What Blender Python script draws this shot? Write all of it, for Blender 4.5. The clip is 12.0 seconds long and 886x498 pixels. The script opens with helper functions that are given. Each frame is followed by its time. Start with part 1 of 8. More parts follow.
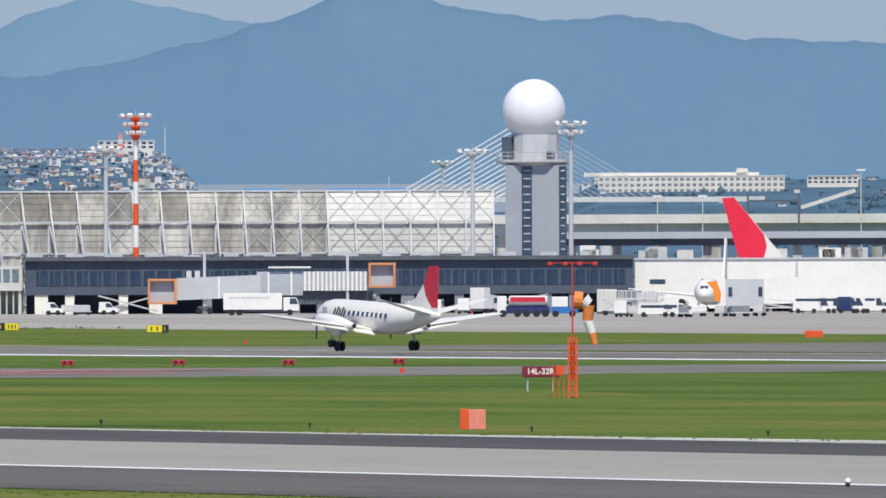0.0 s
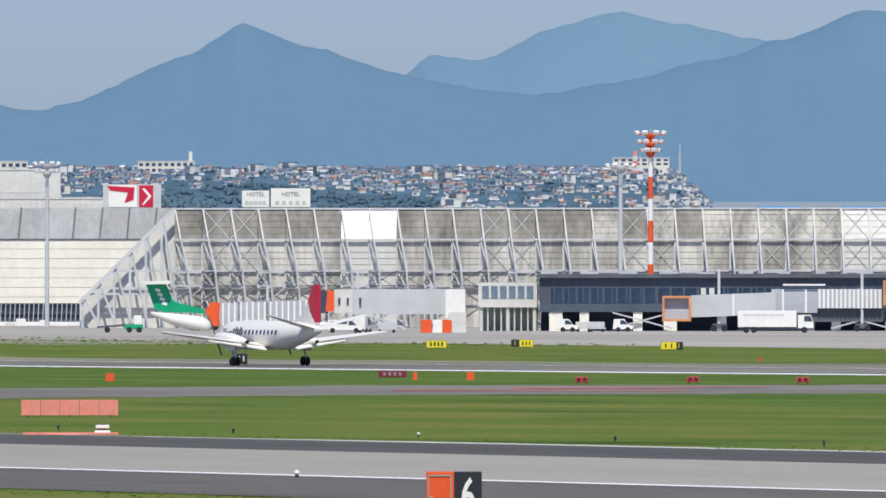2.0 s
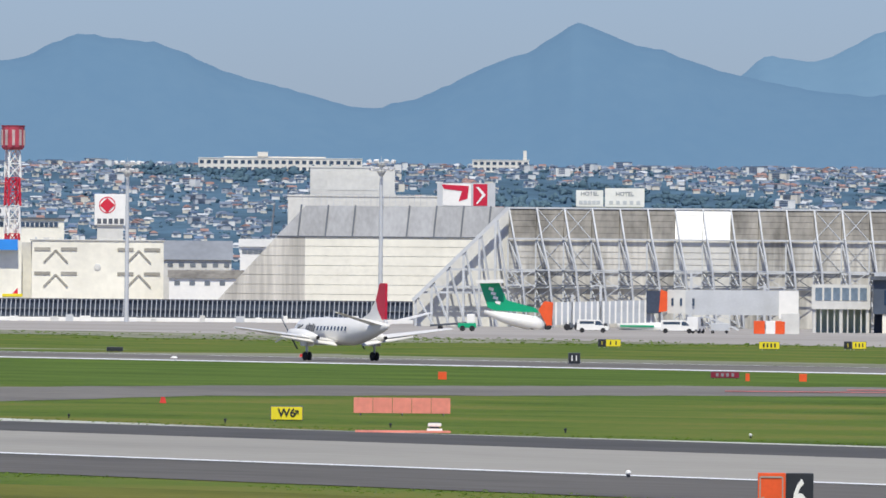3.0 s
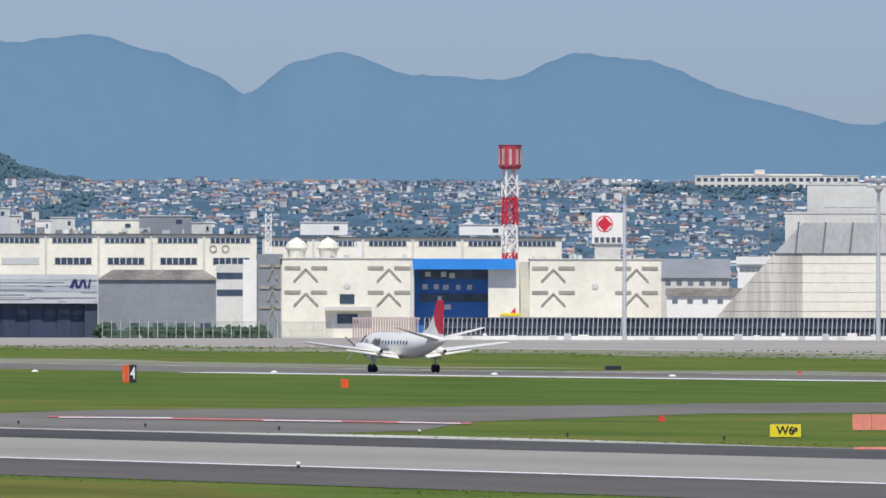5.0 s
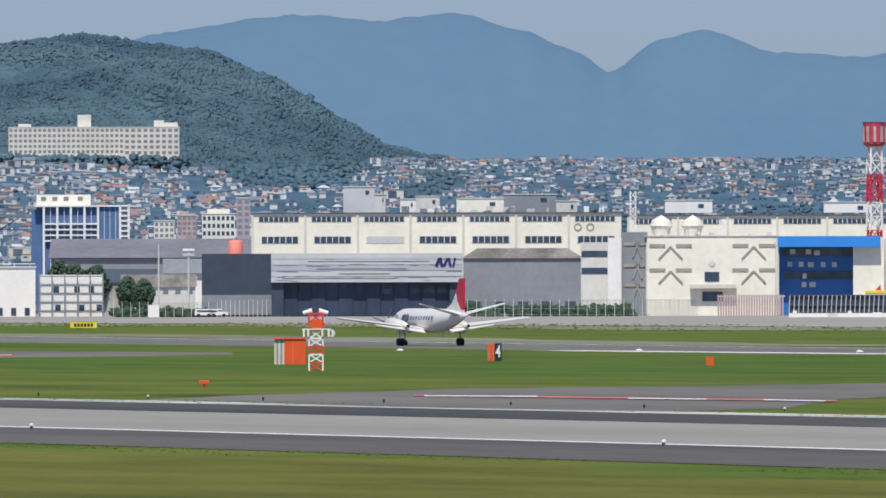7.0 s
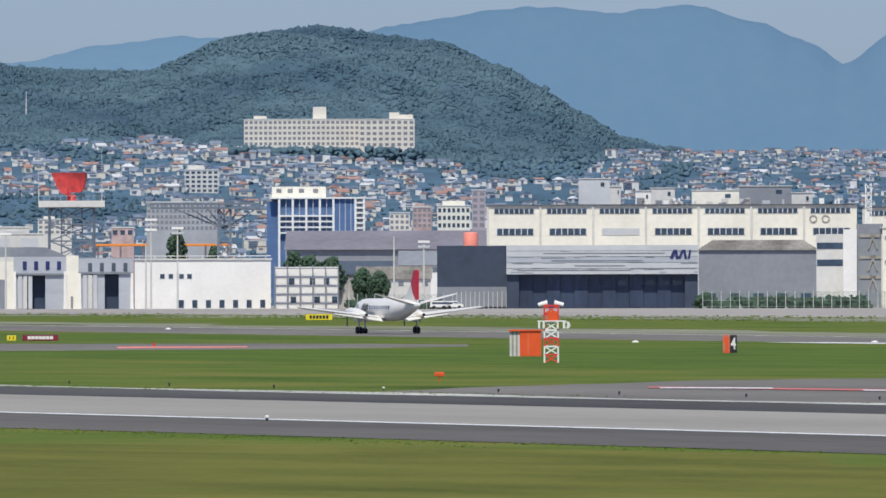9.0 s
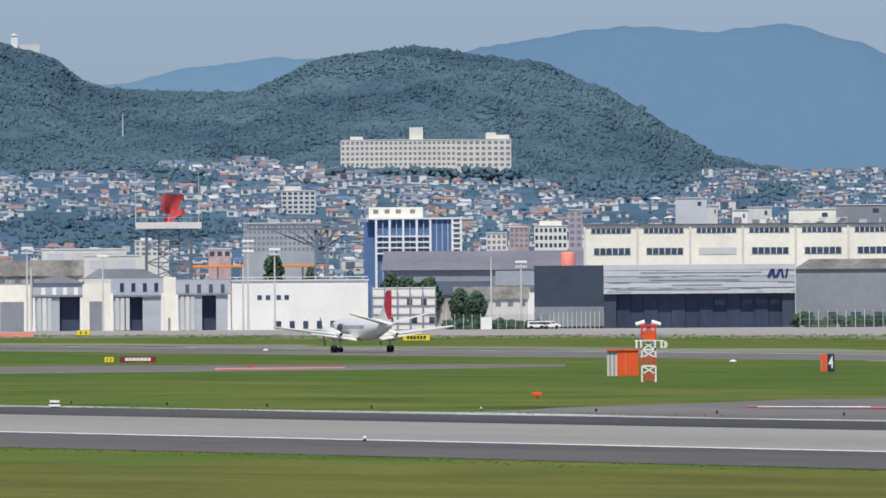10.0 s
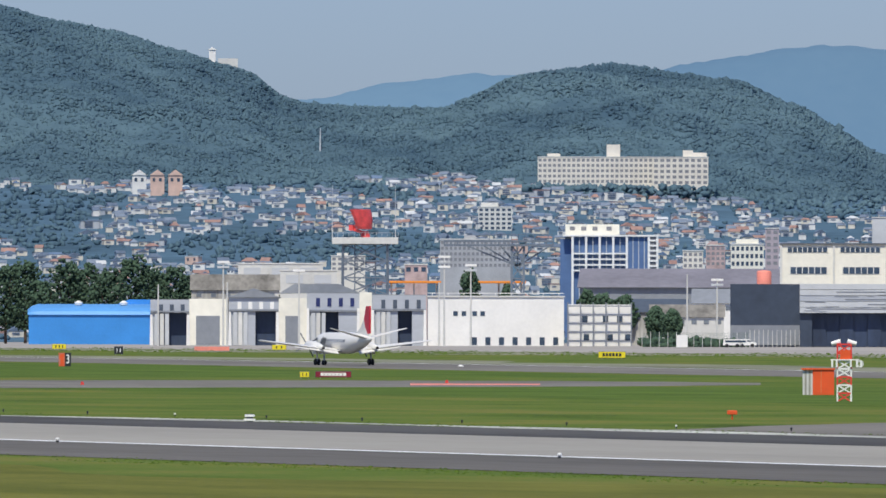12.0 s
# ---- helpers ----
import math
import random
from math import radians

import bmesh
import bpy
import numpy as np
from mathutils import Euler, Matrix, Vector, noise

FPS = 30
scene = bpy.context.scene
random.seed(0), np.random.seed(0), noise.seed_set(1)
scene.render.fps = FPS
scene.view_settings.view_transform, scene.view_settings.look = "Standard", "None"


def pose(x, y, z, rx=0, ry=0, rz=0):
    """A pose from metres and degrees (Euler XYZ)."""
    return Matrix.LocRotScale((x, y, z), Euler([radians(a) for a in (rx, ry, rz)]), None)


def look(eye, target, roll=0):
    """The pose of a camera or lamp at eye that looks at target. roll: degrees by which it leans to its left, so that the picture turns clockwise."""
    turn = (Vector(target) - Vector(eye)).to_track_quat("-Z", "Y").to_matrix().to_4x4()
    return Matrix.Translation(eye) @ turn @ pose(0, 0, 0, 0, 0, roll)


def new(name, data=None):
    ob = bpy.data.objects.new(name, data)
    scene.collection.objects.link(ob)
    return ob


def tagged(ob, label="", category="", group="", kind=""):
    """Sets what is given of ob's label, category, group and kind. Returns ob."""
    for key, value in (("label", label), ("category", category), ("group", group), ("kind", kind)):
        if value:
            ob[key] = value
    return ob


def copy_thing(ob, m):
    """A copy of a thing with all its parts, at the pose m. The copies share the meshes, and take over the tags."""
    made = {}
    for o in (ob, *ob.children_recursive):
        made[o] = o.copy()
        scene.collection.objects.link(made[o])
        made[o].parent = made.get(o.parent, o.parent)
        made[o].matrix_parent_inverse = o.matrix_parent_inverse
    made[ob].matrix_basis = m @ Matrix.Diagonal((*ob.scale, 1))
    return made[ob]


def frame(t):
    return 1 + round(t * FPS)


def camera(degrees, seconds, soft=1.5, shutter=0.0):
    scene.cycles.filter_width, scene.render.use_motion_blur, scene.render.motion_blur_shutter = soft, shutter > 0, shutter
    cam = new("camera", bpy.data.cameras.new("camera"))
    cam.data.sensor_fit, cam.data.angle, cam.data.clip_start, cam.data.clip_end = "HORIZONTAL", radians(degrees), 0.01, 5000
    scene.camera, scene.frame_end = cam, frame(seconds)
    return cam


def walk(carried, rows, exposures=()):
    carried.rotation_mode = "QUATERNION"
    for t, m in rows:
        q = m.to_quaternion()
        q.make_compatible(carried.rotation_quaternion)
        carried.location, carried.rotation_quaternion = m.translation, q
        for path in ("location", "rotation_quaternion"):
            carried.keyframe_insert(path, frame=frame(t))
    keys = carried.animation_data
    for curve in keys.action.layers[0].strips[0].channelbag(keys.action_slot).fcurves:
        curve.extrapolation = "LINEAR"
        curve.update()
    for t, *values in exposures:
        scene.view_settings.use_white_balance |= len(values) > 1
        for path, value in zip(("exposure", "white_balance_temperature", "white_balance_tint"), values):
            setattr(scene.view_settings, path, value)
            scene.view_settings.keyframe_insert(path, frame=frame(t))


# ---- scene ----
SIGHT = [  # seconds, yaw, pitch, lean
    (0, 60.0000, 0.1537, -0.209),
    (0.5, 60.8249, 0.1589, -0.192),
    (1, 61.1532, 0.2425, -0.247),
    (1.5, 61.6568, 0.2864, -0.252),
    (2, 62.3710, 0.2378, -0.033),
    (2.5, 63.3249, 0.2403, 0.260),
    (3, 63.9067, 0.2311, 0.479),
    (3.5, 64.5239, 0.2179, 0.369),
    (5.5, 66.6517, 0.3085, -0.034),
    (6, 67.0729, 0.2725, -0.134),
    (6.5, 67.5237, 0.2223, -0.093),
    (7, 67.8832, 0.2034, -0.118),
    (9, 68.9678, 0.1684, -0.134),
    (9.5, 69.1869, 0.1937, -0.217),
    (10, 69.4160, 0.2634, -0.374),
    (10.5, 69.6391, 0.2973, -0.370),
    (11, 69.8707, 0.3119, -0.029),
    (11.5, 70.0817, 0.3157, 0.091),
    (12, 70.3186, 0.3423, 0.102),
]
HC = 5.63          # eye height over the near runway
K = 22000.0        # survey units in a radian


cam = camera(4.0821, 12.0, soft=1.6)
walk(cam, [(t, pose(0, 0, HC, 90 + p, -r, y)) for t, y, p, r in SIGHT], exposures=[(0, 0.05), (1.5, 0.07), (3, 0.06), (5.5, -0.04), (6.5, -0.09), (9, -0.06), (12, -0.06)])

# ---------------------------------------------------------------- light
SUN_EL = 56.0   # height of the sun
world = bpy.data.worlds.new("sky")
scene.world = world
world.use_nodes = True
wn = world.node_tree.nodes
sky = wn.new("ShaderNodeTexSky")
sky.sky_type, sky.sun_disc = "NISHITA", False
sky.sun_elevation = radians(SUN_EL)
sky.air_density, sky.dust_density, sky.ozone_density, sky.altitude = 1.0, 0.6, 2.5, 10
wn["Background"].inputs["Strength"].default_value = 0.12
tint = wn.new("ShaderNodeMix")
tint.data_type, tint.blend_type = "RGBA", "MULTIPLY"
tint.inputs[0].default_value = 1.0
tint.inputs[7].default_value = (0.465, 0.575, 0.91, 1)
world.node_tree.links.new(sky.outputs[0], tint.inputs[6])
world.node_tree.links.new(tint.outputs[2], wn["Background"].inputs["Color"])
sun = new("sun", bpy.data.lights.new("sun", "SUN"))
sun.data.energy, sun.data.angle, sun.data.color = 4.0, radians(0.6), (1.0, 0.965, 0.85)
SUN_FROM = Vector((0.88, -0.46, 0)).normalized() * math.cos(radians(SUN_EL)) + Vector((0, 0, math.sin(radians(SUN_EL))))
sun.matrix_world = look(SUN_FROM * 100, (0, 0, 0))
sky.sun_rotation = math.atan2(SUN_FROM.x, SUN_FROM.y)
scene.view_settings.exposure = 0.0


# ---------------------------------------------------------------- survey: bearing u (to the right), rise v (down), distance d
def theta(u):
    return radians(30) + u / K


def smooth(a, b, x):
    s = min(1.0, max(0.0, (x - a) / (b - a)))
    return s * s * (3 - 2 * s)


def gz(x):
    """The field climbs a little along the runways."""
    return 1.0 * smooth(-1050, -1620, x)


def plan(u, d):
    return Vector((-d * math.cos(theta(u)), d * math.sin(theta(u)), 0))


def base(u, d):
    p = plan(u, d)
    p.z = gz(p.x)
    return p


def site(u, d, turn=0.0, z=None):
    """A place seen at bearing u and distance d, turned to the camera: x to the right, y away, z up."""
    p = base(u, d)
    return pose(p.x, p.y, p.z if z is None else z, 0, 0, 90 - math.degrees(theta(u)) + turn)


def lev(v, d, u=0.0):
    """Height over the ground there of what is seen at rise v from distance d."""
    return HC - v * d / K - base(u, d).z


# ---------------------------------------------------------------- materials
def mat(name, col, rough=0.7, metal=0.0, var=0.12, scale=1.0, bump=0.0, fine=12.0, per=0.0, stretch=(1, 1, 1), spec=0.5, alt=None):
    m = bpy.data.materials.new(name)
    m.use_nodes = True
    n, l = m.node_tree.nodes, m.node_tree.links
    b = n["Principled BSDF"]
    b.inputs["Roughness"].default_value, b.inputs["Metallic"].default_value = rough, metal
    b.inputs["Specular IOR Level"].default_value = spec
    tc, mp = n.new("ShaderNodeTexCoord"), n.new("ShaderNodeMapping")
    mp.inputs["Scale"].default_value = stretch
    l.new(tc.outputs["Object"], mp.inputs[0])
    big, small = n.new("ShaderNodeTexNoise"), n.new("ShaderNodeTexNoise")
    big.inputs["Scale"].default_value, small.inputs["Scale"].default_value = scale, scale * fine
    big.inputs["Detail"].default_value, small.inputs["Detail"].default_value = 4, 3
    l.new(mp.outputs[0], big.inputs[0])
    l.new(mp.outputs[0], small.inputs[0])
    add = n.new("ShaderNodeMath")
    add.operation = "MULTIPLY_ADD"
    l.new(small.outputs[0], add.inputs[0])
    add.inputs[1].default_value = 0.5
    l.new(big.outputs[0], add.inputs[2])
    fac = add.outputs[0]
    if per:
        oi, pm = n.new("ShaderNodeObjectInfo"), n.new("ShaderNodeMath")
        pm.operation = "MULTIPLY_ADD"
        l.new(oi.outputs["Random"], pm.inputs[0])
        pm.inputs[1].default_value = per
        l.new(fac, pm.inputs[2])
        fac = pm.outputs[0]
    ramp = n.new("ShaderNodeValToRGB")
    lo = [max(0.0, c * (1 - 1.6 * var)) for c in col]
    hi = list(alt) if alt else [min(1.0, c * (1 + 1.6 * var)) for c in col]
    e = ramp.color_ramp.elements
    e[0].position, e[0].color = 0.45, (*lo, 1)
    e[1].position, e[1].color = 1.05 if not per else 1.0, (*hi, 1)
    l.new(fac, ramp.inputs[0])
    l.new(ramp.outputs[0], b.inputs["Base Color"])
    if bump:
        bp = n.new("ShaderNodeBump")
        bp.inputs["Strength"].default_value, bp.inputs["Distance"].default_value = bump, 0.05
        l.new(small.outputs[0], bp.inputs["Height"])
        l.new(bp.outputs[0], b.inputs["Normal"])
    return m


GRASS = mat("grass", (0.084, 0.128, 0.018), 0.95, var=0.40, scale=0.05, fine=24, bump=0.3, stretch=(0.8, 1.5, 1), spec=0.1, alt=(0.172, 0.180, 0.036))
_ramp = [n for n in GRASS.node_tree.nodes if n.type == "VALTORGB"][0].color_ramp
for _p, _c in ((0.64, (0.090, 0.140, 0.019, 1)), (0.78, (0.118, 0.158, 0.026, 1)), (0.93, (0.172, 0.165, 0.038, 1))):   # fresh, mown, sun-dried
    _ramp.elements.new(_p).color = _c
FRESH = mat("fresh_grass", (0.076, 0.142, 0.016), 0.95, var=0.26, scale=0.06, fine=20, bump=0.3, stretch=(0.7, 1.6, 1), spec=0.1, alt=(0.125, 0.185, 0.030))
DRY = mat("dry_grass", (0.122, 0.148, 0.022), 0.95, var=0.24, scale=0.09, fine=18, bump=0.3, stretch=(0.6, 1.6, 1), spec=0.1, alt=(0.185, 0.182, 0.036))
RUBBER = mat("rubber_stained_asphalt", (0.085, 0.081, 0.073), 0.9, var=0.35, scale=0.03, fine=20, stretch=(0.2, 1.5, 1), spec=0.2)
EDGE = mat("bleached_edge", (0.46, 0.46, 0.40), 0.95, var=0.35, scale=0.06, fine=14, stretch=(0.6, 1.5, 1), spec=0.1)
DOORBLUE = mat("dark_blue_door_sheet", (0.030, 0.046, 0.085), 0.55, var=0.25, scale=0.08, fine=9, stretch=(1.6, 1, 0.5))
TUFT = mat("tall_grass", (0.092, 0.142, 0.022), 0.95, var=0.25, scale=0.2, fine=9, spec=0.1)
ASPH = mat("runway_asphalt", (0.33, 0.312, 0.266), 0.9, var=0.10, scale=0.03, fine=22, stretch=(0.25, 1.6, 1), spec=0.2)
DARK = mat("worn_asphalt", (0.125, 0.116, 0.099), 0.9, var=0.25, scale=0.03, fine=20, stretch=(0.2, 1.5, 1), spec=0.2)
TAXI = mat("taxiway_asphalt", (0.18, 0.166, 0.142), 0.9, var=0.22, scale=0.03, fine=16, stretch=(0.4, 1.4, 1), spec=0.2)
PALE = mat("dry_verge", (0.225, 0.228, 0.155), 0.95, var=0.25, scale=0.03, fine=12, stretch=(0.5, 1.5, 1), spec=0.1)
CONC = mat("apron_concrete", (0.365, 0.335, 0.295), 0.9, var=0.12, scale=0.02, fine=18, stretch=(0.4, 1.4, 1), spec=0.2)
LINE = mat("white_line", (0.82, 0.82, 0.80), 0.85, var=0.1, scale=0.05, fine=20)
REDLINE = mat("red_line", (0.60, 0.17, 0.15), 0.85, var=0.15, scale=0.05, fine=20)
WHITE = mat("white_paint", (0.84, 0.815, 0.755), 0.45, var=0.05, scale=0.15, fine=9)
CREAM = mat("cream_render", (0.82, 0.78, 0.655), 0.8, var=0.08, scale=0.08, fine=10)
OFFW = mat("grey_white_panel", (0.62, 0.605, 0.555), 0.75, var=0.10, scale=0.1, fine=10)
STAIN = mat("stained_concrete", (0.43, 0.41, 0.365), 0.9, var=0.42, scale=0.12, fine=6, stretch=(1.6, 1, 0.35))
MIXED = mat("half_cleaned_panel", (0.37, 0.35, 0.305), 0.9, var=0.42, scale=0.14, fine=6, stretch=(1.6, 1, 0.5))
BROWN = mat("grimy_roof_panel", (0.215, 0.20, 0.172), 0.9, var=0.35, scale=0.12, fine=6, stretch=(1.6, 1, 0.5))
STEEL = mat("galvanised_steel", (0.52, 0.53, 0.53), 0.6, metal=0.0, var=0.12, scale=0.4)
DSTEEL = mat("dark_steel", (0.09, 0.10, 0.115), 0.6, var=0.2, scale=0.3)
SLATE = mat("blue_grey_cladding", (0.070, 0.090, 0.120), 0.6, var=0.14, scale=0.1, fine=8)
MIDGREY = mat("mid_grey_cladding", (0.235, 0.25, 0.27), 0.6, var=0.1, scale=0.1, fine=8)
MIDLIGHT = mat("pale_grey_cladding", (0.42, 0.44, 0.47), 0.6, var=0.08, scale=0.2, stretch=(0.3, 1, 2))
# glass colour is raised from black and blued to hold distance haze
GLASS = mat("dark_window_glass", (0.045, 0.070, 0.108), 0.12, var=0.25, scale=0.2, fine=4)
BLACK = mat("black_rubber", (0.018, 0.018, 0.02), 0.8, var=0.2, scale=2)
# blue-grey stands for indoor shade, raised from black for haze
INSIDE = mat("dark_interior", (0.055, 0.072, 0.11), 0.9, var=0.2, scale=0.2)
ORANGE = mat("orange_paint", (0.78, 0.095, 0.016), 0.55, var=0.08, scale=0.8)
SALMON = mat("faded_orange_panel", (0.80, 0.26, 0.19), 0.7, var=0.12, scale=0.3)
RED = mat("red_paint", (0.62, 0.022, 0.045), 0.4, var=0.06, scale=0.5)
CRIMSON = mat("crimson_paint", (0.56, 0.016, 0.045), 0.35, var=0.05, scale=0.4)
SIGNRED = mat("sign_red", (0.24, 0.012, 0.03), 0.5, var=0.1, scale=1)
YELLOW = mat("yellow_sign_face", (0.82, 0.66, 0.02), 0.5, var=0.05, scale=1)
BLUE = mat("blue_cladding", (0.03, 0.155, 0.44), 0.5, var=0.08, scale=0.2)
LBLUE = mat("light_blue_roof", (0.12, 0.36, 0.72), 0.45, var=0.07, scale=0.1)
GREEN = mat("green_paint", (0.0, 0.33, 0.15), 0.4, var=0.05, scale=0.4)
NAVY = mat("navy_paint", (0.02, 0.03, 0.12), 0.45, var=0.1, scale=0.5)
LGREY = mat("light_grey_paint", (0.53, 0.54, 0.54), 0.5, var=0.06, scale=0.3)
FABRIC = mat("sock_fabric", (0.80, 0.24, 0.06), 0.9, var=0.08, scale=1)
BODY = mat("aircraft_white", (0.80, 0.775, 0.71), 0.35, var=0.03, scale=0.4)
# crown and scrub colours carry the blue haze of distance
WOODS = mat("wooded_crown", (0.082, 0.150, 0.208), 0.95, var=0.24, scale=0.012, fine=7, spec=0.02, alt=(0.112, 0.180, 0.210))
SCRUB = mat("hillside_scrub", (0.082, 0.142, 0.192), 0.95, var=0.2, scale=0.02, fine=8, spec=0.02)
LEAF = mat("tree_leaf", (0.062, 0.102, 0.064), 0.9, var=0.22, scale=0.3, fine=5, spec=0.1)
BARK = mat("bark", (0.10, 0.07, 0.05), 0.9, var=0.2, scale=2)
BRACE = mat("brace_grey", (0.33, 0.31, 0.26), 0.8, var=0.12, scale=0.4)
WIRE = mat("fence_mesh", (0.27, 0.33, 0.28), 0.8, var=0.15, scale=0.3)


# ---------------------------------------------------------------- mesh helpers
def box(bm, x0, x1, y0, y1, z0, z1, m=None, bev=0.0):
    vs = [bm.verts.new(c) for c in ((x0, y0, z0), (x1, y0, z0), (x1, y1, z0), (x0, y1, z0), (x0, y0, z1), (x1, y0, z1), (x1, y1, z1), (x0, y1, z1))]
    fs = [bm.faces.new([vs[i] for i in q]) for q in ((3, 2, 1, 0), (4, 5, 6, 7), (0, 1, 5, 4), (1, 2, 6, 5), (2, 3, 7, 6), (3, 0, 4, 7))]
    if bev:
        es = {e for f in fs for e in f.edges}
        out = bmesh.ops.bevel(bm, geom=list(es), offset=bev, segments=2, affect="EDGES", profile=0.6)
        vs = list({v for v in vs if v.is_valid} | set(out["verts"]))
    if m is not None:
        bmesh.ops.transform(bm, matrix=m, verts=vs)
    return vs


def beam(bm, a, b, w, h=None):
    """A square bar from a to b."""
    a, b = Vector(a), Vector(b)
    h = h or w
    L = (b - a).length
    m = Matrix.Translation(a) @ (b - a).to_track_quat("X", "Z").to_matrix().to_4x4()
    return box(bm, 0, L, -w / 2, w / 2, -h / 2, h / 2, m)


def rod(bm, a, b, r0, r1=None, n=8):
    a, b = Vector(a), Vector(b)
    r1 = r0 if r1 is None else r1
    m = Matrix.Translation((a + b) / 2) @ (b - a).to_track_quat("Z", "Y").to_matrix().to_4x4()
    return bmesh.ops.create_cone(bm, cap_ends=True, segments=n, radius1=r0, radius2=r1, depth=(b - a).length, matrix=m)["verts"]


def lathe(bm, prof, n=24, m=None, caps=True):
    """prof: rows of (z, r), turned round z."""
    rings = []
    for z, r in prof:
        rings.append([bm.verts.new((r * math.cos(2 * math.pi * i / n), r * math.sin(2 * math.pi * i / n), z)) for i in range(n)])
    for a, b in zip(rings, rings[1:]):
        for i in range(n):
            bm.faces.new((a[i], a[(i + 1) % n], b[(i + 1) % n], b[i]))
    if caps:
        bm.faces.new(rings[0][::-1])
        bm.faces.new(rings[-1])
    if m is not None:
        bmesh.ops.transform(bm, matrix=m, verts=[v for r in rings for v in r])


def tube(bm, rows, n=20):
    """A hull through rings (x, z, half width, half height)."""
    rings = []
    for x, z, w, h in rows:
        rings.append([bm.verts.new((x, w * math.cos(2 * math.pi * i / n), z + h * math.sin(2 * math.pi * i / n))) for i in range(n)])
    for a, b in zip(rings, rings[1:]):
        for i in range(n):
            bm.faces.new((a[i], b[i], b[(i + 1) % n], a[(i + 1) % n]))
    bm.faces.new(rings[0])
    bm.faces.new(rings[-1][::-1])


def prism(bm, outline, y0, y1, m=None):
    """An outline in x, z drawn out from y0 to y1."""
    a = [bm.verts.new((x, y0, z)) for x, z in outline]
    b = [bm.verts.new((x, y1, z)) for x, z in outline]
    bm.faces.new(a)
    bm.faces.new(b[::-1])
    k = len(a)
    for i in range(k):
        bm.faces.new((a[i], b[i], b[(i + 1) % k], a[(i + 1) % k]))
    if m is not None:
        bmesh.ops.transform(bm, matrix=m, verts=a + b)
    return a + b


def wing(bm, sections):
    """Sections (y, x of the nose, chord, z, thickness), joined into a closed wing."""
    rings = []
    for y, x, c, z, t in sections:
        pr = [(0, 0), (0.06, 0.5), (0.3, 0.62), (0.7, 0.3), (1, 0.03), (1, -0.03), (0.7, -0.22), (0.3, -0.38), (0.06, -0.3)]
        rings.append([bm.verts.new((x - c * a, y, z + t * b)) for a, b in pr])
    for a, b in zip(rings, rings[1:]):
        for i in range(9):
            bm.faces.new((a[i], a[(i + 1) % 9], b[(i + 1) % 9], b[i]))
    bm.faces.new(rings[0][::-1])
    bm.faces.new(rings[-1])


def mesh_of(name, bm, material, smooth_on=False):
    bmesh.ops.recalc_face_normals(bm, faces=bm.faces)
    me = bpy.data.meshes.new(name)
    bm.to_mesh(me)
    bm.free()
    for mt in (material if isinstance(material, (list, tuple)) else [material]):
        me.materials.append(mt)
    if smooth_on:
        me.shade_smooth()
    return me


def part(name, bm, material, parent, label="", smooth_on=False):
    ob = new(name, mesh_of(name, bm, material, smooth_on))
    ob.parent = parent
    if label:
        tagged(ob, label)
    return ob


def solo(name, bm, material, m, label, category, kind="", group="", smooth_on=False):
    ob = new(name, mesh_of(name, bm, material, smooth_on))
    ob.matrix_world = m
    return tagged(ob, label, category, group, kind)


def thing(name, m, label, category, group="", kind=""):
    ob = new(name)
    ob.empty_display_size = 0.5
    ob.matrix_world = m
    return tagged(ob, label, category, group, kind)


def again(parent, ob, m):
    """One more piece on the same mesh."""
    o = new(ob.name, ob.data)
    o.parent = parent
    o.matrix_local = m
    return o


def text_mesh(body, size, thick=0.01, bold=0.0):
    """Letters as a mesh, standing in x, z and facing -y."""
    c = bpy.data.curves.new("letters", "FONT")
    c.body, c.size, c.extrude, c.offset = body, size, thick, bold
    c.align_x, c.align_y, c.resolution_u = "CENTER", "CENTER", 3
    o = new("letters", c)
    me = bpy.data.meshes.new_from_object(o.evaluated_get(bpy.context.evaluated_depsgraph_get()))
    bpy.data.objects.remove(o)
    me.transform(pose(0, 0, 0, 90, 0, 0))
    return me


def letters(name, body, size, material, parent, m, thick=0.01, bold=0.0):
    me = text_mesh(body, size, thick, bold)
    me.materials.clear()
    me.materials.append(material)
    o = new(name, me)
    o.parent = parent
    o.matrix_local = m
    return o


# ---------------------------------------------------------------- ground
def ribbon(name, y0, y1, material, z=0.02, x0=700.0, x1=-4600.0, step=70.0, wob=0.0):
    """A level strip along the runways between the distances y0 and y1."""
    bm = bmesh.new()
    k = int((x0 - x1) / step)
    prev = None
    for i in range(k + 1):
        x = x0 + (x1 - x0) * i / k
        a = wob * noise.noise((x * 0.013, y0, 0))
        b = wob * noise.noise((x * 0.017, y1, 5))
        cur = (bm.verts.new((x, y0 + a, gz(x) + z)), bm.verts.new((x, y1 + b, gz(x) + z)))
        if prev:
            bm.faces.new((prev[0], cur[0], cur[1], prev[1]))
        prev = cur
    return mesh_of(name, bm, material)


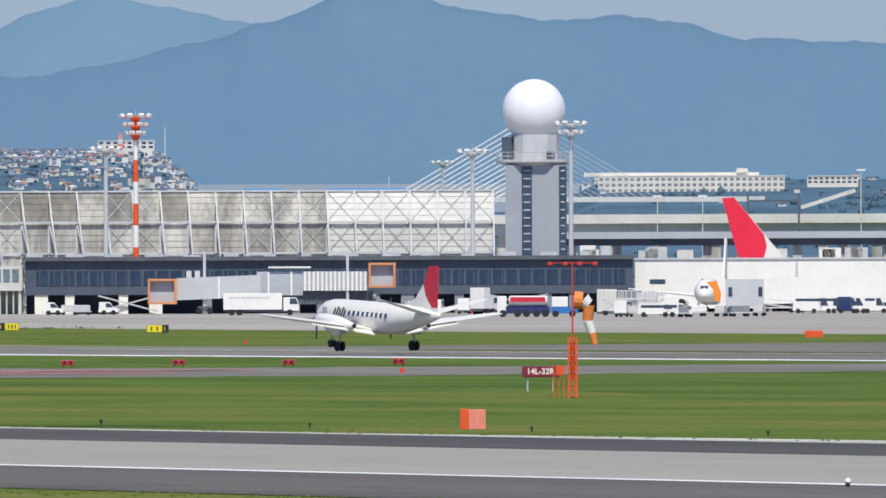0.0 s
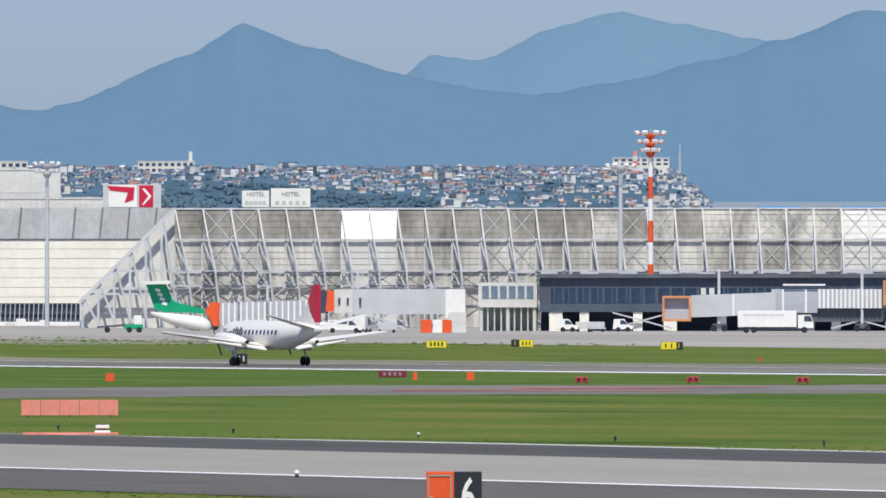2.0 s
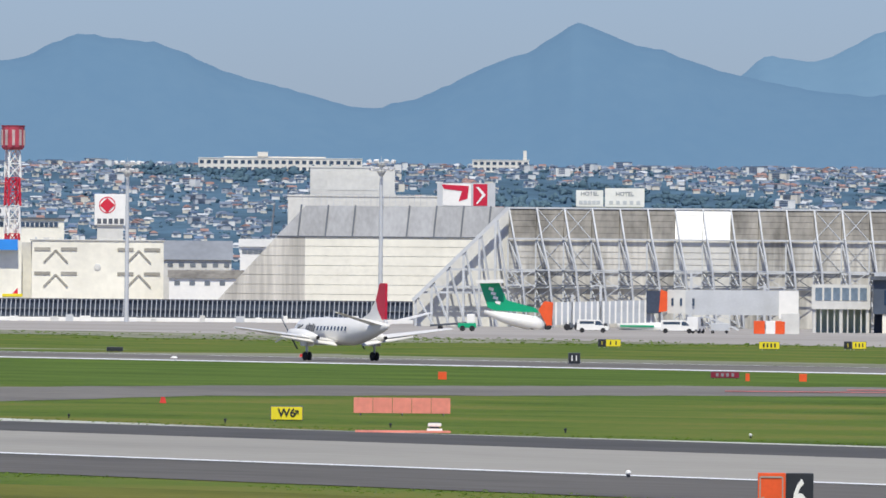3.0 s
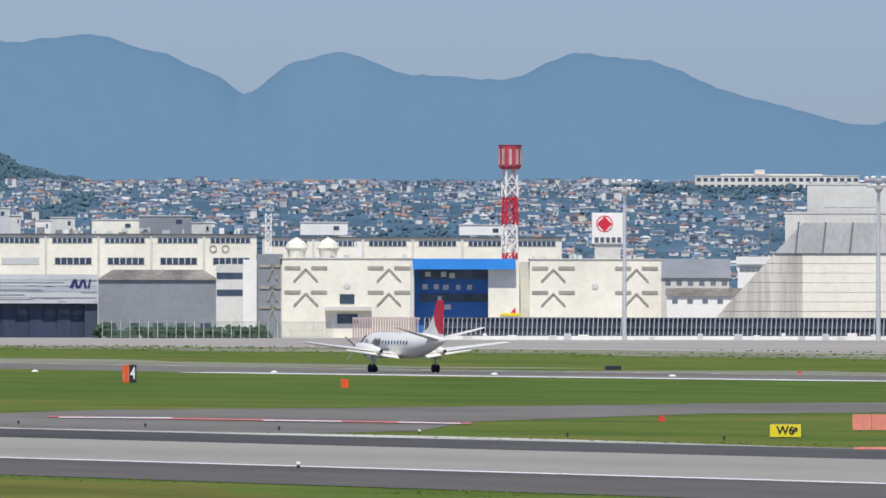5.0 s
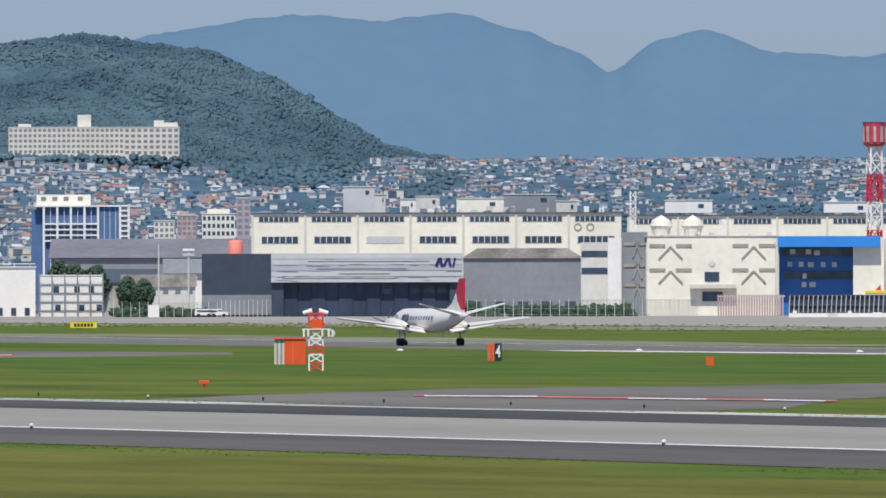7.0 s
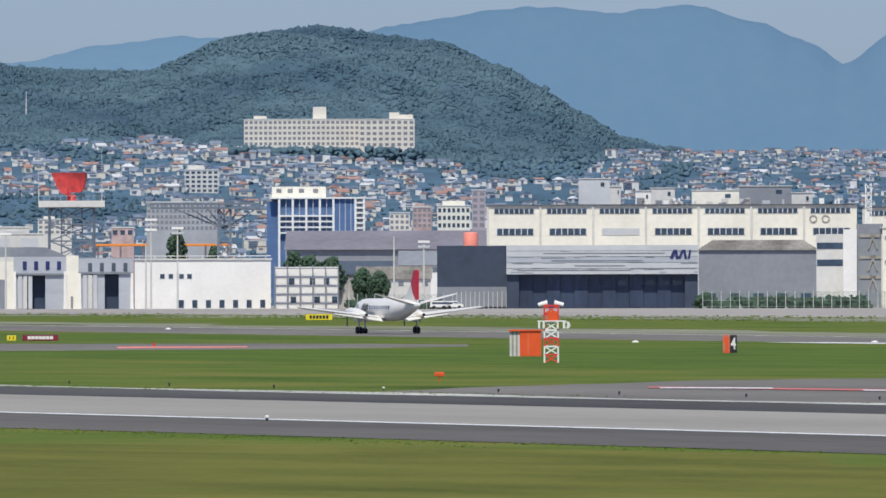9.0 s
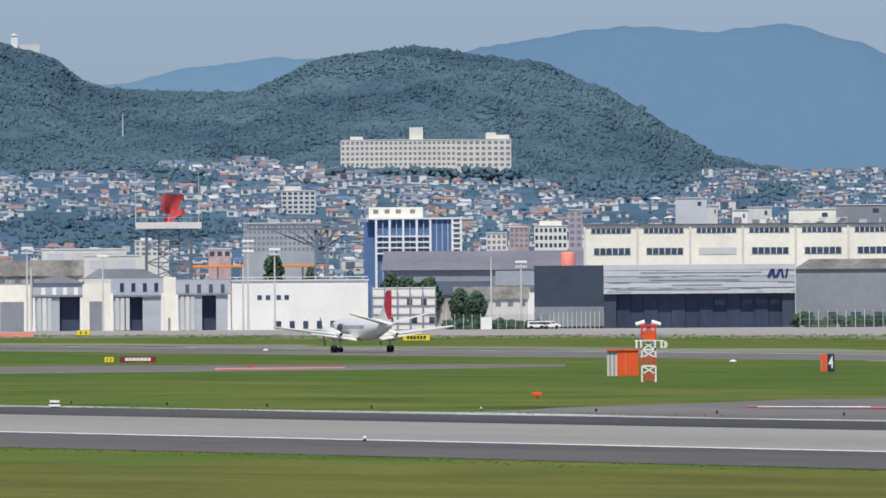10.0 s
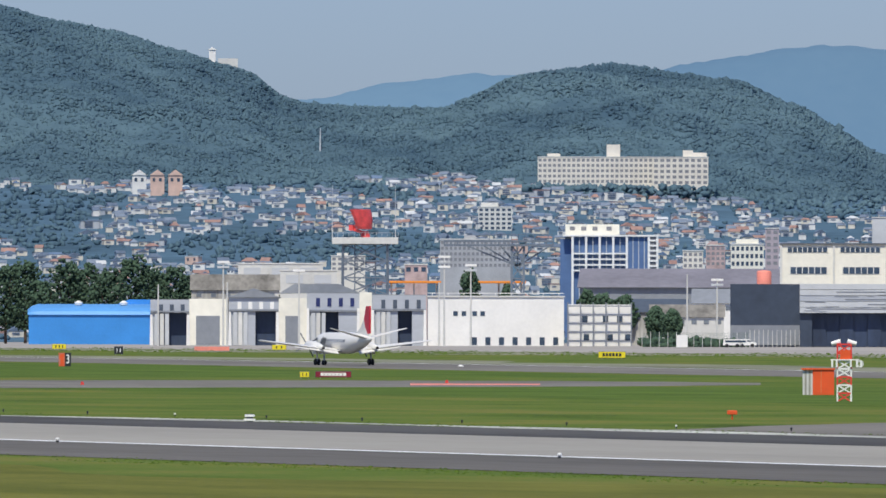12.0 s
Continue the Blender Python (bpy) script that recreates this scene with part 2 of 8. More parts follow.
def patch(name, rows, material, z=0.03, wob=0.0):
    """A strip between two distances along bearings: rows of (u, near, far)."""
    bm = bmesh.new()
    prev = None
    for (u0, a0, b0), (u1, a1, b1) in zip(rows, rows[1:]):
        k = max(2, int(abs(u1 - u0) / 60))
        for i in range(k + 1):
            s = i / k
            u, a, b = u0 + (u1 - u0) * s, a0 + (a1 - a0) * s, b0 + (b1 - b0) * s
            a += wob * noise.noise((u * 0.02, a0, 1))
            b += wob * noise.noise((u * 0.023, b0, 7))
            p, q = base(u, a), base(u, b)
            cur = (bm.verts.new(p + Vector((0, 0, z))), bm.verts.new(q + Vector((0, 0, z))))
            if prev:
                bm.faces.new((prev[0], cur[0], cur[1], prev[1]))
            prev = cur
    return mesh_of(name, bm, material)


def flat(name, me, label, category):
    return tagged(new(name, me), label, category, kind="structure")


flat("ground", ribbon("ground", -900, 5200, GRASS, 0.0, 3000, -6400, 100), "mown green airfield grass with drier streaks", "grass")
flat("runway", ribbon("runway", 181.5, 211, ASPH, 0.02), "light grey worn asphalt runway", "runway")
flat("runway_shoulder", ribbon("shoulder", 161, 180.4, DARK, 0.02, wob=1.5), "dark asphalt shoulder beside the runway", "runway shoulder")
flat("runway_shoulder", ribbon("shoulder", 211, 227, RUBBER, 0.021), "dark rubber-stained far shoulder of the runway", "runway shoulder")
flat("runway_edge_line", ribbon("edge_line", 180.4, 181.5, LINE, 0.026), "white painted runway edge line", "road marking")
flat("verge", ribbon("verge", 226, 230.5, EDGE, 0.018, wob=5.0, step=6), "pale dry verge between runway and grass", "verge")
flat("runway_second", ribbon("runway2", 466, 508, TAXI, 0.02), "grey asphalt second runway with tyre marks", "runway")
flat("runway_edge_line", ribbon("edge_line2", 460, 466, LINE, 0.026, 700, -1110), "white painted edge line of the second runway", "road marking")
flat("runway_edge_line", ribbon("edge_line3", 505, 506, LINE, 0.026, 700, -1800), "white painted edge line of the second runway", "road marking")
flat("taxiway", ribbon("taxiway", 518, 626, TAXI, 0.014, 700, -960, 20, wob=5), "grey asphalt taxiway along the apron", "taxiway")
flat("verge", ribbon("verge", 508.5, 536, PALE, 0.012, -900, -3200, 12, wob=16), "pale dry verge of the second runway", "verge")
flat("verge", ribbon("verge", 634, 694, PALE, 0.013, -1320, -3200, 14, wob=30), "patchy dry verge along the apron edge", "verge")
flat("grass_strip", ribbon("grass_strip", 322, 458, FRESH, 0.007, 700, -2600, 20, wob=22), "fresher green grass between the runways", "grass")
flat("grass_strip", ribbon("grass_strip", 40, 150, DRY, 0.007, 300, -900, 12, wob=24), "sun-dried olive grass beside the near runway", "grass")
flat("apron", ribbon("apron", 690, 1180, CONC, 0.02, 900, -3300, wob=6, step=25), "pale beige concrete apron", "apron")
flat("taxiway_crossing", patch("crossing", [(950, 778, 850), (0, 752, 828), (-1100, 739, 823), (-1920, 708, 790), (-2330, 655, 762), (-2420, 600, 757), (-2950, 565, 735), (-3350, 590, 690), (-3600, 618, 650)], TAXI, 0.016, 8), "grey asphalt taxiway joining the near runway", "taxiway")
flat("taxiway_crossing", patch("crossing2", [(-5000, 1060, 1190), (-4200, 1085, 1205), (-3700, 1110, 1200), (-3400, 1140, 1180)], TAXI, 0.016, 6), "grey asphalt taxiway between grass strips", "taxiway")


def rough_grass(count, x0, x1, y0, y1, lo, hi, bare, label, seed):
    """Uneven tufts where the mower does not reach."""
    rg = random.Random(seed)
    places = []
    while len(places) < count:
        x, y = rg.uniform(x0, x1), rg.uniform(y0, y1)
        if noise.noise((x * 0.012, y * 0.05, seed)) + 0.5 * noise.noise((x * 0.06, y * 0.2, seed)) < bare:
            continue
        h = rg.uniform(lo, hi)
        places.append((x, y, gz(x), h))
    tagged(new("rough_grass", clump_mesh("rough_grass", places, TUFT, 1, 0.45)), label, "grass", kind="stuff")


rng = random.Random(7)
# ---------------------------------------------------------------- the landing aircraft: x ahead, y to its left, z up, origin under the main wheels
def airliner():
    a = thing("turboprop_airliner", pose(0, 0, 0), "white twin-propeller airliner with crimson fin rolling out after landing", "airplane")
    bm = bmesh.new()
    zc = 2.62
    tube(bm, [(9.55, 2.25, 0.05, 0.05), (9.35, 2.27, 0.3, 0.28), (8.9, 2.33, 0.6, 0.55), (8.2, 2.45, 0.88, 0.84), (7.5, 2.58, 1.06, 1.1), (6.6, zc, 1.18, 1.22), (5.5, zc, 1.2, 1.25),
              (-2.6, zc, 1.2, 1.25), (-4.0, 2.68, 1.1, 1.15), (-6.0, 2.84, 0.86, 0.9), (-8.0, 3.0, 0.52, 0.56), (-9.4, 3.1, 0.22, 0.28), (-9.9, 3.15, 0.06, 0.1)], 28)
    body = part("fuselage", bm, BODY, a, "white fuselage", True)
    for s in (1, -1):
        for i in range(9):
            b = bmesh.new()
            box(b, -0.15, 0.15, -0.02, 0.02, -0.19, 0.19, None, 0.015)
            w = part("cabin_window", b, GLASS, body)
            w.matrix_local = pose(2.44 - i * 0.72, s * 1.178, zc + 0.27, s * 14, 0, 0)
        b = bmesh.new()
        box(b, -0.38, 0.38, -0.012, 0.012, -0.8, 0.62, None, 0.01)
        d = part("cabin_door", b, LGREY, body)
        d.matrix_local = pose(6.3, s * 1.192, zc, 0, 0, 0)
    b = bmesh.new()
    for y in (-0.62, -0.21, 0.21, 0.62):
        box(b, -0.02, 0.02, y - 0.18, y + 0.18, -0.17, 0.17, pose(8.02 - abs(y) * 0.55, 0, 3.0, 0, -38, y * 36))
    part("windscreen", b, GLASS, body)
    for s in (1,):   # the airline's mark behind the door, as plain slanted bars
        b = bmesh.new()
        for i, h in enumerate((0.75, 1.05, 0.75, 1.0, 0.6)):
            box(b, -0.1, 0.1, -0.01, 0.01, -h / 2, h / 2, Matrix.Translation((4.75 - i * 0.41, s * 1.205, zc + 0.24)) @ pose(0, 0, 0, s * 8, -24, 0))
        part("airline_mark", b, DSTEEL, body, "dark slanted airline mark")
    # wing, low set, with dihedral
    bm = bmesh.new()
    wing(bm, [(-10.72, -0.15, 1.05, 2.9, 0.14), (-10.4, 0.1, 1.2, 2.86, 0.2), (-4.0, 0.85, 2.2, 2.08, 0.42), (-0.9, 1.3, 2.6, 1.68, 0.5), (0.9, 1.3, 2.6, 1.68, 0.5), (4.0, 0.85, 2.2, 2.08, 0.42), (10.4, 0.1, 1.2, 2.86, 0.2), (10.72, -0.15, 1.05, 2.9, 0.14)])
    wg = part("wing", bm, BODY, a)
    for s in (1, -1):
        b = bmesh.new()
        vs = [(s * 1.3, -1.25, 1.62), (s * 6.6, -0.8, 2.3), (s * 6.6, -1.3, 2.12), (s * 1.3, -1.9, 1.32)]
        lo = [b.verts.new((x, y, z)) for y, x, z in vs]
        hi = [b.verts.new((x, y, z + 0.09)) for y, x, z in vs]
        b.faces.new(lo)
        b.faces.new(hi[::-1])
        for i in range(4):
            b.faces.new((lo[i], hi[i], hi[(i + 1) % 4], lo[(i + 1) % 4]))
        part("flap", b, BODY, wg, "lowered white flap")
        b = bmesh.new()
        tube(b, [(3.55, 2.4, 0.32, 0.34), (3.3, 2.38, 0.42, 0.46), (2.2, 2.3, 0.5, 0.58), (0.4, 2.2, 0.5, 0.58), (-1.2, 2.1, 0.36, 0.4), (-2.2, 2.06, 0.16, 0.18)], 18)
        for v in b.verts:
            v.co.y += s * 3.36
        nac = part("engine_nacelle", b, BODY, a, "", True)
        b = bmesh.new()
        rod(b, (-2.28, s * 3.36, 2.06), (-2.1, s * 3.36, 2.06), 0.17, 0.17, 12)
        part("exhaust", b, BLACK, nac)
        b = bmesh.new()
        lathe(b, [(-0.05, 0.3), (0.15, 0.29), (0.4, 0.2), (0.58, 0.04)], 14, pose(0, 0, 0, 0, 90, 0))
        for i in range(4):
            box(b, -0.02, 0.02, -0.07, 0.07, 0.2, 1.6, pose(0.15, 0, 0, i * 90, 0, 0) @ pose(0, 0, 0, 0, 0, 35))
        pr = part("propeller", b, DSTEEL, a, "dark four-bladed propeller")
        pr.matrix_local = pose(3.58, s * 3.36, 2.4)
        SPIN.append((pr, pose(3.58, s * 3.36, 2.4), "x"))
    # tail
    bm = bmesh.new()
    wing(bm, [(-4.65, -8.35, 0.85, 4.35, 0.1), (-4.45, -8.2, 1.0, 4.3, 0.13), (-0.2, -7.0, 2.0, 3.2, 0.25), (0.2, -7.0, 2.0, 3.2, 0.25), (4.45, -8.2, 1.0, 4.3, 0.13), (4.65, -8.35, 0.85, 4.35, 0.1)])
    part("tailplane", bm, BODY, a)

    def slab(o, h):
        b = bmesh.new()
        prism(b, o, -h, h)
        return b
    part("fin_root", slab([(-3.0, 3.3), (-6.1, 4.35), (-7.35, 5.55), (-8.2, 4.2), (-9.0, 3.1), (-7.0, 3.0)], 0.1), BODY, a, "white dorsal fin")
    part("fin", slab([(-7.35, 5.5), (-8.05, 6.85), (-8.3, 6.97), (-9.25, 6.97), (-9.3, 6.8), (-9.25, 3.75), (-8.7, 3.7), (-7.75, 4.6)], 0.11), CRIMSON, a, "crimson fin and rudder")
    part("fin_panel", slab([(-7.55, 4.2), (-8.4, 3.2), (-9.2, 3.2), (-9.2, 3.75), (-8.65, 3.72)], 0.105), BODY, a)
    # gear
    def wheel_mesh(r, w):
        b = bmesh.new()
        lathe(b, [(-w / 2, r * 0.55), (-w / 2, r * 0.9), (-w * 0.3, r), (w * 0.3, r), (w / 2, r * 0.9), (w / 2, r * 0.55)], 18, pose(0, 0, 0, 90, 0, 0))
        return b
    for x, y, r, w, g in ((0, 3.36, 0.4, 0.24, 0.2), (0, -3.36, 0.4, 0.24, 0.2), (7.14, 0, 0.3, 0.18, 0.15)):
        b = bmesh.new()
        rod(b, (x, y, r), (x, y, 2.0), 0.09, 0.11)
        rod(b, (x, y - g - 0.05, r), (x, y + g + 0.05, r), 0.05)
        beam(b, (x, y, 0.95), (x + (0.7 if y else -0.7), y, 1.85), 0.07)
        leg = part("landing_gear", b, STEEL, a)
        for q in (-g, g):
            wh = part("wheel", wheel_mesh(r, w), BLACK, a)
            wh.matrix_local = pose(x, y + q, r)
            SPIN.append((wh, pose(x, y + q, r), "y"))
        for q in (-1, 1):
            b = bmesh.new()
            box(b, x - 0.55, x + 0.55, y + q * 0.36 - 0.015, y + q * 0.36 + 0.015, 1.3, 1.8)
            part("gear_door", b, BODY, leg)
    return a


SPIN = []
plane = airliner()
# ---------------------------------------------------------------- hills and mountains far off
def profile(keys, u):
    for (a, p), (b, q) in zip(keys, keys[1:]):
        if a <= u <= b:
            s = (u - a) / (b - a)
            s = s * s * (3 - 2 * s) * 0.5 + s * 0.5
            return p + (q - p) * s
    return keys[0][1] if u < keys[0][0] else keys[-1][1]


def hill_z(u, d):
    """The town's slope: level as far as the works, then climbing."""
    s = smooth(2900, 4350, d)
    low = 1 - 0.42 * smooth(-520, -380, u) + 0.22 * smooth(150, 300, u)
    return 1.0 + (50 + 6 * smooth(-3300, -4000, u)) * low * s ** 1.1


def sheet(name, us, rows, zf, material, label, category, kind="structure", smooth_on=True):
    """A landform over bearings us and distances rows, at height zf(u, d)."""
    bm = bmesh.new()
    prev = None
    for u in us:
        cur = []
        for d in rows:
            p = plan(u, d)
            cur.append(bm.verts.new((p.x, p.y, zf(u, d))))
        if prev:
            for i in range(len(rows) - 1):
                bm.faces.new((prev[i], cur[i], cur[i + 1], prev[i + 1]))
        prev = cur
    return solo(name, bm, material, Matrix(), label, category, kind, smooth_on=smooth_on)


RIDGE = [(-5600, -380), (-4700, -380), (-4186, -397), (-4046, -427), (-3896, -442), (-3596, -460), (-3281, -497), (-3150, -486), (-3011, -499), (-2888, -470), (-2788, -430), (-2733, -400), (-2638, -455), (-2568, -470),
         (-2438, -430), (-2271, -421), (-2151, -470), (-2021, -455), (-1821, -385), (-1640, -343), (-1580, -350), (-1361, -438), (-1263, -493), (-1150, -455), (-1000, -416), (-930, -434), (-840, -426), (-720, -481),
         (-590, -513), (-500, -489), (-280, -483), (-170, -517), (-60, -512), (46, -485), (216, -465), (316, -478), (436, -460), (530, -433), (784, -425), (1300, -440), (1900, -400)]


NEAR = [(-5600, -300), (-4100, -330), (-3760, -400), (-3596, -452), (-3281, -494), (-3150, -482), (-3011, -496), (-2888, -466), (-2788, -426), (-2733, -392), (-2638, -450), (-2568, -466), (-2438, -425), (-2271, -415),
        (-2151, -466), (-2021, -450), (-1821, -380), (-1640, -336), (-1580, -346), (-1361, -434), (-1263, -490), (-1150, -450), (-1000, -405), (-834, -372), (-744, -364), (-594, -388), (-444, -424), (-294, -466), (-170, -514), (-60, -508),
        (46, -481), (216, -461), (316, -474), (436, -456), (530, -430), (784, -421), (1300, -436), (1900, -400)]


RIDGE = [(u, v + 34 if abs(v - profile(NEAR, u)) < 14 else v) for u, v in RIDGE]


def ridge(keys, d0, d1, seed):
    """The height of a range whose crest stands at d1 and whose foot lies at d0."""
    def z(u, d):
        s = smooth(d0, d1, d) if d <= d1 else 1 - 0.4 * smooth(d1, d1 + 120, d)
        top = -profile(keys, u) + 4 * noise.fractal((u * 0.02, seed, 0), 0.9, 2.1, 4) + 2.2 * noise.noise((u * 0.11, seed, 4)) + 1.2 * noise.noise((u * 0.3, seed, 8))
        n = 26 * noise.fractal((u * 0.006, d * 0.012, seed), 0.9, 2.0, 4) * math.sin(math.pi * min(1, max(0, (d - d0) / (d1 - d0))))
        return HC + (top * s + 170 * (1 - s) + n * 0.6) * d1 / K
    return z


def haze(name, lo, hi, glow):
    """Distance lost in blue haze, put into the emission: a plain, softly glowing backdrop."""
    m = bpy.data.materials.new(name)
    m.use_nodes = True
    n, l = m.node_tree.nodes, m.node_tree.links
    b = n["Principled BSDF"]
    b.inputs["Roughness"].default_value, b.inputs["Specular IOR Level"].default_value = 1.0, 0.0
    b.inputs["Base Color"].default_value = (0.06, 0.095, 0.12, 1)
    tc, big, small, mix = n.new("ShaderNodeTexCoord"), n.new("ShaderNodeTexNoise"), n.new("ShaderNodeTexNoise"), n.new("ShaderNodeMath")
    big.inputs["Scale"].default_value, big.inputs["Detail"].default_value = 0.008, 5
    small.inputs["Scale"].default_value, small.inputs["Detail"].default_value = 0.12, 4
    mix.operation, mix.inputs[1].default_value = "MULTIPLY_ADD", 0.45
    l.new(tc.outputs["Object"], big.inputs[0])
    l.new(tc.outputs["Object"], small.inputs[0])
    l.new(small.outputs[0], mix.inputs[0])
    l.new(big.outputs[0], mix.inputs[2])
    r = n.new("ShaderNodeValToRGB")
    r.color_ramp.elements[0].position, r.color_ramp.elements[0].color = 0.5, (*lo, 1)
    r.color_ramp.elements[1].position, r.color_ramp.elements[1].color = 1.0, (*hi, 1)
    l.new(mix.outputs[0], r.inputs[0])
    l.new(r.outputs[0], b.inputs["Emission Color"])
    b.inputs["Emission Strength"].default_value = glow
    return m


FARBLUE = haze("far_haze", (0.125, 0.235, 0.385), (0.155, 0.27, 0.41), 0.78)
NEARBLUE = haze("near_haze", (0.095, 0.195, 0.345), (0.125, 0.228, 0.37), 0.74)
BEARINGS = [-5600 + 15 * i for i in range(501)]
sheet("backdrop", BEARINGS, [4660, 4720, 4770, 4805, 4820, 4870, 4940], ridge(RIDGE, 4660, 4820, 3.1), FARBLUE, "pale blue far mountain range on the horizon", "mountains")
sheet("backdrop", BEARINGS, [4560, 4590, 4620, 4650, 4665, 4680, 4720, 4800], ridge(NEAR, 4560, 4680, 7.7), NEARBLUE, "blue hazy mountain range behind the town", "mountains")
sheet("hillside", [-5600 + 70 * i for i in range(108)], [2850 + 75 * i for i in range(23)], hill_z, SCRUB, "built-up hillside with haze-blued scrub between the houses", "hillside")

WOOD = [(-5600, -600), (-5050, -610), (-4746, -567), (-4646, -540), (-4546, -522), (-4446, -492), (-4346, -462), (-4306, -447), (-4246, -407), (-4206, -394), (-4046, -388), (-3946, -384), (-3876, -412), (-3820, -440), (-3740, -458),
        (-3656, -466), (-3526, -447), (-3446, -432), (-3346, -392), (-3266, -352), (-3196, -310), (-3128, -270), (-3030, -244), (-2980, -232), (-2900, -200), (-2820, -150)]


def wood_z(u, d):
    top = HC - profile(WOOD, u) * 4420 / K - 1.9
    s = smooth(3980, 4420, d) if d <= 4420 else 1 - 0.5 * smooth(4420, 4560, d)
    foot = hill_z(u, 3980) - 4
    n = 9 * noise.fractal((u * 0.004, d * 0.008, 0), 0.9, 2.0, 3) * smooth(3980, 4150, d) * (1 - smooth(4300, 4420, d))
    return foot + (top - foot) * s + n if top > foot else foot - 6


sheet("wooded_hill", [-5600 + 14 * i for i in range(200)], [3980 + 14 * i for i in range(32)] + [4420, 4450, 4500, 4560], wood_z, WOODS, "wooded hill above the town in haze-blued green", "hill")


def clump_mesh(name, places, material, n=1, tall=1.0):
    """Many ragged leafy tufts, joined: places of (x, y, z, size)."""
    tmp = bmesh.new()
    bmesh.ops.create_icosphere(tmp, subdivisions=n, radius=1.0)
    tv = np.array([v.co[:] for v in tmp.verts])
    tf = np.array([[v.index for v in f.verts] for f in tmp.faces])
    tmp.free()
    rng = np.random.default_rng(4)
    V, F = [], []
    for k, (x, y, z, s) in enumerate(places):
        j = np.clip(1 + rng.normal(0, 0.42, (len(tv), 1)), 0.25, 1.9)
        V.append(tv * j * np.array([s, s, s * tall * rng.uniform(0.75, 1.35)]) + (x, y, z))
        F.append(tf + k * len(tv))
    me = bpy.data.meshes.new(name)
    me.from_pydata(np.concatenate(V).tolist(), [], np.concatenate(F).tolist())
    me.materials.append(material)
    me.shade_smooth()
    return me


def clumps(name, places, material, label, category, kind="stuff"):
    return tagged(new(name, clump_mesh(name, places, material, 1, 0.8)), label, category, kind=kind)


rng = random.Random(7)
spots = []
for _ in range(78000):
    u, d = rng.uniform(-5500, -2860), 3985 + 445 * rng.random() ** 0.8
    z = wood_z(u, d)
    if profile(WOOD, u) > -205 or z < hill_z(u, min(d, 4400)) - 3:
        continue
    if -3820 < u < -3480 and d < 4110:
        continue
    p = plan(u, d)
    s = rng.uniform(0.4, 0.85) * (1.7 if rng.random() < 0.05 else 1)
    spots.append((p.x, p.y, z + s * 0.05, s))
for _ in range(420):
    u, d = rng.uniform(-3830, -3480), rng.uniform(4018, 4044)
    p = plan(u, d)
    spots.append((p.x, p.y, hill_z(u, d) + rng.uniform(0, HC + 248 * d / K - hill_z(u, d) - 1.0), rng.uniform(0.8, 1.5)))
clumps("woodland", spots, WOODS, "dense tree crowns covering the hill in haze-blued green", "woodland")


rough_grass(6500, -1280, -2700, 618, 708, 0.08, 0.28, -0.02, "uneven tall grass along the apron edge", 3)
rough_grass(2600, -250, -760, 228, 234, 0.03, 0.09, -0.1, "small tufts at the runway edge", 8)
rough_grass(2400, -180, -560, 156, 162, 0.03, 0.08, -0.1, "small tufts at the shoulder edge", 9)


# ---------------------------------------------------------------- terminal
def facade_windows(parent, x0, x1, n, z0, z1, y, name="window", gap=0.25, material=None):
    w = (x1 - x0) / n
    b = bmesh.new()
    box(b, gap / 2, w - gap / 2, -0.06, 0.05, z0, z1)
    first = part(name, b, material or GLASS, parent)
    first.matrix_local = pose(x0, y, 0)
    for i in range(1, n):
        again(parent, first, pose(x0 + i * w, y, 0))


PALEGLASS = mat("pale_glazing", (0.17, 0.225, 0.28), 0.15, var=0.25, scale=0.2, fine=4)
TGLASS = mat("tinted_glazing", (0.022, 0.042, 0.078), 0.15, var=0.4, scale=0.12, fine=4)


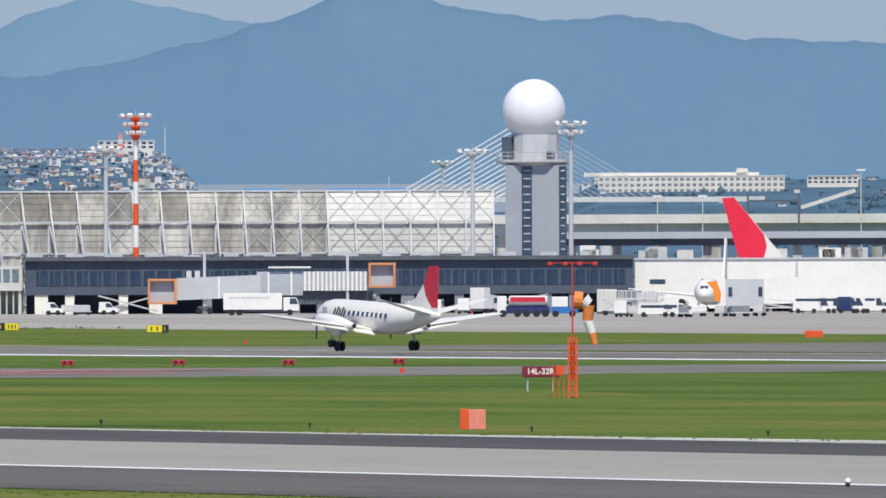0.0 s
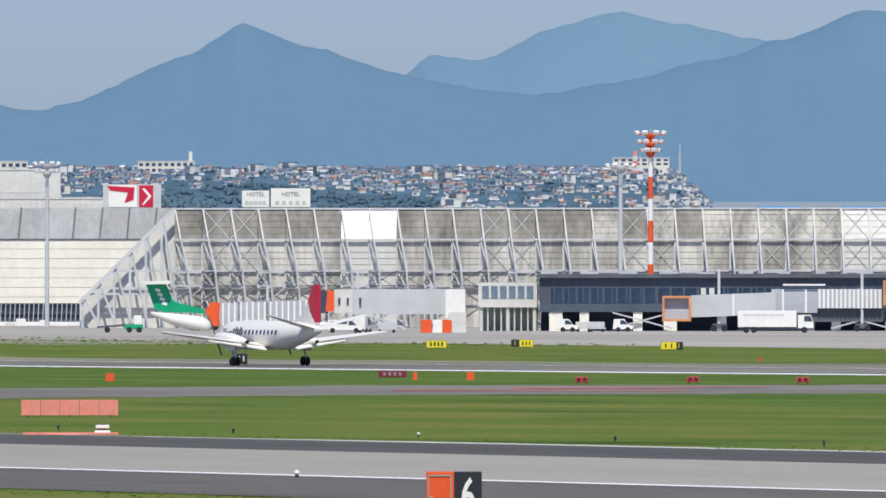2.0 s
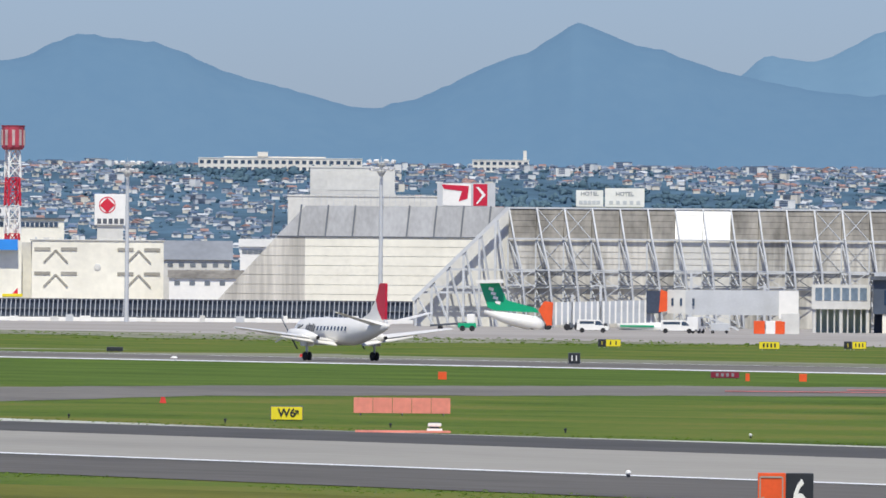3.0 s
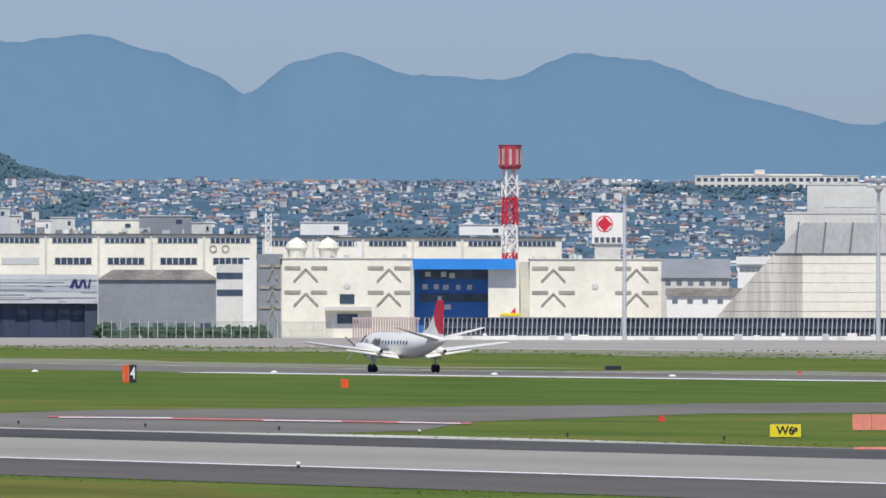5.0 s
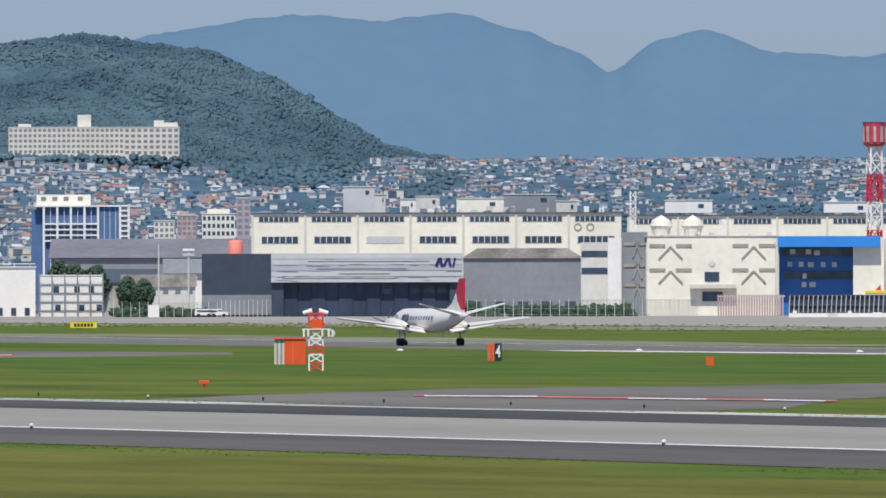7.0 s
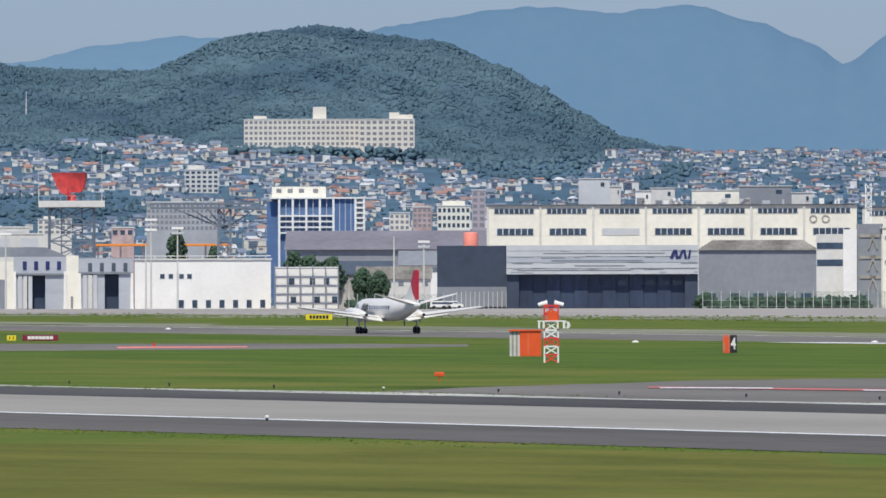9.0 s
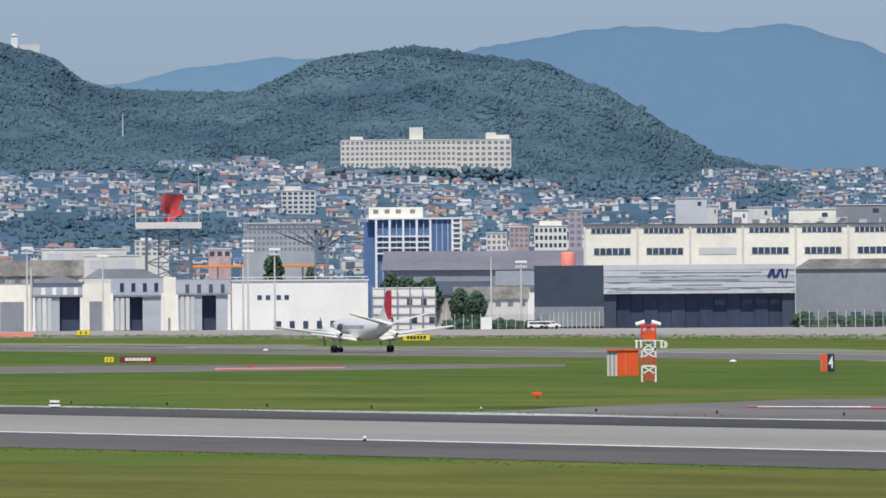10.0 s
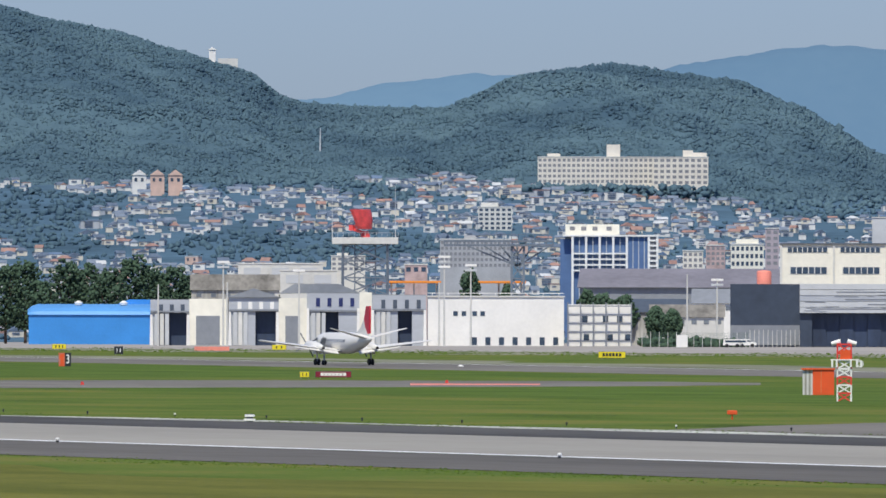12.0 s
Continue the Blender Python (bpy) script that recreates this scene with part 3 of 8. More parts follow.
def terminal():
    d = 1880.0
    k = d / K
    m = site(-200, d)
    x0, x1 = -539 * k, 536 * k
    h = lev(-47, d)
    t = thing("terminal_building", m, "long blue-grey airport terminal wing with a glazed upper floor", "building")
    b = bmesh.new()
    box(b, x0, x1, 0, 26, 2.9, h - 0.6)
    part("wall", b, SLATE, t, "blue-grey clad wall")
    b = bmesh.new()
    box(b, x0 - 0.4, x1 + 0.2, -0.9, 26.5, h - 0.6, h)
    part("roof", b, DSTEEL, t)
    b = bmesh.new()
    n = 42
    box(b, -0.06, 0.06, -0.16, 0.0, 2.92, h - 0.62)
    first = part("cladding_joint", b, DSTEEL, t)
    first.matrix_local = pose(x0, 0, 0)
    for i in range(1, n + 1):
        again(t, first, pose(x0 + (x1 - x0) * i / n, 0, 0))
    facade_windows(t, x0 + 1.5, x1 - 1, 44, 4.3, h - 2.1, -0.03, "window", 0.3, TGLASS)
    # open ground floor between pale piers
    # dark box gives the shade under the upper floor as colour
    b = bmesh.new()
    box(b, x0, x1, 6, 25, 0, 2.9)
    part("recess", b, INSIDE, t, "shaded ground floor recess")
    i = 0
    x = x0 + 1.4
    while x < x1:
        b = bmesh.new()
        box(b, x, x + (1.4 if i % 3 else 2.0), 0.2, 1.4, 0, 2.9)
        part("pier", b, CREAM if x < x0 + 26 else MIDGREY, t)
        x += 8.1 if i % 2 else 4.6
        i += 1
    for x in (x0 + 11, x0 + 44, x0 + 70):
        b = bmesh.new()
        beam(b, (x, -0.3, 0.4), (x + 9, -0.3, 2.8), 0.22)
        beam(b, (x, -0.3, 2.8), (x + 9, -0.3, 0.4), 0.22)
        part("brace", b, LGREY, t)
    for q in range(0, 90, 6):
        b = bmesh.new()
        box(b, x0 + q, x0 + q + rng.uniform(1.2, 2.8), 5, 7, h, h + rng.uniform(0.25, 0.7))
        part("roof_plant", b, STEEL, t)
    # left link in glass and white
    b = bmesh.new()
    lx = x0 - 9.4
    l = thing("link_building", m, "glazed grey link raised on columns beside the terminal", "building")
    box(b, lx, x0 - 0.5, 3, 8, 3.6, h - 1.3)
    part("wall", b, OFFW, l)
    facade_windows(l, lx + 0.4, x0 - 0.9, 6, h - 3.7, h - 1.8, 2.96, "window", 0.3, PALEGLASS)
    b = bmesh.new()
    box(b, lx, x0 - 0.5, 7, 7.3, 0, 3.6)
    part("screen", b, WIRE, l, "grey-green mesh screen under the link")
    for i in range(9):
        b = bmesh.new()
        x = lx + 0.4 + i * (x0 - lx - 1.3) / 8
        rod(b, (x, 3.6, 0), (x, 3.6, 3.6), 0.12 if i % 4 else 0.3, n=8)
        part("column", b, OFFW, l)
    # white extension
    e = thing("pier_building", site(340, d + 8, 0), "plain white boarding pier with small dark windows", "building")
    b = bmesh.new()
    w = 470 * k
    top = lev(-39, d)
    box(b, 0, w, 0, 14, lev(48, d), top)
    part("wall", b, WHITE, e)
    b = bmesh.new()
    box(b, -0.2, w, -0.25, 14.2, top, top + 0.25)
    part("roof", b, STEEL, e)
    # shade below the pier is put in as a dark set-back box
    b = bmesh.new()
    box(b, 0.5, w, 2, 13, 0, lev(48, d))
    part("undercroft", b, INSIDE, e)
    for x in (2.2, 10.0, 21, 30):
        b = bmesh.new()
        box(b, x, x + 2.4, -0.05, 0.05, top - 3.7, top - 3.0)
        part("window", b, GLASS, e)
    for x in range(0, 40, 5):
        b = bmesh.new()
        box(b, x + 0.3, x + 0.8, 0.3, 0.8, 0, lev(48, d))
        part("column", b, OFFW, e)


terminal()


# ---------------------------------------------------------------- the long ribbed hangar behind the terminal
def ribbed_hangar():
    d = 2120.0
    k = d / K
    m = site(-650, d)
    t = thing("ribbed_hangar", m, "long stained hangar wall held by outside steel ribs", "hangar")
    X = lambda u: (u + 650) * k
    zt, zm, zl, z2 = lev(-163, d), lev(-108, d), lev(-53, d), lev(-22, d)
    xs = [X(-1386 + 49.2 * i) for i in range(31)]
    slope = lambda z: 0.0 if z < zm else (z - zm) * 0.55
    bays = list(zip(xs, xs[1:]))
    for i, (a, c) in enumerate(bays):
        new_panel = i in (6, 7)
        late = i > 23
        for j, (za, zb) in enumerate(((zm, zt), (zl, zm), (z2, zl), (0, z2))):
            b = bmesh.new()
            ya, yb = slope(za), slope(zb)
            v = [b.verts.new(p) for p in ((a + 0.05, ya, za + 0.05), (c - 0.05, ya, za + 0.05), (c - 0.05, yb, zb - 0.05), (a + 0.05, yb, zb - 0.05))]
            f = b.faces.new(v)
            r = bmesh.ops.extrude_face_region(b, geom=[f])
            for g in r["geom"]:
                if isinstance(g, bmesh.types.BMVert):
                    g.co.y += 0.3
            mt = WHITE if new_panel and j == 0 else OFFW if (new_panel or late) else MIXED if i > 18 or (i > 13 and i % 2) else (BROWN if j == 0 else STAIN)
            panel = part("wall_panel", b, mt, t)
            if j < 2:      # sheet laps
                b = bmesh.new()
                for q in range(1, 5):
                    z = za + (zb - za) * q / 5
                    beam(b, (a + 0.1, slope(z) - 0.03, z), (c - 0.1, slope(z) - 0.03, z), 0.07, 0.05)
                part("sheet_lap", b, BROWN if j == 0 and not late and not new_panel else BRACE, panel)
    b = bmesh.new()
    box(b, xs[0], xs[-1], slope(zt) + 0.4, 40, 0, zt - 0.3)
    part("core", b, BROWN, t)
    for i, x in enumerate(xs):
        b = bmesh.new()
        lean = 1.1 * max(0.0, 1 - i / 28)      # the outer chord stands forward of the wall
        out = 2.6
        beam(b, (x, slope(zt) - 0.2, zt), (x + lean, -0.6 - 0.4, zm), 0.27)
        beam(b, (x + lean, -1.0, zm), (x + lean * 2.2, -out, zl), 0.27)
        beam(b, (x + lean * 2.2, -out, zl), (x + lean * 3.2, -out - 0.5, 0), 0.27)
        beam(b, (x, -0.15, zm), (x, -0.15, 0), 0.28)
        for q in range(6):      # webs of the lower truss
            s0, s1 = q / 6, (q + 1) / 6
            beam(b, (x if q % 2 else x + lean * (3.2 - s0), -0.15 if q % 2 else -out, zl * s0), (x + lean * (3.2 - s1) if q % 2 else x, -out if q % 2 else -0.15, zl * s1), 0.12)
        for za, zb in ((zm, zl), (zl, z2), (z2, 0.3)):
            beam(b, (x, -0.15, za), (x + lean * 2.2, -out, zb), 0.18)
            beam(b, (x, -0.15, zb), (x + lean * 2.0, -out, zb), 0.18)
        part("rib", b, STEEL, t, "grey steel rib")
    for z, y in ((zt, slope(zt) - 0.2), (zm, -0.5), (zl, -0.4), (z2, -0.4)):
        b = bmesh.new()
        beam(b, (xs[0], y, z), (xs[-1], y, z), 0.3)
        part("rail", b, STEEL, t)
    for i, (a, c) in enumerate(bays):
        if (i % 5 in (1, 2) and i not in (6, 7)) or i > 22:
            b = bmesh.new()
            for za, zb in ((zm, zt), (zl, zm)):
                beam(b, (a, slope(za) - 0.1, za), (c, slope(zb) - 0.1, zb), 0.12)
                beam(b, (c, slope(za) - 0.1, za), (a, slope(zb) - 0.1, zb), 0.12)
            part("cross_brace", b, STEEL, t)
    for i, (a, c) in enumerate(bays):      # dark wind bracing between the lower trusses
        b = bmesh.new()
        beam(b, (a, -1.6, z2), (c, -1.6, zl), 0.13)
        beam(b, (c, -1.6, z2), (a, -1.6, zl), 0.13)
        beam(b, (a, -2.2, z2 * 0.5), (c, -2.2, z2), 0.13)
        beam(b, (a, -2.4, z2 + 0.4), (c, -2.4, z2 + 0.4), 0.2)
        beam(b, (a, -2.4, zl - 0.3), (c, -2.4, zl - 0.3), 0.2)
        part("wind_brace", b, DSTEEL if i % 3 else STEEL, t)
    # raking end
    xe = X(-1554)
    zr = lev(3, d)
    b = bmesh.new()
    prism(b, [(xe, zr), (xs[0], zt), (xs[0], 0), (xe, 0)], 2.0, 2.4)
    part("end_wall", b, OFFW, t)
    b = bmesh.new()
    beam(b, (xe, -0.8, zr), (xs[0], -0.4, zt), 0.75, 0.6)
    part("raking_beam", b, STEEL, t)
    for i in range(6):
        s = (i + 0.2) / 6
        x = xe + (xs[0] - xe) * s
        z = zr + (zt - zr) * s
        b = bmesh.new()
        beam(b, (x, -0.6, z), (x, -0.6, 0), 0.4)
        beam(b, (x + 0.3, -0.6, z), (x + 3.2, -2.6, 0), 0.28)
        part("rib", b, STEEL, t)
    b = bmesh.new()
    for zz in (lev(-12, d), z2, zl):
        s = max(0.0, (zz - zr) / (zt - zr))
        beam(b, (xe + (xs[0] - xe) * s, -0.5, zz), (xs[0], -0.5, zz), 0.35)
    part("rail", b, STEEL, t)
    for q in ((-350, -280), (-200, -60)):
        b = bmesh.new()
        box(b, X(q[0]), X(q[1]), 14, 24, zt - 0.5, lev(-168, d))
        part("roof_ridge", b, LBLUE, t)


ribbed_hangar()


def sloped_hangar():
    d = 2330.0
    k = d / K
    t = thing("sloped_hangar", site(-1690, d), "pale ribbed-sheet hangar with a sloping end and grey roof", "hangar")
    X = lambda u: (u + 1690) * k
    ze, zt = lev(-109, d), lev(-164, d)
    rake = lambda z: X(-1935) + (z / zt) * (X(-1745) - X(-1935))
    for j in range(9):       # sheet courses
        za, zb = ze * j / 9, ze * (j + 1) / 9 - 0.07
        for mt, xa, xb in ((STAIN2, None, X(-1745)), (CREAM, X(-1745), X(-1350))):
            b = bmesh.new()
            l0 = rake(za) if xa is None else xa
            l1 = rake(zb) if xa is None else xa
            prism(b, [(l0, za), (xb, za), (xb, zb), (l1, zb)], 0, 0.4)
            part("wall_course", b, mt, t)
    b = bmesh.new()
    prism(b, [(rake(0) + 0.3, 0), (X(-1350), 0), (X(-1350), ze), (rake(ze) + 0.3, ze)], 0.4, 30)
    part("core", b, STAIN, t)
    b = bmesh.new()
    v = [b.verts.new(p) for p in ((rake(ze), 0, ze), (X(-1350), 0, ze), (X(-1350), 6, zt), (rake(zt), 6, zt), (rake(ze) + 0.2, 30, ze), (X(-1350), 30, ze))]
    b.faces.new((v[0], v[1], v[2], v[3]))
    b.faces.new((v[3], v[2], v[5], v[4]))
    b.faces.new((v[0], v[3], v[4]))
    part("roof", b, ROOFGREY, t)
    b = bmesh.new()
    for i in range(9):
        x = X(-1800 + 48 * i)
        beam(b, (x - 0.6, -0.05, ze), (x, 5.9, zt + 0.1), 0.3)
    beam(b, (rake(ze), -0.1, ze), (X(-1350), -0.1, ze), 0.2)
    part("roof_seam", b, DSTEEL, t)


STAIN2 = mat("rain_streaked_sheet", (0.50, 0.47, 0.41), 0.85, var=0.3, scale=0.1, fine=7, stretch=(2.2, 1, 0.12))
ROOFGREY = mat("grey_roof_sheet", (0.30, 0.30, 0.295), 0.8, var=0.14, scale=0.1, fine=8, stretch=(2, 1, 0.3))
sloped_hangar()


def radar_tower():
    d = 2000.0
    k = d / K
    t = thing("radar_tower", site(162, d), "grey radar tower carrying a large white dome", "tower")
    zg, zn, zs = lev(-207, d), lev(-228, d), lev(-255, d)
    b = bmesh.new()
    box(b, -51 * k, 57 * k, 0, 9, 0, zg)
    part("shaft", b, SHAFT, t)
    for xa, xb in ((-22, -4), (44, 57.3)):
        b = bmesh.new()
        box(b, xa * k, xb * k, -0.12, 0.4, 3, zg - 0.2)
        part("window_strip", b, GLASS, t)
        for i in range(16):
            b = bmesh.new()
            z = 3.5 + i * (zg - 4.5) / 15
            box(b, (xa + 3) * k, (xb - 3) * k, -0.2, 0.0, z, z + 0.18)
            part("louvre", b, LGREY, t)
    b = bmesh.new()
    lathe(b, [(zg - 0.3, 4.2), (zg + 0.5, 6.2), (zg + 0.9, 6.2), (zg + 0.9, 5.2)], 10, pose(0, 4.5, 0))
    part("gallery", b, LGREY, t)
    b = bmesh.new()
    for i in range(24):
        a = 2 * math.pi * i / 24
        rod(b, (6.0 * math.cos(a), 4.5 + 6.0 * math.sin(a), zg + 0.9), (6.0 * math.cos(a), 4.5 + 6.0 * math.sin(a), zg + 2.0), 0.05, n=5)
    for z in (zg + 1.4, zg + 2.0):
        lathe(b, [(z, 6.0), (z + 0.06, 6.05), (z + 0.12, 6.0)], 24, pose(0, 4.5, 0), False)
    part("railing", b, STEEL, t)
    b = bmesh.new()
    lathe(b, [(zg + 0.8, 3.9), (zs + 0.6, 3.9)], 12, pose(0.2, 4.5, 0))
    part("neck", b, LGREY, t)
    b = bmesh.new()
    box(b, -5.2, -3.6, 2, 5, zg + 0.9, zs + 0.2)
    box(b, 2.0, 3.3, 0.1, 1, zg + 0.9, zg + 2.2)
    part("equipment_cabin", b, SLATE, t)
    b = bmesh.new()
    bmesh.ops.create_uvsphere(b, u_segments=48, v_segments=32, radius=56 * k, matrix=pose(0, 4.5, zs - 3 * k + 52 * k))
    part("dome", b, DOME, t, "white spherical radar dome", True)


SHAFT = mat("tower_grey_paint", (0.33, 0.355, 0.385), 0.7, var=0.07, scale=0.15)
DOME = mat("white_radome", (0.82, 0.82, 0.82), 0.5, var=0.03, scale=0.4)
radar_tower()


def light_mast(u, d, vtop, striped=False, tiers=1, label="tall grey floodlight mast"):
    k = d / K
    t = thing("floodlight_mast", site(u, d), label, "light mast", "floodlight masts")
    z = lev(vtop, d)
    if striped:
        n = 9
        for i in range(n):
            b = bmesh.new()
            rod(b, (0, 0, z * i / n), (0, 0, z * (i + 1) / n), 0.52 - 0.02 * i, 0.5 - 0.02 * i, 12)
            part("pole_section", b, ORANGE if (i % 2 == (n - 1) % 2) else WHITE, t)
    else:
        b = bmesh.new()
        rod(b, (0, 0, 0), (0, 0, z), 0.42, 0.3, 12)
        part("pole", b, LGREY, t)
    for q in range(tiers):
        zz = z - 0.2 - q * 1.35
        r = 2.3 - 0.45 * q
        b = bmesh.new()
        lathe(b, [(zz - 0.08, r), (zz, r + 0.12), (zz + 0.08, r)], 16, None, False)
        for i in range(4):
            beam(b, (-r * math.cos(i * 0.785), -r * math.sin(i * 0.785), zz), (r * math.cos(i * 0.785), r * math.sin(i * 0.785), zz), 0.1)
        lathe(b, [(zz - 1.0, 0.32), (zz - 0.3, 0.75), (zz, 0.75)], 12)
        part("lamp_ring", b, ORANGE if striped else STEEL, t)
        for i in range(8):
            a = 2 * math.pi * (i + 0.5) / 8
            b = bmesh.new()
            box(b, -0.42, 0.42, -0.3, 0.3, -0.22, 0.3, Matrix.Translation((r * math.cos(a), r * math.sin(a), zz + 0.25)) @ pose(0, 0, 0, 25, 0, math.degrees(a) + 90), 0.06)
            part("floodlight", b, WHITE, t)
    b = bmesh.new()
    rod(b, (0, 0, z), (0, 0, z + 1.0), 0.06, 0.02, 6)
    part("lightning_rod", b, STEEL, t)


light_mast(-543, 1960, -296, True, 3, "orange and white striped floodlight mast")
light_mast(-596, 1990, -238)
light_mast(53, 1990, -231)
light_mast(0, 2700, -212)
light_mast(227, 1910, -280, False, 2)
light_mast(-1611, 2200, -242, False, 2)
light_mast(-2060, 2260, -236, False, 2)
TURNERS = []


# ---------------------------------------------------------------- works, hangars and towers along the far side
def chevron(parent, x, z, w, h, y):
    b = bmesh.new()
    beam(b, (x - w / 2, y, z), (x, y, z + h), 0.34, 0.3)
    beam(b, (x, y, z + h), (x + w / 2, y, z), 0.34, 0.3)
    part("brace_frame", b, BRACE, parent, "grey-brown inverted-V brace")
    for s in (-1, 1):
        b = bmesh.new()
        box(b, x + s * w * 0.56 - 1.6, x + s * w * 0.56 + 1.6, y - 0.12, y + 0.1, z + h - 0.1, z + h + 0.5)
        part("window", b, BRACE, parent)



def cream_works():
    d = 2480.0
    k = d / K
    u0 = -2433
    t = thing("cream_works", site(u0, d), "cream rendered works building with braced windows and a blue gate", "building")
    X = lambda x: (x - 3338 - u0) * k
    Z = lambda y: lev(y - 559.5, d, u0)
    def block(name, xa, xb, top, mt, y0=0.0, depth=18, z0=0.0):
        b = bmesh.new()
        box(b, X(xa), X(xb), y0, y0 + depth, z0, Z(top))
        return part(name, b, mt, t)
    block("wall", 672, 903, 460, CREAM)
    block("wall", 1037, 1092, 462, CREAM, 1.0)
    # the set-back step is greyed to carry its neighbour's shade
    block("wall", 1092, 1110, 465, OFFW, 5.0)
    block("wall", 1110, 1343, 461, CREAM, -0.6)
    block("stair_tower", 626, 671, 452, MIDGREY, 1.2)
    block("white_slab", 603, 627, 462, WHITE, -0.5, 8)
    block("annex", 555, 604, 470, OFFW, 2.0, 12)
    for y in (485, 515):
        b = bmesh.new()
        box(b, X(556), X(602), 1.9, 2.1, Z(y + 11), Z(y))
        part("window_band", b, GLASS, t)
    b = bmesh.new()
    box(b, X(668), X(906), -0.25, 18.2, Z(460), Z(458.5))
    part("parapet", b, OFFW, t)
    b = bmesh.new()
    box(b, X(1108), X(1345), -0.85, 17.6, Z(461), Z(459.5))
    part("parapet", b, OFFW, t)
    for x, y in ((714, 0), (861, 0), (1152, -0.6), (1299, -0.6)):
        for zb in (500, 543):
            chevron(t, X(x), Z(zb), 42 * k, 22 * k, y - 0.08)
    for x in (655,):
        for zb in (497, 535, 570):
            chevron(t, X(x), Z(zb), 16 * k, 22 * k, 1.1)
    for xa, xb, ya, yb in ((774, 800, 523, 540), (770, 806, 558, 575)):
        b = bmesh.new()
        box(b, X(xa), X(xb), -0.15, 0.05, Z(yb), Z(ya))
        part("window", b, GLASS, t)
    b = bmesh.new()
    box(b, X(748), X(830), -2.4, 0, Z(552), Z(545))
    part("canopy", b, OFFW, t)
    for x in (787, 1226):
        b = bmesh.new()
        lathe(b, [(-0.05, 0.75), (0.12, 0.7), (0.2, 0.4)], 14, pose(X(x), 0 if x < 1000 else -0.6, Z(508), 90, 0, 0))
        part("wall_vent", b, OFFW, t)
    for xa in (905, 1337, 671, 900):
        b = bmesh.new()
        rod(b, (X(xa), -0.4, 0.2), (X(xa), -0.4, Z(470)), 0.12, n=6)
        part("downpipe", b, OFFW, t)
    # blue gate
    b = bmesh.new()
    box(b, X(903), X(1085), -1.5, 10, Z(479), Z(460))
    part("gate_canopy", b, BLUEB, t, "bright blue fascia")
    b = bmesh.new()
    box(b, X(905), X(1038), 6, 7, 0, Z(479))
    part("gate_wall", b, BLUE, t, "deep blue recessed wall")
    for ya, yb in ((480, 496), (522, 536)):
        b = bmesh.new()
        box(b, X(915), X(1036), 5.7, 6.1, Z(yb), Z(ya))
        part("window_band", b, GLASS, t)
    for x, y in ((925, 509), (945, 509), (962, 510), (984, 510), (1004, 510), (930, 487), (958, 487), (973, 489), (951, 530), (950, 545), (965, 545)):
        b = bmesh.new()
        w = rng.uniform(3, 6) * k
        box(b, X(x) - w, X(x) + w, 5.5, 5.75, Z(y + 5), Z(y - 4))
        part("wall_sign", b, OFFW, t)
    # roof plant
    for x in (697, 753):
        b = bmesh.new()
        lathe(b, [(Z(459), 1.6), (Z(446), 1.9), (Z(441), 2.3), (Z(432), 1.9), (Z(425), 0.7), (Z(422), 0.1)], 16, pose(X(x), 6, 0))
        part("water_tank", b, CREAM, t, "cream domed roof tank")
    for xa, xb, y in ((642, 652, 380), (800, 812, 430)):
        b = bmesh.new()
        for x in (xa, xb):
            for yy in (5, 6.2):
                beam(b, (X(x), yy, Z(455)), (X(x), yy, Z(y)), 0.2)
        for i in range(6):
            z0, z1 = Z(455 + (y - 455) * i / 6), Z(455 + (y - 455) * (i + 1) / 6)
            beam(b, (X(xa), 5, z0), (X(xb), 5, z1), 0.14)
            beam(b, (X(xb), 5, z0), (X(xa), 5, z1), 0.14)
        part("roof_frame", b, WHITE, t)
    for i in range(24):
        x = rng.choice((rng.uniform(675, 900), rng.uniform(1112, 1340)))
        b = bmesh.new()
        box(b, X(x), X(x + rng.uniform(3, 12)), 2, 4, Z(460), Z(459 - rng.uniform(2, 7)))
        part("roof_plant", b, rng.choice((OFFW, STEEL, CREAM)), t)
    # second sign block on a roof
    s = thing("roof_sign", site(-2091, d), "white square roof sign with a red diamond", "sign")
    kk = k
    zb, zt = lev(-126, d, u0), lev(-181, d, u0)
    b = bmesh.new()
    box(b, -27 * kk, 29 * kk, 0, 3, zb, zt, None, 0.1)
    part("sign_board", b, WHITE, s)
    b = bmesh.new()
    q = 13 * kk
    prism(b, [(-q - 0.3, 0), (-0.3, q), (q - 0.3, 0), (-0.3, -q)], -0.12, 0.02, pose(-0.2, 0, (zb + zt) / 2 + 0.9))
    part("diamond", b, RED, s, "red diamond emblem")
    b = bmesh.new()
    lathe(b, [(-0.02, q * 1.13), (0.06, q * 1.13), (0.06, q * 1.0), (-0.02, q * 1.0)], 28, pose(-0.5, 0, (zb + zt) / 2 + 0.9, 90, 0, 0), False)
    part("emblem_ring", b, RED, s)
    for i in range(5):
        b = bmesh.new()
        box(b, (-22 + i * 10) * kk, (-15 + i * 10) * kk, -0.1, 0.02, zb + 0.3, zb + 1.3)
        part("lettering_bar", b, DSTEEL, s)
    b = bmesh.new()
    box(b, -22 * kk, 24 * kk, 0.5, 2.5, lev(-100, d, u0), zb)
    part("sign_base", b, OFFW, s)


BLUEB = mat("bright_blue_fascia", (0.03, 0.25, 0.70), 0.45, var=0.06, scale=0.3)
cream_works()


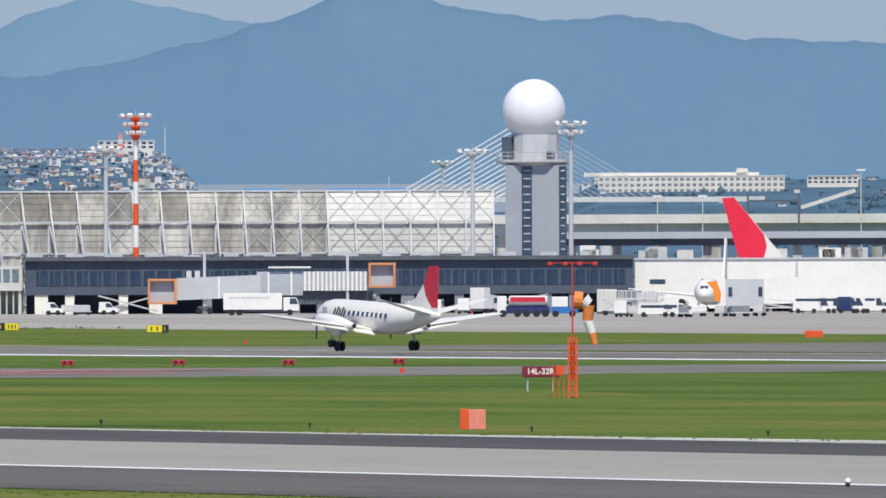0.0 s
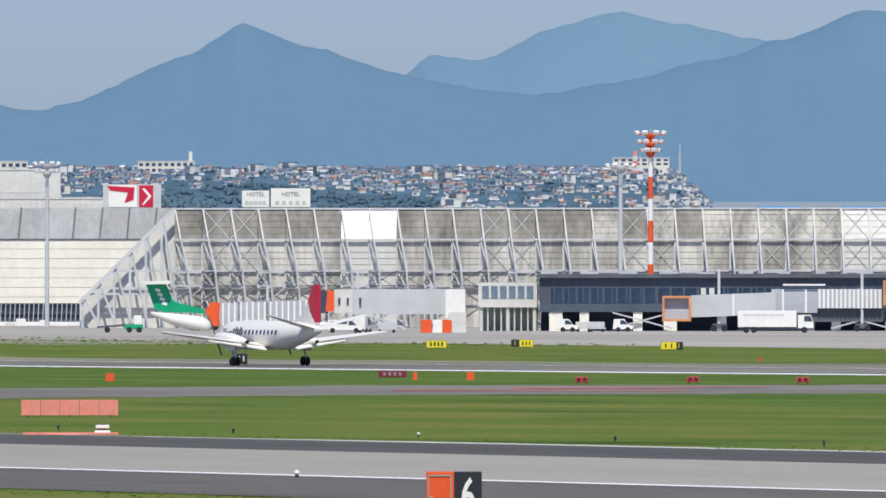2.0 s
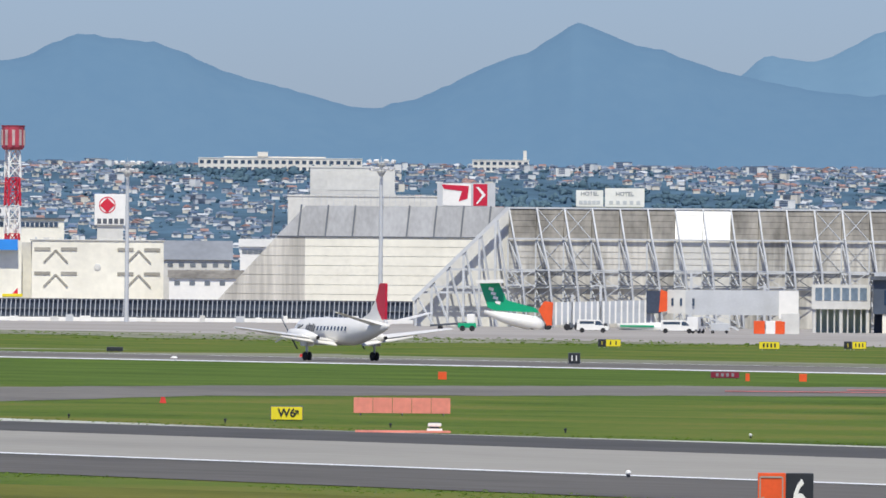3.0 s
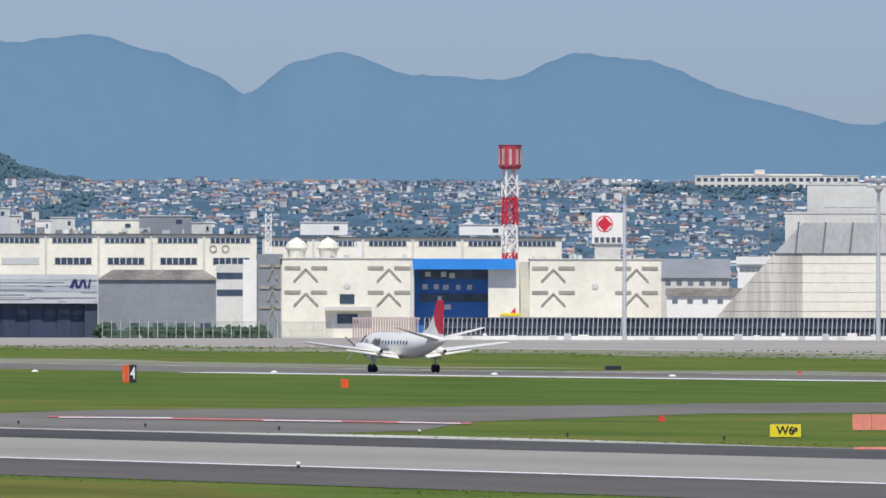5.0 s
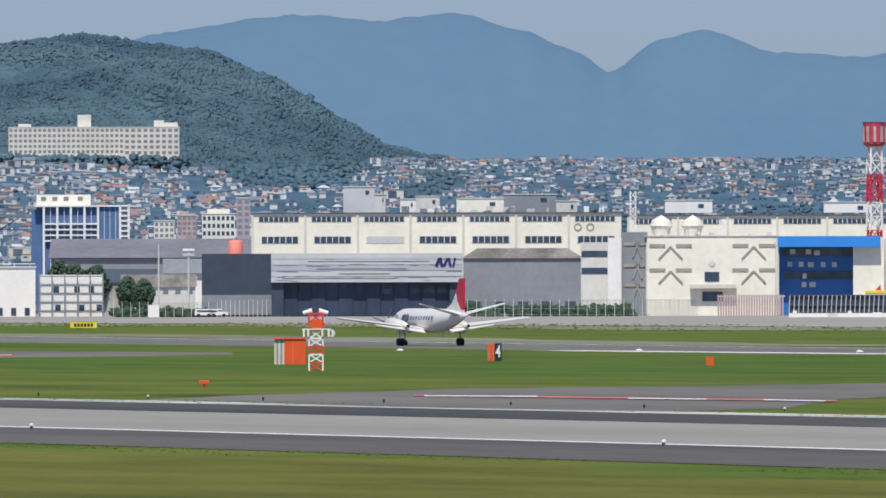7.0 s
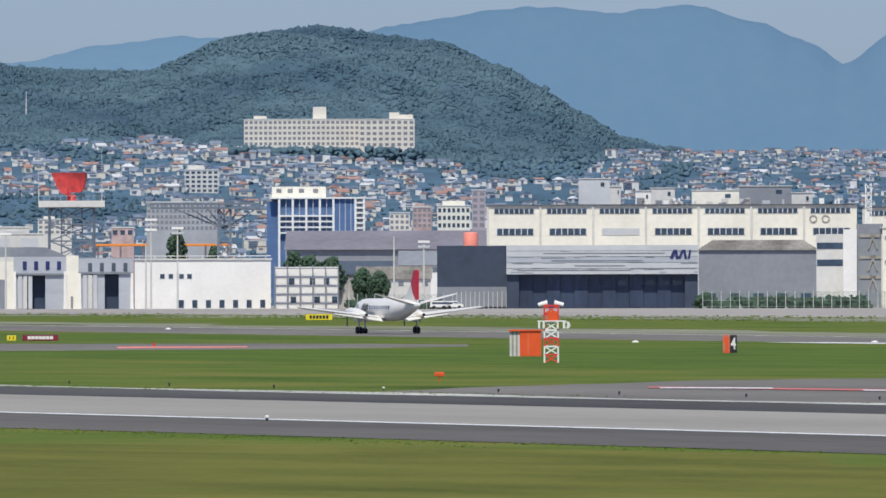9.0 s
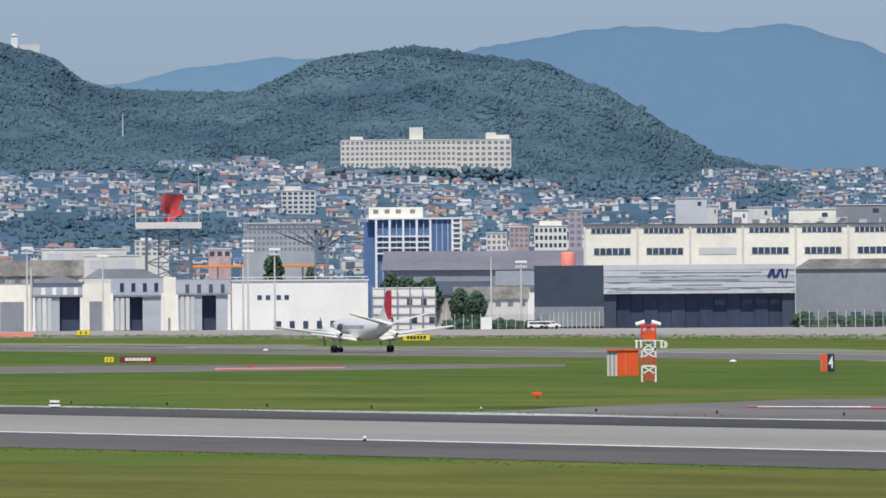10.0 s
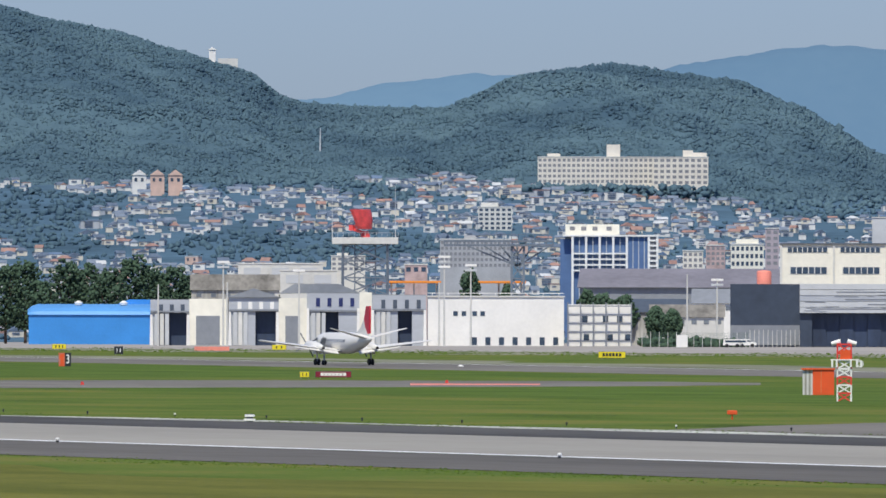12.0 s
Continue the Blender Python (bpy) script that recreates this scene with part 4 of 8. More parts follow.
def factory():
    d = 2780.0
    k = d / K
    u0 = -2900
    t = thing("factory_building", site(u0, d), "long cream factory with two rows of ribbon windows", "building")
    X = lambda x: (x - 3811 - u0) * k
    Z = lambda y: lev(y - 519.5, d, u0)
    def front(xa, xb, top, n, row2):
        b = bmesh.new()
        box(b, X(xa), X(xb), 0, 30, 0, Z(top))
        part("wall", b, CREAM, t)
        b = bmesh.new()
        box(b, X(xa) - 0.3, X(xb) + 0.3, -0.5, 31, Z(top), Z(top - 2.5))
        part("roof_edge", b, DSTEEL, t)
        step = (xb - xa) / n
        for i in range(n):
            xc = xa + step * (i + 0.5)
            b = bmesh.new()
            box(b, X(xc - step * 0.38), X(xc + step * 0.38), -0.1, 0.1, Z(top + 14), Z(top + 5))
            w = part("window_band", b, GLASS, t)
            for j in range(9):
                b = bmesh.new()
                xx = X(xc - step * 0.38) + j * (X(xc + step * 0.38) - X(xc - step * 0.38)) / 8
                box(b, xx - 0.1, xx + 0.1, -0.18, 0.0, Z(top + 14), Z(top + 5))
                part("mullion", b, OFFW, w)
            if row2:
                b = bmesh.new()
                box(b, X(xc - step * 0.33), X(xc + step * 0.37), -0.1, 0.1, Z(top + 52), Z(top + 40))
                w = part("window_band", b, LGREY if i == 2 else GLASS, t)
                for j in range(7):
                    b = bmesh.new()
                    xx = X(xc - step * 0.33) + j * (X(xc + step * 0.37) - X(xc - step * 0.33)) / 6
                    box(b, xx - 0.1, xx + 0.1, -0.18, 0.0, Z(top + 52), Z(top + 40))
                    part("mullion", b, OFFW, w)
            b = bmesh.new()
            box(b, X(xa + step * i) - 0.25, X(xa + step * i) + 0.25, -0.35, 0, 0, Z(top + 1))
            part("pilaster", b, OFFW, t)
    front(447, 1100, 379, 7, True)
    front(1112, 1640, 384, 6, False)
    for xa, xb, y, mt in ((607, 663, 331, LGREY), (663, 682, 345, OFFW), (708, 735, 353, WHITE), (735, 778, 348, OFFW), (808, 892, 352, CREAM), (892, 985, 345, MIDGREY), (985, 1022, 357, OFFW), (1178, 1262, 356, WHITE), (1460, 1545, 360, WHITE)):
        b = bmesh.new()
        box(b, X(xa), X(xb), 8, 20, Z(378), Z(y))
        h = part("roof_house", b, mt, t)
        b = bmesh.new()
        box(b, X(xa) - 0.2, X(xb) + 0.2, 7.8, 20, Z(y), Z(y - 1.5))
        part("coping", b, OFFW, h)
        b = bmesh.new()
        box(b, X(xa + (xb - xa) * 0.7), X(xa + (xb - xa) * 0.82), 7.9, 8.1, Z(y + 13), Z(y + 6))
        part("window", b, GLASS, h)
    for i in range(30):
        x = rng.uniform(690, 1090)
        b = bmesh.new()
        box(b, X(x), X(x + rng.uniform(3, 14)), 3, 6, Z(378), Z(376 - rng.uniform(2, 12)))
        part("roof_plant", b, rng.choice((OFFW, WHITE, STEEL, MIDGREY)), t)
    b = bmesh.new()
    for xc in (1023, 1045):
        lathe(b, [(-0.05, 0.9), (0.1, 0.9), (0.1, 0.6), (-0.05, 0.6)], 18, pose(X(xc), -0.05, Z(403), 90, 0, 0), False)
    part("wall_emblem", b, BRACE, t)
    # grey sheds in front
    for (xa, xb, top, ridge, mt, name, lab) in ((820, 1030, 458, 440, MIDGREY, "storage_shed", "long grey corrugated storage shed"), (190, 335, 516, 492, OFFW, "low_shed", "low weathered shed with a dark roof"), (1035, 1085, 440, 436, OFFW, "plant_room", "pale concrete plant room")):
        s = thing(name, site(u0, d - 120), lab, "shed")
        dd = d - 120
        kk = dd / K
        XX = lambda x: (x - 3811 - u0) * kk
        b = bmesh.new()
        box(b, XX(xa), XX(xb), 0, 12, 0, lev(top - 519.5, dd, u0))
        part("wall", b, mt, s)
        b = bmesh.new()
        z0, z1 = lev(top - 519.5, dd, u0), lev(ridge - 519.5, dd, u0)
        v = [b.verts.new(p) for p in ((XX(xa) - 0.4, -0.6, z0), (XX(xb) + 0.4, -0.6, z0), (XX(xb) - 3, 6, z1), (XX(xa) + 3, 6, z1), (XX(xa) - 0.4, 12.6, z0), (XX(xb) + 0.4, 12.6, z0))]
        for f in ((0, 1, 2, 3), (3, 2, 5, 4), (0, 3, 4), (1, 5, 2)):
            b.faces.new([v[i] for i in f])
        part("roof", b, BROWN if name != "plant_room" else OFFW, s)
        for i in range(5):
            b = bmesh.new()
            x = XX(xa + (xb - xa) * (i + 0.3) / 5)
            box(b, x, x + 2.2, -0.08, 0.05, 1.2, min(2.8, z0 - 0.4))
            part("window", b, GLASS, s)
    # long purple-grey roof of a depot
    s = thing("depot_roof", site(-3600, 2900), "long low depot under a purple-grey roof", "building")
    kk = 2900 / K
    b = bmesh.new()
    za, zb = lev(-64, 2900, -3600), lev(-98, 2900, -3600)
    prism(b, [(-120 * kk, 0), (240 * kk, 0), (240 * kk, za), (-120 * kk, za)], 0, 30)
    part("wall", b, MIDGREY, s)
    b = bmesh.new()
    v = [b.verts.new(p) for p in ((-125 * kk, -1, za), (245 * kk, -1, za), (240 * kk, 16, zb), (-120 * kk, 16, zb), (-125 * kk, 33, za), (245 * kk, 33, za))]
    for f in ((0, 1, 2, 3), (3, 2, 5, 4), (0, 3, 4), (1, 5, 2)):
        b.faces.new([v[i] for i in f])
    part("roof", b, PURPLE, s)
    tk = thing("storage_tank", site(-3394, 2850), "faded pink storage tank beside the depot", "tank")
    b = bmesh.new()
    kk = 2850 / K
    zt = lev(-94, 2850, -3394)
    lathe(b, [(0, 13 * kk), (zt - 0.4, 13 * kk), (zt, 11 * kk), (zt + 0.1, 0.2)], 20)
    part("shell", b, SALMON, tk, "", True)


PURPLE = mat("purple_grey_roof", (0.21, 0.20, 0.225), 0.8, var=0.12, scale=0.08, fine=8, stretch=(1, 1, 1))
factory()


DSLATE = mat("dark_slate_cladding", (0.042, 0.058, 0.088), 0.6, var=0.14, scale=0.1, fine=8)


def airline_hangar():
    d = 2480.0
    k = d / K
    u0 = -3331
    t = thing("aircraft_hangar", site(u0, d), "dark grey aircraft hangar, its wide blue doors shut", "hangar")
    X = lambda x: (x - 3811 - u0) * k
    Z = lambda y: lev(y - 519.5, d, u0)
    b = bmesh.new()
    box(b, X(357), X(480), 4, 40, 0, Z(449))
    part("side_wing", b, DSLATE, t, "dark slate side wing")
    b = bmesh.new()
    box(b, X(357), X(480), 3.7, 4.05, 0.4, Z(522))
    part("plinth", b, MIDGREY, t)
    for j in range(5):
        za, zb = Z(500 - j * 10.4), Z(500 - (j + 1) * 10.4) - 0.08
        b = bmesh.new()
        box(b, X(480), X(819), 0, 4, za, zb)
        part("fascia_course", b, LGREY if j != 2 else MIDLIGHT, t)
    for xa, xb, y in ((545, 760, 462), (560, 720, 475), (500, 700, 492), (700, 815, 489), (600, 690, 484)):
        b = bmesh.new()
        box(b, X(xa), X(xb), -0.1, 0.02, Z(y + 1.3), Z(y))
        part("fascia_stripe", b, MIDGREY, t)
    b = bmesh.new()
    box(b, X(480), X(819), 4, 40, Z(500), Z(449))
    part("roof", b, MIDGREY, t)
    b = bmesh.new()
    box(b, X(480), X(502), 1, 40, 0, Z(500))
    part("jamb", b, DSLATE, t)
    b = bmesh.new()
    box(b, X(796), X(819), 1, 40, 0, Z(500))
    part("jamb", b, DSLATE, t)
    b = bmesh.new()
    box(b, X(502), X(796), 3.2, 3.4, 0, Z(500))
    part("door_backing", b, DSLATE, t)
    n = 12
    for i in range(n):      # sliding door leaves on two tracks
        b = bmesh.new()
        xa, xb = X(502 + 294 * i / n), X(502 + 294 * (i + 1) / n)
        box(b, xa + 0.02, xb - 0.02, 2.2 + 0.3 * (i % 2), 2.4 + 0.3 * (i % 2), 0.1, Z(500) - 0.05)
        leaf = part("door_leaf", b, DOORBLUE, t)
        if i in (7, 9, 10, 11):
            b = bmesh.new()
            box(b, xa + 0.4, xb - 0.4, 2.12 + 0.3 * (i % 2), 2.22 + 0.3 * (i % 2), Z(520), Z(511))
            part("pane", b, GLASS, leaf)
    for i in range(30):      # ragged weathered laps on the fascia, their shadows drawn as grey strips
        b = bmesh.new()
        x = 484 + 330 * rng.random()
        w, y = rng.uniform(8, 45), rng.choice((459, 469, 480, 490, 496)) + rng.uniform(-1.5, 1.5)
        box(b, X(x), X(min(818, x + w)), -0.09, 0.02, Z(y + 0.7), Z(y))
        part("sheet_lap", b, MIDGREY, t)
    for i, (x, w, s) in enumerate(((775, 5.5, 24), (781, 5, -12), (789, 4.5, 24), (796, 4.5, -12), (804, 3.5, 12))):
        b = bmesh.new()
        box(b, -w * k / 2, w * k / 2, -0.14, 0.0, -8 * k, 8 * k, pose(X(x), 0, Z(465), 0, s, 0))
        part("airline_mark", b, NAVY, t)
    for i in range(12):
        b = bmesh.new()
        x = X(392 + i * 8)
        rod(b, (x, 1.5, 0), (x, 1.5, 3.4), 0.07, n=5)
        part("bollard", b, OFFW, t)


airline_hangar()


def low_sheds():
    """Pitched sheds between the larger halls."""
    for u, d, w, ve, vr, wall, roof, lab in ((-1935, 2520, 120, -66, -100, OFFW, MIDGREY, "white shed under a grey pitched roof"), (-1905, 2470, 160, -34, -48, WHITE, BROWN, "low white shed with a weathered brown roof"), (-1830, 2560, 60, -90, -104, WHITE, OFFW, "small white shed with a flat roof"), (-4330, 2700, 155, -58, -86, STAIN, BROWN, "long shed under a dark weathered roof"), (-3530, 2600, 130, -12, -34, OFFW, BROWN, "low shed under a dark weathered roof"), (-3590, 2650, 120, -20, -44, STAIN, SLATE, "low shed under a dark slate roof"), (-3480, 2690, 80, -36, -62, WHITE, MIDGREY, "small white shed under a grey pitched roof")):
        t = thing("low_shed", site(u, d), lab, "shed")
        k = d / K
        z0, z1 = lev(ve, d, u), lev(vr, d, u)
        x0, x1 = -w * k / 2, w * k / 2
        b = bmesh.new()
        box(b, x0, x1, 0, 10, 0, z0)
        part("wall", b, wall, t)
        b = bmesh.new()
        v = [b.verts.new(p) for p in ((x0 - 0.3, -0.5, z0), (x1 + 0.3, -0.5, z0), (x1 + 0.3, 5, z1), (x0 - 0.3, 5, z1), (x0 - 0.3, 10.5, z0), (x1 + 0.3, 10.5, z0))]
        for f in ((0, 1, 2, 3), (3, 2, 5, 4), (0, 3, 4), (1, 5, 2)):
            b.faces.new([v[i] for i in f])
        part("roof", b, roof, t)
        for i in range(6):
            b = bmesh.new()
            x = x0 + (x1 - x0) * (i + 0.35) / 6
            box(b, x, x + 1.1, -0.08, 0.04, z0 - 1.5, z0 - 0.6)
            part("window", b, WINDIM, t)


WINDIM = mat("dusty_window", (0.16, 0.18, 0.20), 0.4, var=0.2, scale=0.5)
low_sheds()


def white_hangars():
    d = 2540.0
    k = d / K
    u0 = -4100
    t = thing("white_hangar_row", site(u0, d), "row of white small-aircraft hangars with tall dark door openings", "hangar")
    X = lambda x: (x - 4746 - u0) * k
    Z = lambda y: lev(y - 572.4, d, u0)
    # long white wall at the end
    b = bmesh.new()
    box(b, X(757), X(998), 0, 22, 0, Z(526))
    part("wall", b, WHITE, t)
    b = bmesh.new()
    box(b, X(755), X(1000), -0.3, 22.3, Z(526), Z(523.5))
    part("parapet", b, OFFW, t)
    b = bmesh.new()
    for i in range(9):
        rod(b, (X(765 + i * 28), 0.1, Z(523)), (X(765 + i * 28), 0.1, Z(519)), 0.08, n=5)
    beam(b, (X(757), 0.1, Z(519)), (X(998), 0.1, Z(519)), 0.14)
    part("roof_rail", b, WHITE, t)
    for i in range(7):
        b = bmesh.new()
        x = X(835 + i * 24.0)
        box(b, x, x + 9 * k, -0.12, 0.05, Z(611), Z(597))
        w = part("window", b, GLASS, t)
        b = bmesh.new()
        box(b, x - 0.15, x + 9 * k + 0.15, -0.3, -0.05, Z(612.5), Z(611))
        part("sill", b, OFFW, w)
    for x in (802, 817, 836, 850):
        b = bmesh.new()
        box(b, X(x), X(x + 8), -0.1, 0.05, Z(559), Z(551))
        part("window", b, GLASS, t)
    # hangar bays: (left, right, wall top, door left, door right, door top, gable, wall colour)
    for xa, xb, top, da, db, dt, gable, mt in ((266, 335, 532, 280, 330, 555, False, MIDLIGHT), (335, 403, 530, 0, 0, 0, False, CREAM), (405, 493, 527, 452, 488, 552, True, MIDLIGHT), (493, 543, 528, 0, 0, 0, False, CREAM),
                                            (543, 636, 520, 566, 599, 553, False, MIDLIGHT), (636, 658, 518, 0, 0, 0, False, CREAM), (658, 754, 523, 704, 729, 551, False, MIDLIGHT)):
        if da:
            for a, c, z0, z1 in ((xa, da, 0, Z(top)), (db, xb, 0, Z(top)), (da, db, Z(dt), Z(top))):
                b = bmesh.new()
                box(b, X(a), X(c), 0, 1.0, z0, z1)
                part("wall", b, mt, t)
            # dark blue sheet stands in for the dim inside of the hangar
            b = bmesh.new()
            box(b, X(da) - 0.5, X(db) + 0.5, 2.6, 2.9, 0, Z(top))
            part("back_wall", b, DOORBLUE, t)
            for a in (xa, xb - 4):      # white corner piers
                b = bmesh.new()
                prism(b, [(X(a) - 0.12, 0), (X(a + 4) + 0.12, 0), (X(a + 4), Z(top + 26)), (X(a), Z(top + 26))], -0.9, 0.02)
                part("corner_pier", b, WHITE, t)
            b = bmesh.new()
            box(b, X(xa), X(xb), -0.55, -0.02, Z(dt - 1), Z(dt - 4))
            part("lintel", b, MIDGREY, t)
            b = bmesh.new()
            box(b, X(xa), X(xb), 0, 14, Z(top), Z(top - 1.2))
            part("roof", b, MIDGREY, t)
            n = 4 if xb - xa > 70 else 3
            for i in range(n):     # raised marks over the door
                b = bmesh.new()
                x = xa + (xb - xa) * (i + 0.8) / (n + 0.6)
                box(b, X(x), X(x) + 7 * k, -0.12, 0.05, Z(top + 23), Z(top + 8))
                part("name_bar", b, NAVY if xa == 543 else WHITE if gable else SLATE, t)
            for i in range(3):     # sliding leaves, standing open
                b = bmesh.new()
                box(b, X(xa + 8 + i * 9), X(xa + 15 + i * 9), -0.35, -0.1, 0.1, Z(dt + 1))
                part("door_leaf", b, OFFW if i % 2 else LGREY, t)
        else:
            b = bmesh.new()
            box(b, X(xa), X(xb), -0.4, 14, 0, Z(top))
            part("wall", b, mt, t)
            b = bmesh.new()
            box(b, X(xa + 12), X(xb - 14), -0.5, -0.35, 0.1, Z(560 if xb - xa > 30 else 590))
            part("door", b, MIDGREY, t)
        if gable:
            b = bmesh.new()
            prism(b, [(X(xa - 3), Z(top)), (X((xa + xb) / 2), Z(top - 16)), (X(xb + 3), Z(top))], -0.6, 20)
            part("gable", b, MIDGREY, t)
    b = bmesh.new()
    prism(b, [(X(493), Z(520)), (X(520), Z(503)), (X(600), Z(503)), (X(636), Z(518))], 6, 24)
    part("rear_roof", b, MIDGREY, t)
    # poles with lamps in front
    for x, top, n in ((395, 465, 2), (529, 480, 1), (786, 455, 3), (833, 470, 2), (1269, 495, 2), (777, 500, 0), (280, 505, 0), (402, 500, 0), (1216, 485, 0)):
        p = thing("lamp_post", site(x - 4746, d - 60), "slender pale lamp post by the hangars", "lamp post", "apron lamp posts")
        zt = lev(top - 572.4, d - 60, u0)
        b = bmesh.new()
        rod(b, (0, 0, 0), (0, 0, zt), 0.22, 0.14, 8)
        part("pole", b, OFFW, p)
        for i in range(n):
            b = bmesh.new()
            box(b, -1.2, 1.2, -0.3, 0.3, zt - 0.2 - i * 1.0, zt + 0.25 - i * 1.0, None, 0.05)
            part("lamp_head", b, WHITE if i % 2 == 0 else STEEL, p)
    # scaffold block
    s = thing("scaffolded_block", site(-3685, d - 10), "white block wrapped in a scaffold grid", "building")
    W = 56 * k
    zt = lev(-37, d, u0)
    b = bmesh.new()
    box(b, -W, W, 1.2, 14, 0, zt - 0.4)
    part("wall", b, WHITE, s)
    for i in range(6):
        b = bmesh.new()
        x = -W + i * 2 * W / 5
        beam(b, (x, 0, 0), (x, 0, zt), 0.26)
        part("standard", b, MIDGREY, s)
    for i in range(5):
        b = bmesh.new()
        z = zt * (i + 0.6) / 5
        beam(b, (-W, 0, z), (W, 0, z), 0.22)
        part("ledger", b, MIDGREY, s)
    for i, (x, z) in enumerate(((-0.55, 0.55), (0.1, 0.55), (0.55, 0.55), (-0.5, 0.13), (0.25, 0.13), (0.8, 0.13))):
        b = bmesh.new()
        box(b, x * W, x * W + 1.1, 1.05, 1.25, z * zt, z * zt + 1.3)
        part("window", b, GLASS, s)
    # blue shed
    d2 = 2640.0
    s = thing("blue_hangar", site(-4587, d2), "low light-blue arched hangar", "hangar")
    kk = d2 / K
    z1, z2 = lev(-14, d2, u0), lev(-33, d2, u0)
    b = bmesh.new()
    box(b, -108 * kk, 109 * kk, 0, 22, 0, z1)
    part("wall", b, BLUEW, s)
    b = bmesh.new()
    rows = [(x, z1 - 0.1, 1, (z2 - z1) * f) for x, f in ((-110 * kk, 0.5), (-104 * kk, 0.8), (-92 * kk, 1.0), (109 * kk, 1.0))]
    for x0_, x1_, f0, f1 in zip([r[0] for r in rows], [r[0] for r in rows][1:], [r[3] for r in rows], [r[3] for r in rows][1:]):
        a = [b.verts.new((x0_, 11 + 11.4 * math.cos(math.pi * i / 10), z1 + f0 * math.sin(math.pi * i / 10))) for i in range(11)]
        c = [b.verts.new((x1_, 11 + 11.4 * math.cos(math.pi * i / 10), z1 + f1 * math.sin(math.pi * i / 10))) for i in range(11)]
        for i in range(10):
            b.faces.new((a[i], a[i + 1], c[i + 1], c[i]))
    part("roof", b, LBLUE, s, "rounded light-blue roof")
    for x in (-20, 60):
        b = bmesh.new()
        lathe(b, [(0, 0.8), (0.5, 0.9), (0.9, 0.3)], 10, pose(x * kk, 6, z2 - 0.2))
        part("roof_vent", b, WHITE, s)
    b = bmesh.new()
    prism(b, [(40 * kk, z2 - 0.4), (70 * kk, z2 + 1.0), (109 * kk, z2 + 1.0), (109 * kk, z2 - 0.4)], 14, 24)
    part("rear_roof", b, BLUEW, s)


BLUEW = mat("strong_blue_sheet", (0.045, 0.26, 0.64), 0.5, var=0.07, scale=0.2)
white_hangars()


def lattice(b, w0, w1, z0, z1, n, bar, depth=None):
    for i in range(n):
        s0, s1 = i / n, (i + 1) / n
        a, c = w0 + (w1 - w0) * s0, w0 + (w1 - w0) * s1
        za, zb = z0 + (z1 - z0) * s0, z0 + (z1 - z0) * s1
        P = lambda sx, sy, w, z: (sx * w, sy * w, z)
        for sx, sy, tx, ty in ((-1, -1, 1, -1), (1, -1, 1, 1), (1, 1, -1, 1), (-1, 1, -1, -1)):
            beam(b, P(sx, sy, a, za), P(sx, sy, c, zb), bar)
            beam(b, P(sx, sy, a, za), P(tx, ty, c, zb), bar * 0.6)
            beam(b, P(tx, ty, a, za), P(sx, sy, c, zb), bar * 0.6)
            beam(b, P(sx, sy, c, zb), P(tx, ty, c, zb), bar * 0.6)


RADARRED = mat("radar_paint", (0.60, 0.065, 0.06), 0.6, var=0.3, scale=0.5)
DRUM = mat("dull_red_paint", (0.42, 0.05, 0.075), 0.6, var=0.2, scale=0.6)
BLUESTEEL = mat("blue_grey_steel", (0.15, 0.18, 0.215), 0.6, var=0.15, scale=0.4)
HOARD = mat("weathered_pink", (0.46, 0.34, 0.32), 0.8, var=0.2, scale=0.5)


